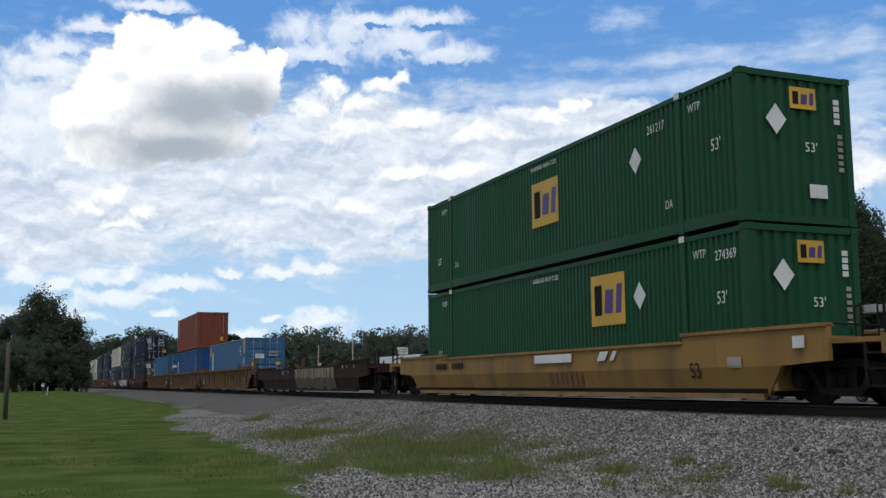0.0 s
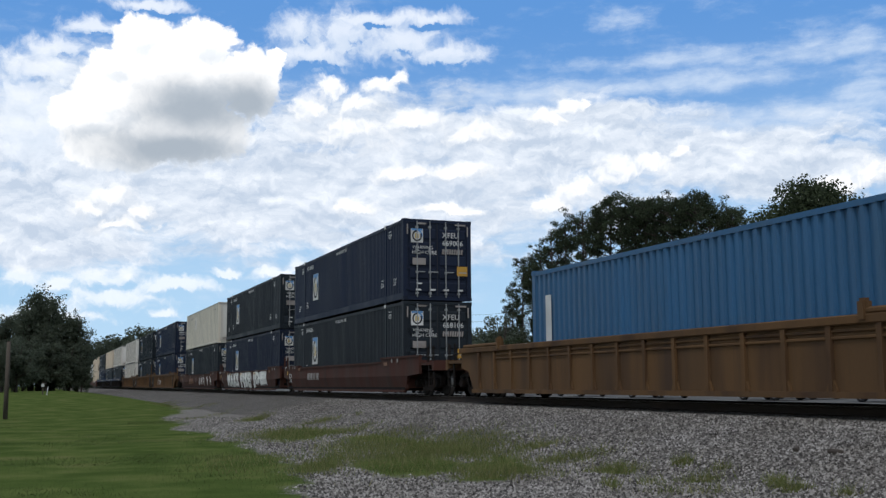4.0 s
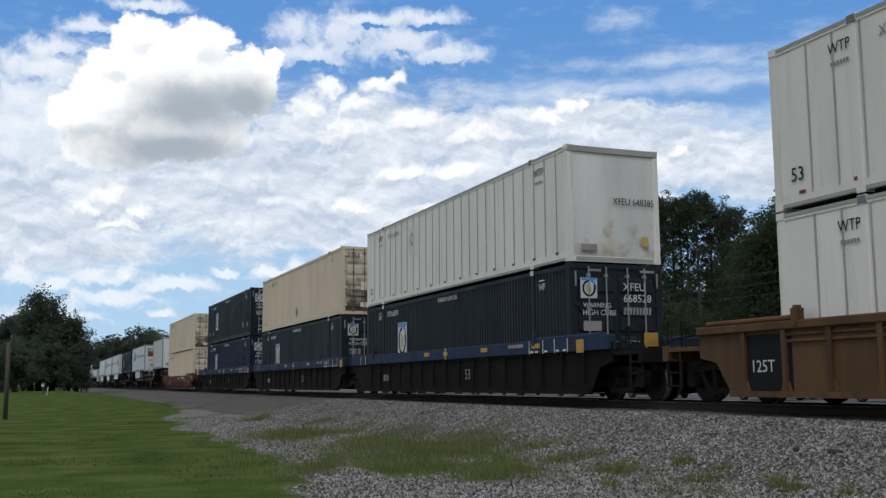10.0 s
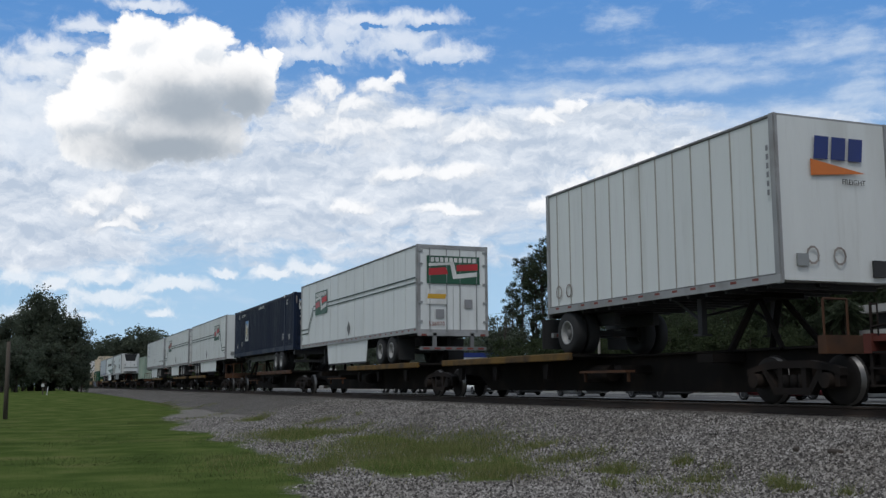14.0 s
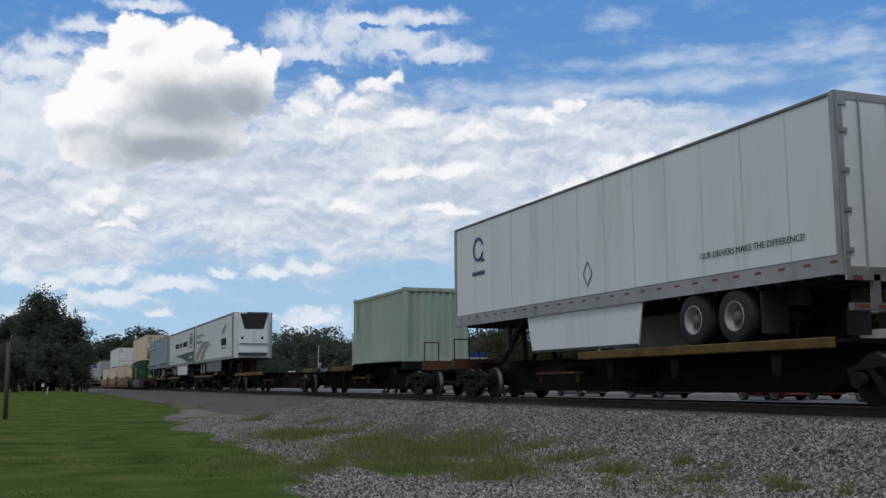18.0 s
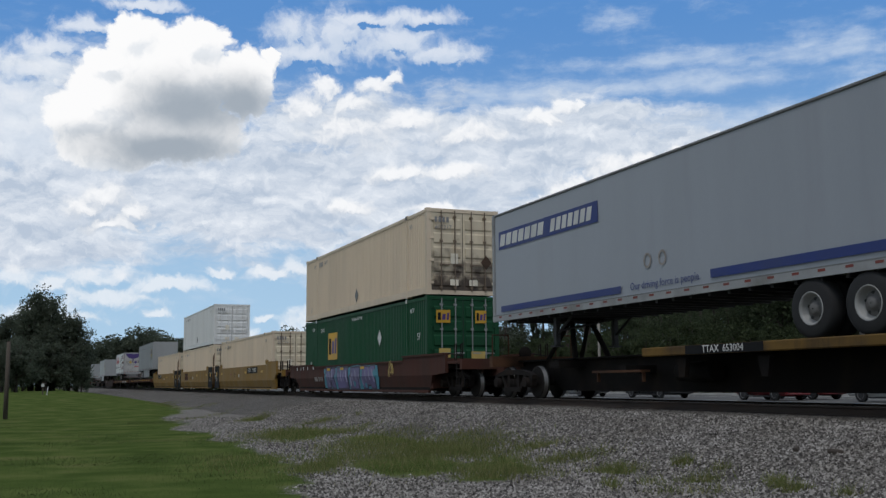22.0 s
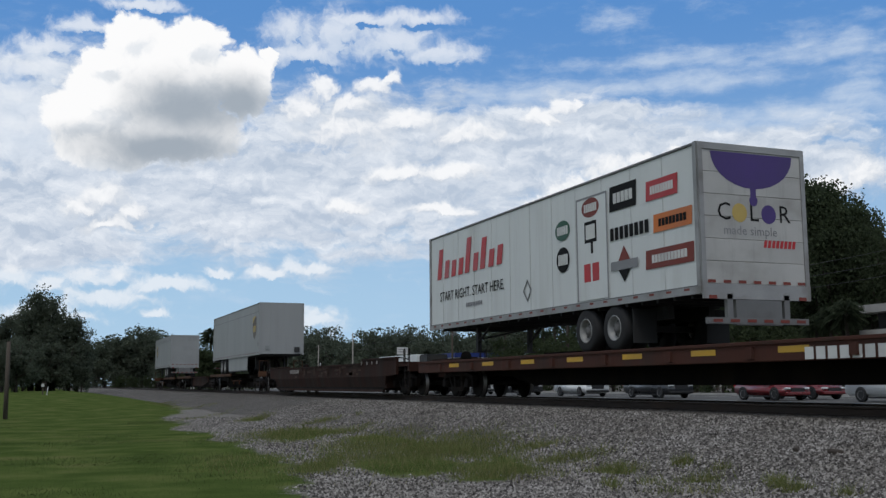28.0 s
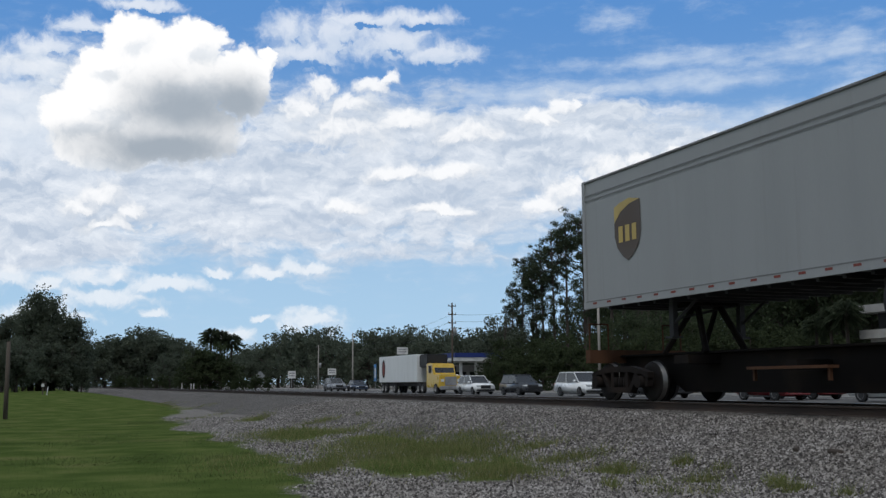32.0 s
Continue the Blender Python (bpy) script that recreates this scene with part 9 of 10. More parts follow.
for y in (1.6, 4.6, 7.6):
    part("window", boxes((0.24, 0.3, y, y + 1.9, 1.0, 2.8)), M_INK, hs)

# ---- road vehicles ----
def gloss(name, colour):
    m = material(name, colour, 0.3, spread=0.03)
    m.node_tree.nodes["Principled BSDF"].inputs["Coat Weight"].default_value = 0.6
    return m


M_GLASS = gloss("dark_car_glass", (0.012, 0.014, 0.016))
M_CARRIM = material("dusty_alloy_rim", (0.34, 0.34, 0.345), 0.4, metal=0.4)
M_HEAD = material("headlight_lens", (0.6, 0.62, 0.63), 0.15, spread=0.02)
C_RED, C_WHITE, C_DARK, C_BLUEC, C_SILV, C_YEL = (gloss("car_paint_" + n, c) for n, c in (("red", (0.15, 0.007, 0.012)), ("white", (0.78, 0.79, 0.79)), ("charcoal", (0.022, 0.025, 0.03)), ("blue", (0.03, 0.045, 0.08)), ("silver", (0.22, 0.23, 0.25)), ("yellow", (0.55, 0.36, 0.03))))


def car_wheel():
    return mesh_of("wheel", lathe(bmesh.new(), [(-0.1, 0.2), (-0.11, 0.3), (-0.08, 0.335), (0.08, 0.335), (0.11, 0.3), (0.1, 0.2), (0.0, 0.19), (-0.1, 0.2)], 20, caps=False)), mesh_of("rim", lathe(bmesh.new(), [(-0.09, 0.215), (-0.105, 0.205), (-0.05, 0.17), (-0.06, 0.06), (-0.075, 0.01)], 16, caps=False))


def car(at, length, width, height, paint, label, suv=False, name="car", turn=0.0):
    """Front towards -y."""
    c = thing(name, label, name.replace("_", " "), "cars waiting on the highway", at=Matrix.Translation(at) @ Matrix.Rotation(radians(turn), 4, "Z"))
    L_, W_, h = length / 2, width / 2, height
    belt = h * 0.60
    hood = h * (0.60 if suv else 0.56)
    prof = [(-L_, 0.42), (-L_ + 0.02, hood * 0.72), (-L_ + 0.18, hood * 0.93), (-L_ + length * 0.24, hood), (L_ - 0.25, belt + 0.03), (L_ - 0.03, belt * 0.9), (L_, 0.46), (L_ - 0.1, 0.28), (-L_ + 0.12, 0.26)]
    bm = prism(bmesh.new(), prof, -W_, W_)
    bmesh.ops.bevel(bm, geom=bm.edges[:], offset=0.11, segments=3, affect="EDGES")
    for f in bm.faces:
        f.smooth = True
    body = part("body", bm, paint, c)
    wf, wr = -L_ + length * 0.24, (L_ - 0.25 if suv else L_ - length * 0.16)
    rf, rr = wf + (0.85 if suv else 0.95), (L_ - 0.62 if suv else L_ - length * 0.27)
    cab = bmesh.new()
    lo = [cab.verts.new((x, y, belt - 0.02)) for x, y in ((-W_ + 0.06, wf), (W_ - 0.06, wf), (W_ - 0.06, wr), (-W_ + 0.06, wr))]
    hi = [cab.verts.new((x, y, h - 0.05)) for x, y in ((-W_ + 0.2, rf), (W_ - 0.2, rf), (W_ - 0.2, rr), (-W_ + 0.2, rr))]
    for i in range(4):
        cab.faces.new((lo[i], lo[(i + 1) % 4], hi[(i + 1) % 4], hi[i]))
    cab.faces.new(hi)
    part("window_glass", cab, M_GLASS, c, "dark tinted glass")
    part("roof", soft_box(-W_ + 0.17, W_ - 0.17, rf - 0.05, rr + 0.08, h - 0.1, h, 0.045, 3), paint, c)
    for s in (-1, 1):
        for ya, yb in ((wf, rf), ((wf + wr) / 2 + 0.1, (rf + rr) / 2 + 0.1), (wr, rr)):
            part("pillar", tube(bmesh.new(), (s * (W_ - 0.065), ya, belt - 0.02), (s * (W_ - 0.21), yb, h - 0.06), 0.028, n=5), paint, c)
        part("mirror", soft_box(s * (W_ + 0.09) - 0.09, s * (W_ + 0.09) + 0.09, wf + 0.25, wf + 0.4, belt, belt + 0.14, 0.03, 1), paint, c)
        part("headlight", soft_box(s * (W_ - 0.26) - 0.17, s * (W_ - 0.26) + 0.17, -L_ - 0.012, -L_ + 0.2, hood * 0.70, hood * 0.83, 0.03, 1), M_HEAD, c)
        part("tail_light", boxes((s * (W_ - 0.2) - 0.14, s * (W_ - 0.2) + 0.14, L_ - 0.05, L_ + 0.01, belt * 0.75, belt * 0.92)), M_REDMARK, c)
        for y in (-L_ + length * 0.19, L_ - length * 0.20):
            tyre, rim = once("car_wheel", car_wheel)
            part("wheel_arch", lathe(bmesh.new(), [(-0.02, 0.365), (0.02, 0.365)], 16), M_BLACK, c).location = (s * (W_ - 0.004), y, 0.36)
            w_ = part("wheel", tyre, M_RUBBER, c)
            w_.matrix_basis = pose(s * (W_ - 0.07), y, 0.335, 0, 0, 0 if s < 0 else 180)
            part("rim", rim, M_CARRIM, w_)
    part("grille", boxes((-W_ * 0.5, W_ * 0.5, -L_ - 0.02, -L_ + 0.05, hood * 0.52, hood * 0.80)), M_BLACK, c)
    for s in (-1, 1):
        part("rocker", boxes((s * (W_ - 0.03) - 0.05, s * (W_ - 0.03) + 0.05, -L_ + length * 0.26, L_ - length * 0.27, 0.19, 0.27)), M_BLACK, c)
    part("bumper", soft_box(-W_ + 0.08, W_ - 0.08, -L_ - 0.05, -L_ + 0.1, 0.3, 0.46, 0.03, 1), paint if not suv else M_BLACK, c)
    return c


car((37.00, 44.92, 0.21), 4.2, 1.75, 1.48, C_RED, "small red hatchback waiting on the highway")
car((40.40, 46.00, 0.21), 4.3, 1.75, 1.45, C_RED, "red compact car waiting in the far lane")
car((37.20, 56.10, 0.21), 5.3, 1.9, 1.75, C_DARK, "dark pickup waiting on the highway", True, "pickup")
car((37.00, 65.65, 0.21), 4.8, 1.94, 1.78, C_WHITE, "white sport utility vehicle with roof rails", True, "sport_utility_vehicle")
car((37.20, 76.06, 0.21), 4.6, 1.85, 1.70, C_DARK, "charcoal sport utility vehicle waiting in the queue", True, "sport_utility_vehicle")
car((37.40, 85.84, 0.21), 4.7, 1.88, 1.70, C_WHITE, "white crossover waiting in the queue", True, "sport_utility_vehicle")
van = car((37.50, 36.25, 0.21), 5.6, 2.0, 2.3, C_WHITE, "white van at the head of the queue", True, "van")
suv_a = car((38.50, 136.99, 0.21), 5.0, 1.95, 1.8, C_SILV, "silver pickup rolling up to the queue", True, "pickup")
sed_b = car((41.50, 136.16, 0.21), 4.7, 1.8, 1.5, C_BLUEC, "dark blue saloon rolling up to the queue")

tk = thing("box_truck", "yellow tractor with a white box trailer in the queue", "truck", at=Matrix.Translation((37.20, 98.29, 0.21)))
part("cargo_box", soft_box(-1.25, 1.25, -1.0, 11.2, 1.15, 3.95, 0.03, 1), M_TRAILER, tk, "white cargo box with an oval emblem")
decal([oval(1.1, 2.0)], M_INK, tk, on_side(-1.27, 9.6, 2.6), "emblem")
decal([oval(0.75, 1.5)], M_OXMARK, tk, on_side(-1.276, 9.6, 2.6), "emblem")
part("chassis", boxes((-0.5, 0.5, -6.6, 11.0, 0.75, 1.15)), M_DARKSTEEL, tk)
cabm = prism(bmesh.new(), [(-7.0, 0.6), (-7.0, 1.75), (-5.5, 1.95), (-5.1, 2.95), (-3.4, 3.0), (-3.4, 0.6)], -1.15, 1.15)
bmesh.ops.bevel(cabm, geom=cabm.edges[:], offset=0.09, segments=2, affect="EDGES")
cab_ = part("cab", cabm, C_YEL, tk)
part("windscreen", prism(bmesh.new(), [(-5.5, 2.03), (-5.12, 2.85), (-5.08, 2.85), (-5.46, 2.03)], -1.0, 1.0), M_GLASS, cab_)
for s in (-1, 1):
    part("side_window", boxes((s * 1.15 - 0.012, s * 1.15 + 0.012, -4.9, -4.0, 2.05, 2.75)), M_GLASS, cab_)
    part("headlight", boxes((s * 0.85 - 0.16, s * 0.85 + 0.16, -7.04, -6.95, 1.15, 1.4)), M_HEAD, cab_)
    part("mirror", boxes((s * 1.35 - 0.08, s * 1.35 + 0.08, -5.0, -4.9, 2.0, 2.7)), M_BLACK, cab_)
part("grille", boxes((-0.6, 0.6, -7.05, -6.98, 0.8, 1.65)), M_ALU, cab_)
part("bumper", soft_box(-1.15, 1.15, -7.15, -6.95, 0.4, 0.75, 0.05, 1), M_ALU, cab_)
part("fairing", soft_box(-1.1, 1.1, -3.6, -1.3, 2.6, 3.9, 0.1, 2), M_BLACK, tk, "dark roof fairing")
for y in (-6.0, -2.4, -1.2, 9.0, 10.1, 6.2):
    for x in (-1.05, 1.05):
        add_wheel(tk, x, y, 0.5)

# ---- sky backdrop with drifting clouds ----
# Clouds as ovals (azimuth, height, half width, half height), in degrees.
GREAT_HEAP = [(6.6, 16.8, 4.35, 2.96), (3.6, 15.2, 2.84, 2.06), (4.7, 18.7, 1.76, 1.34), (8.4, 18.7, 1.82, 1.36), (10.8, 16.5, 1.97, 2.27), (2.1, 14.1, 2.04, 1.47), (7.0, 13.7, 4.65, 2.00), (12.4, 17.9, 0.51, 0.79), (3.3, 17.1, 1.19, 0.88), (3.7, 12.6, 3.28, 1.20)]
SHADED = [(8.0, 14.9, 3.59, 1.99), (6.4, 12.8, 4.93, 1.21), (10.6, 15.5, 1.90, 1.40)]
NEAR_HEAPS = [(15.5, 16.0, 1.10, 0.99), (14.5, 15.1, 1.61, 1.05), (18.5, 16.4, 1.24, 0.81), (19.3, 17.0, 0.52, 0.49), (17.2, 15.4, 2.15, 0.93), (16.6, 13.9, 3.08, 1.56), (29.4, 15.2, 0.97, 0.81), (28.3, 14.5, 1.23, 0.81), (30.2, 15.5, 0.39, 0.37), (32.1, 11.4, 1.76, 1.19), (33.9, 11.8, 1.49, 0.87), (29.8, 10.5, 1.65, 1.13), (35.4, 12.5, 0.55, 0.62), (28.3, 9.8, 1.08, 0.76), (20.3, 14.5, 2.16, 0.94), (23.9, 13.7, 2.15, 0.94)]
FAR_HEAPS = [(45.3, 10.3, 1.25, 1.11), (43.4, 10.0, 1.40, 0.77), (42.3, 9.7, 0.85, 0.42), (3.7, 9.8, 1.46, 1.15), (4.9, 9.3, 0.89, 0.85), (2.5, 9.2, 1.33, 0.90), (3.9, 8.6, 2.06, 0.73), (16.8, 9.6, 1.60, 0.76), (22.4, 9.6, 1.94, 0.51), (22.9, 11.7, 2.14, 0.70), (19.7, 11.8, 2.14, 0.70)]
LOW_HEAPS = [(3.2, 5.7, 1.79, 0.72), (4.4, 5.9, 0.64, 0.61), (1.0, 5.2, 0.95, 0.71), (7.0, 5.2, 2.71, 0.61), (3.6, 4.6, 4.10, 1.08), (-0.7, 5.3, 1.09, 0.88), (6.4, 3.8, 0.95, 0.40), (13.7, 6.4, 0.94, 0.69), (15.1, 6.3, 0.95, 0.57), (12.7, 6.1, 1.13, 0.31), (14.9, 3.4, 1.89, 1.07), (10.6, 2.5, 1.35, 0.68), (12.3, 3.6, 0.81, 0.31), (9.6, 6.1, 0.92, 0.28), (0.9, 3.6, 3.39, 0.71)]
VEIL = [(19.3, 19.1, 3.14, 1.34), (22.1, 18.4, 2.47, 1.04), (16.4, 19.4, 2.30, 1.51), (14.4, 18.2, 2.60, 0.91), (0.5, 17.6, 2.31, 0.80), (-0.2, 16.4, 2.87, 1.15), (-1.0, 15.0, 2.25, 1.72), (17.7, 20.2, 3.64, 0.60), (2.3, 18.9, 1.77, 0.69), (-0.6, 13.3, 2.54, 2.03), (5.2, 20.3, 2.46, 0.41), (21.0, 20.4, 2.65, 0.54), (13.8, 19.3, 1.95, 1.20)]
SHEET = [(13.2, 10.7, 22.35, 4.06), (0.6, 10.4, 8.85, 3.82), (26.2, 12.7, 10.75, 2.98), (37.2, 12.3, 9.50, 1.89), (1.7, 13.5, 6.53, 3.80), (17.7, 14.5, 8.48, 1.93), (41.6, 11.2, 6.10, 1.79), (0.2, 7.7, 6.33, 2.07), (29.4, 14.2, 7.55, 1.62)]
CIRRUS = [(43.4, 17.3, 5.25, 0.58), (35.2, 17.5, 6.08, 0.48), (34.3, 16.3, 8.46, 0.67), (39.7, 13.9, 7.11, 0.78), (27.5, 16.1, 4.51, 0.93), (45.6, 15.3, 1.64, 1.43), (32.2, 20.1, 1.92, 0.54)]


def sky_material():
    mat = bpy.data.materials.new("summer_sky")
    mat.use_nodes = True
    nt = mat.node_tree
    nt.nodes.clear()
    out = nt.nodes.new("ShaderNodeOutputMaterial")
    em = nt.nodes.new("ShaderNodeEmission")
    nt.links.new(em.outputs[0], out.inputs["Surface"])
    uv = nt.nodes.new("ShaderNodeUVMap").outputs["UV"]

    def vmath(op, a, b=None, c=None):
        n_ = nt.nodes.new("ShaderNodeVectorMath")
        n_.operation = op
        for s_, v_ in zip(n_.inputs, (a, b, c)):
            if v_ is None:
                continue
            if isinstance(v_, tuple):
                s_.default_value = v_
            else:
                nt.links.new(v_, s_)
        return n_.outputs["Value"] if op == "LENGTH" else n_.outputs["Vector"]

    def fmath(op, a, b=0.0, c=0.0, clamp=False):
        n_ = nt.nodes.new("ShaderNodeMath")
        n_.operation, n_.use_clamp = op, clamp
        for s_, v_ in zip(n_.inputs, (a, b, c)):
            if isinstance(v_, (int, float)):
                s_.default_value = v_
            else:
                nt.links.new(v_, s_)
        return n_.outputs[0]

    def noise_tex(vec, scale, detail=6.0, rough=0.55, colour=False):
        n_ = nt.nodes.new("ShaderNodeTexNoise")
        n_.inputs["Scale"].default_value, n_.inputs["Detail"].default_value, n_.inputs["Roughness"].default_value = scale, detail, rough
        nt.links.new(vec, n_.inputs["Vector"])
        return n_.outputs["Color" if colour else "Fac"]

    def smooth(v_, a, b, lo=0.0, hi=1.0):
        n_ = nt.nodes.new("ShaderNodeMapRange")
        n_.interpolation_type = "SMOOTHSTEP"
        for k, q_ in (("From Min", a), ("From Max", b), ("To Min", lo), ("To Max", hi)):
            n_.inputs[k].default_value = q_
        nt.links.new(v_, n_.inputs["Value"])
        return n_.outputs["Result"]

    def mixc(f_, a, b):
        n_ = nt.nodes.new("ShaderNodeMix")
        n_.data_type = "RGBA"
        for s_, v_ in ((n_.inputs["Factor"], f_), (n_.inputs["A"], a), (n_.inputs["B"], b)):
            if isinstance(v_, tuple):
                s_.default_value = (*v_, 1)
            elif isinstance(v_, float):
                s_.default_value = v_
            else:
                nt.links.new(v_, s_)
        return n_.outputs["Result"]

    def centred(vec, scale, detail, rough):
        return vmath("SUBTRACT", noise_tex(vec, scale, detail, rough, True), (0.5, 0.5, 0.5))

    def cells(vec, scale):
        n_ = nt.nodes.new("ShaderNodeTexVoronoi")
        n_.feature = "SMOOTH_F1"
        n_.inputs["Scale"].default_value, n_.inputs["Smoothness"].default_value = scale, 0.35
        nt.links.new(vec, n_.inputs["Vector"])
        return n_.outputs["Distance"]

    def wander(scale, detail, rough, ax, ay, vec):
        return vmath("MULTIPLY_ADD", centred(vec, scale, detail, rough), (ax, ay, 0), vec)

    w1 = wander(2.1, 5, 0.6, 0.75, 0.6, wander(0.42, 2, 0.5, 1.5, 1.2, uv))
    soft = wander(0.28, 6, 0.6, 4.0, 1.8, uv)

    def field(rows, vec, blend=0.18):
        best = None
        for az, el_, ra, re in rows:
            d = vmath("LENGTH", vmath("MULTIPLY", vmath("SUBTRACT", vec, (az, el_, 0)), (1 / ra, 1 / re, 0)))
            d = fmath("SUBTRACT", 1.0, d)
            best = d if best is None else fmath("SMOOTH_MAX", best, d, blend)
        return best

    def billow(vec):
        a_ = fmath("MULTIPLY_ADD", cells(vec, 0.55), -0.55, 0.26)
        b_ = fmath("MULTIPLY_ADD", cells(vec, 1.5), -0.38, 0.17)
        return fmath("ADD", fmath("ADD", a_, b_), fmath("ADD", fmath("MULTIPLY_ADD", cells(vec, 3.6), -0.2, 0.09), fmath("MULTIPLY_ADD", cells(vec, 8.0), -0.1, 0.045)))

    sep = nt.nodes.new("ShaderNodeSeparateXYZ")
    nt.links.new(uv, sep.inputs[0])
    el = sep.outputs["Y"]
    blue = mixc(smooth(el, 2.0, 21.0), (0.40, 0.60, 0.80), (0.105, 0.275, 0.61))
    # thin high streaks
    streak_v = vmath("MULTIPLY", wander(0.35, 5, 0.55, 3.0, 0.9, uv), (0.2, 0.9, 0))
    streak_n = noise_tex(streak_v, 0.75, 9, 0.62)
    wisp = noise_tex(vmath("MULTIPLY", wander(0.5, 5, 0.6, 2.0, 1.0, uv), (0.45, 1.0, 0)), 1.1, 8, 0.62)
    high = field(CIRRUS, wander(0.25, 6, 0.6, 5.0, 1.6, uv), 0.4)
    thin = smooth(fmath("ADD", fmath("ADD", fmath("MULTIPLY", streak_n, 0.62), fmath("MULTIPLY", wisp, 0.38)), fmath("MULTIPLY", smooth(high, -1.0, 0.9), 0.26)), 0.50, 0.90, 0.0, 0.80)
    col = mixc(thin, blue, (0.60, 0.70, 0.84))
    # broad sheet of soft grey-white cloud
    ruck = vmath("MULTIPLY", wander(1.6, 5, 0.6, 0.6, 0.5, soft), (0.55, 1.0, 0))
    dapple = noise_tex(ruck, 0.55, 8, 0.62)
    lift_ = noise_tex(vmath("ADD", ruck, (-0.12, 0.42, 0)), 0.55, 8, 0.62)
    hole = noise_tex(vmath("MULTIPLY", soft, (0.3, 1.0, 0)), 0.75, 6, 0.6)
    sheet = smooth(fmath("ADD", fmath("ADD", field(SHEET, soft, 0.3), fmath("MULTIPLY_ADD", dapple, 1.2, -0.55)), fmath("MULTIPLY_ADD", hole, 1.6, -0.80)), -0.2, 0.5)
    tone_s = fmath("ADD", fmath("MULTIPLY_ADD", dapple, 1.5, -0.35), fmath("MULTIPLY", fmath("SUBTRACT", dapple, lift_), 2.4), 0.0, True)
    col = mixc(sheet, col, mixc(tone_s, (0.49, 0.575, 0.70), (0.82, 0.865, 0.93)))
    # heaped clouds, the thin ones first: sharp where they catch the light, soft below
    fluff = fmath("MULTIPLY_ADD", noise_tex(w1, 0.9, 8, 0.6), 1.5, -0.75)
    for rows, puff, mist, soft_hi, most, fade, dark, bright in (
            (VEIL, 0.35, 1.2, 1.1, 0.80, -0.2, (0.66, 0.74, 0.85), (0.84, 0.88, 0.94)),
            (LOW_HEAPS, 0.7, 0.5, 0.75, 0.75, 0.2, (0.64, 0.73, 0.83), (0.88, 0.91, 0.95)),
            (FAR_HEAPS, 0.7, 0.4, 0.7, 0.95, 0.15, (0.50, 0.57, 0.67), (0.95, 0.96, 0.98)),
            (NEAR_HEAPS, 0.7, 0.45, 0.65, 0.95, 0.2, (0.54, 0.61, 0.71), (0.95, 0.96, 0.98))):
        f_ = fmath("ADD", fmath("MULTIPLY_ADD", billow(w1), puff, field(rows, w1, 0.3)), fmath("MULTIPLY", fluff, mist))
        up_ = vmath("ADD", w1, (-0.1, 0.32, 0))
        above = fmath("MULTIPLY_ADD", billow(up_), puff, field(rows, up_, 0.3))
        rise = fmath("SUBTRACT", fmath("SUBTRACT", f_, fmath("MULTIPLY", fluff, mist * 0.6)), above)
        m_ = fmath("MULTIPLY", smooth(f_, -0.25, soft_hi - 0.35, 0.0, most), smooth(rise, -0.35, fade))
        col = mixc(m_, col, mixc(smooth(rise, -0.35, 0.45), dark, bright))
    # the great heap: crisp top, soft grey underside
    f_ = fmath("MULTIPLY_ADD", billow(w1), 0.5, field(GREAT_HEAP, w1))
    up_ = vmath("ADD", w1, (-0.3, 0.6, 0))
    above = fmath("MULTIPLY_ADD", billow(up_), 0.5, field(GREAT_HEAP, up_))
    foot = smooth(el, 9.0, 12.0)
    m_ = fmath("MULTIPLY", smooth(f_, -0.06, 0.16), fmath("MAXIMUM", foot, smooth(f_, 0.0, 0.8)))
    tone = smooth(fmath("SUBTRACT", f_, above), -0.45, 0.12)
    belly = smooth(fmath("ADD", field(SHADED, wander(0.5, 4, 0.5, 1.8, 1.2, uv), 0.5), fmath("MULTIPLY", fmath("SUBTRACT", f_, above), -0.35)), -0.55, 0.85)
    lit = mixc(tone, (0.80, 0.835, 0.88), (0.985, 0.985, 0.99))
    col = mixc(m_, col, mixc(fmath("MULTIPLY", belly, 0.95), lit, (0.34, 0.395, 0.46)))
    col = mixc(smooth(el, 4.0, -0.5, 0.0, 0.35), col, (0.62, 0.71, 0.80))
    nt.links.new(col, em.inputs["Color"])
    em.inputs["Strength"].default_value = 1.0
    return mat


bm = bmesh.new()
uvl = bm.loops.layers.uv.new("UVMap")
R_ = 4300
azs, els = [-12 + 2.5 * i for i in range(29)], [-1.5 + 2.0 * i for i in range(15)]
vv = [[bm.verts.new((R_ * math.sin(radians(a)) * math.cos(radians(e)), R_ * math.cos(radians(a)) * math.cos(radians(e)), R_ * math.sin(radians(e)))) for a in azs] for e in els]
for j in range(len(els) - 1):
    for i in range(len(azs) - 1):
        f_ = bm.faces.new((vv[j][i], vv[j][i + 1], vv[j + 1][i + 1], vv[j + 1][i]))
        f_.normal_flip()
        for lp_ in f_.loops:
            co = lp_.vert.co
            lp_[uvl].uv = (math.degrees(math.atan2(co.x, co.y)), math.degrees(math.asin(co.z / R_)))
sky = solid("sky_backdrop", bm, sky_material(), "blue summer sky with heaped white clouds", "sky", kind="structure")
sky.location = EYE


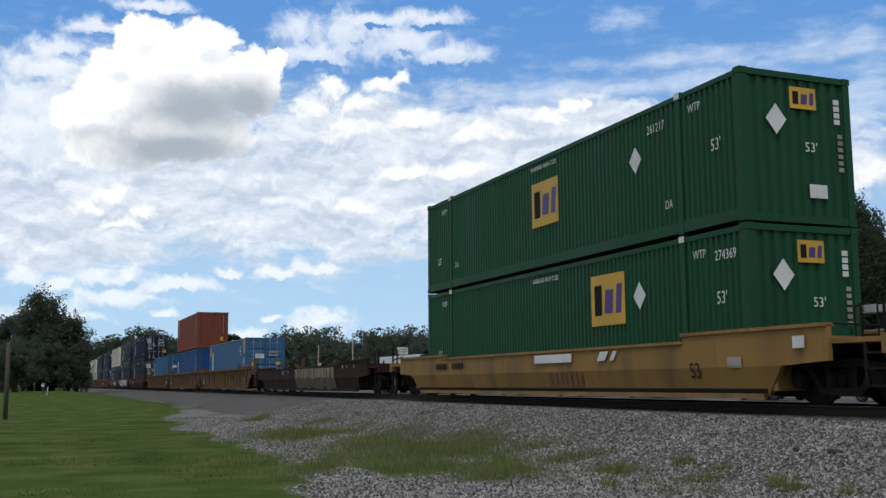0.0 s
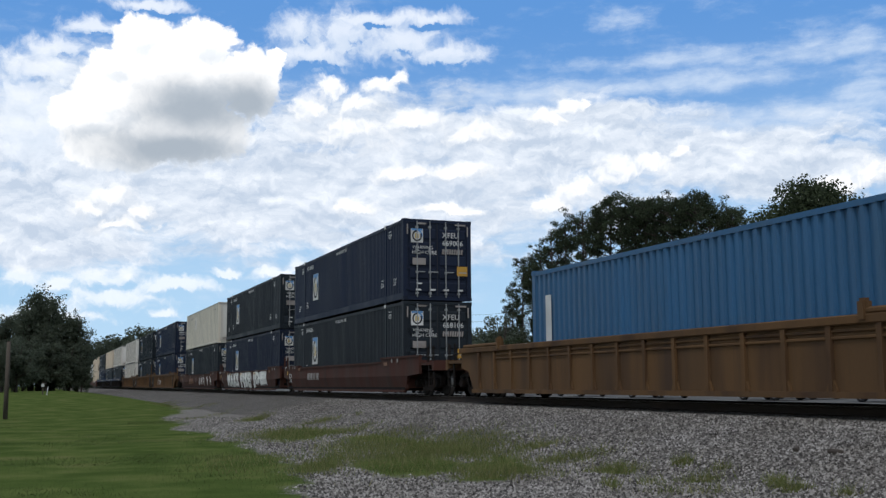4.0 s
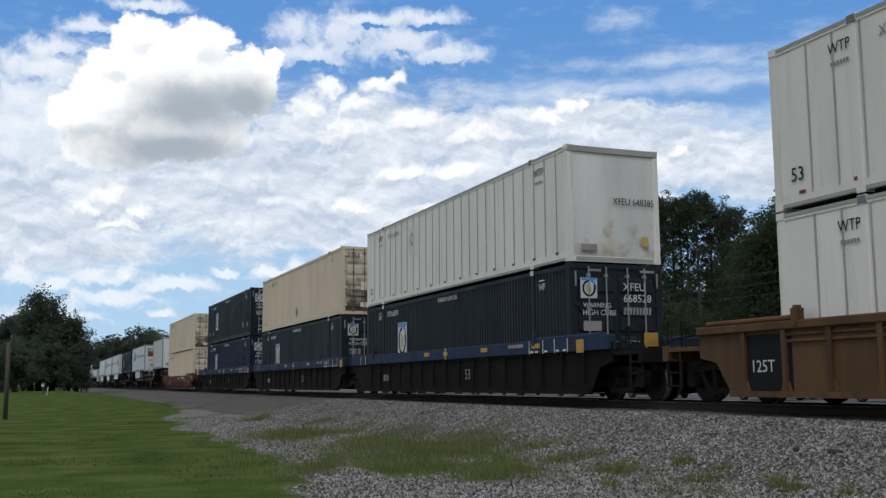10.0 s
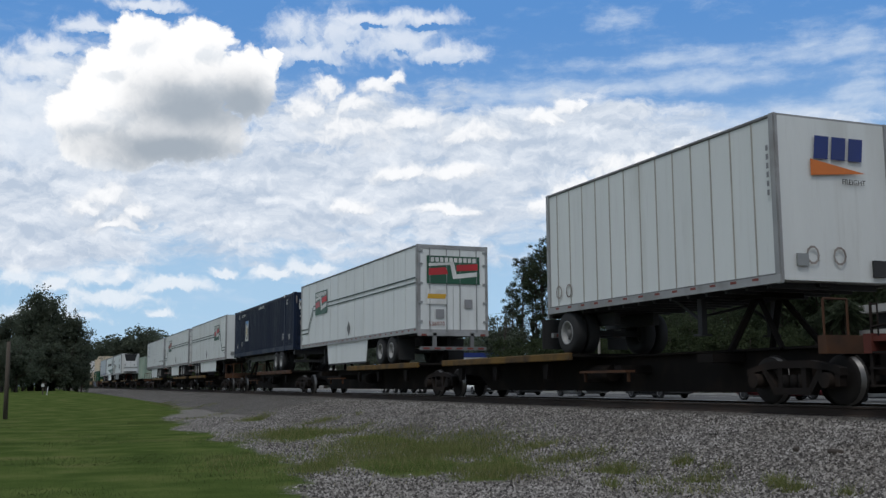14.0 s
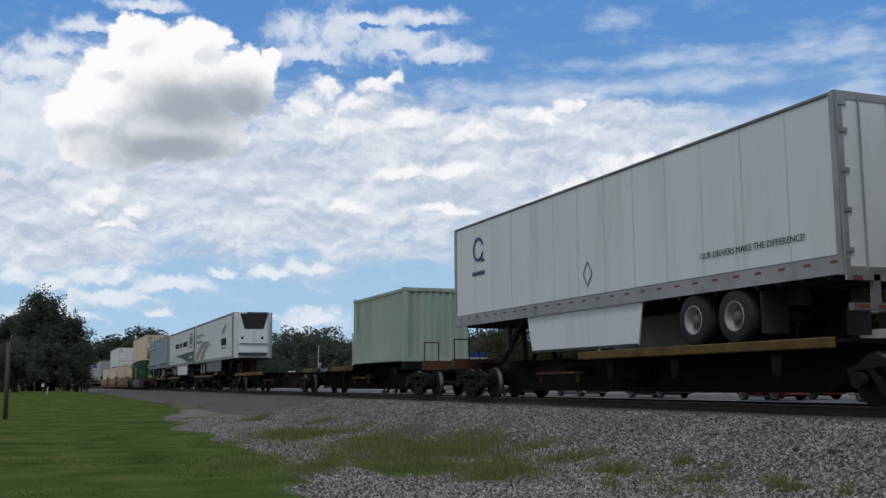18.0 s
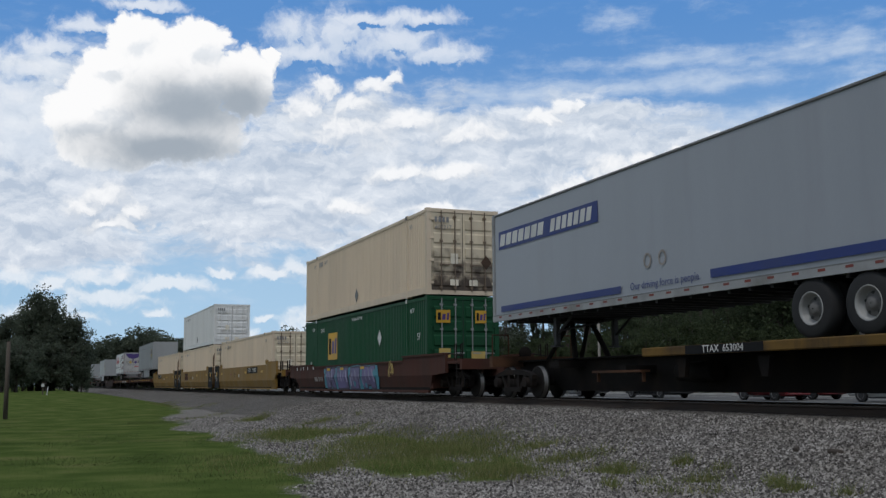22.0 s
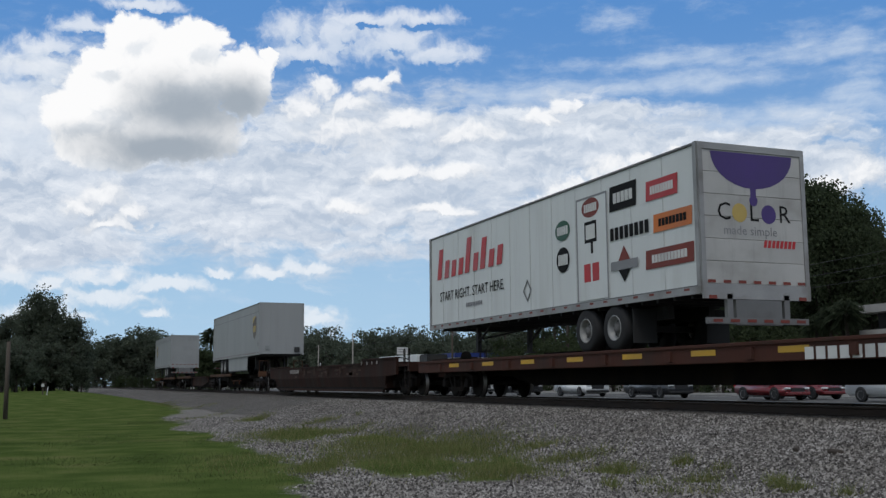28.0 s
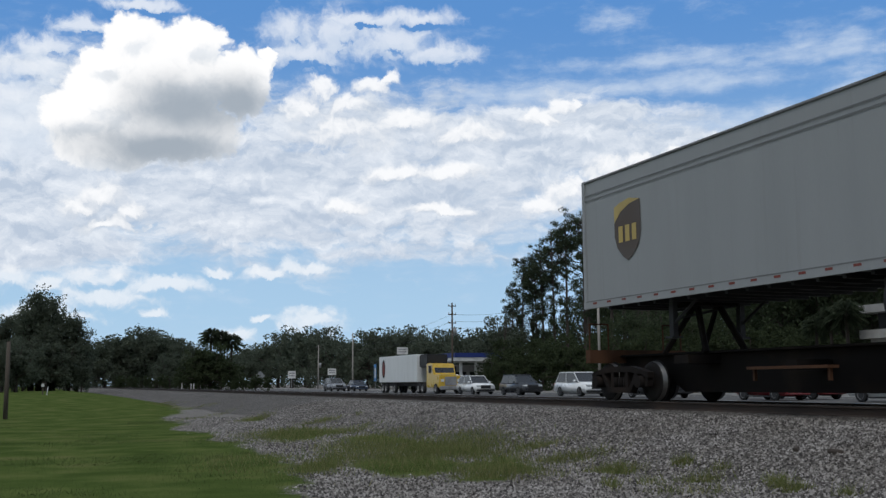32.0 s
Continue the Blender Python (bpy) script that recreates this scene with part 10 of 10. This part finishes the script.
# ---- what moves ----
def motions():
    times = [0.0, 4.0, 8.0, 12.0, 16.0, 20.0, 24.0, 28.0, 32.0]
    for ob, u, z in MOVERS:
        walk(ob, [(t, pose(TRACK_X, u - travelled(t), RAIL + z)) for t in times])
    walk(sky, [(t, pose(*EYE, 0, 0, 0.018 * t)) for t in (0.0, 32.0)])
    for ob, x, y, speed, stop in ((suv_a, *suv_a.location[:2], 13.0, 0.0), (sed_b, *sed_b.location[:2], 11.0, 0.0)):
        walk(ob, [(t, pose(x, y + speed * (32.0 - t), ROAD_Z)) for t in (0.0, 16.0, 32.0)])


motions()
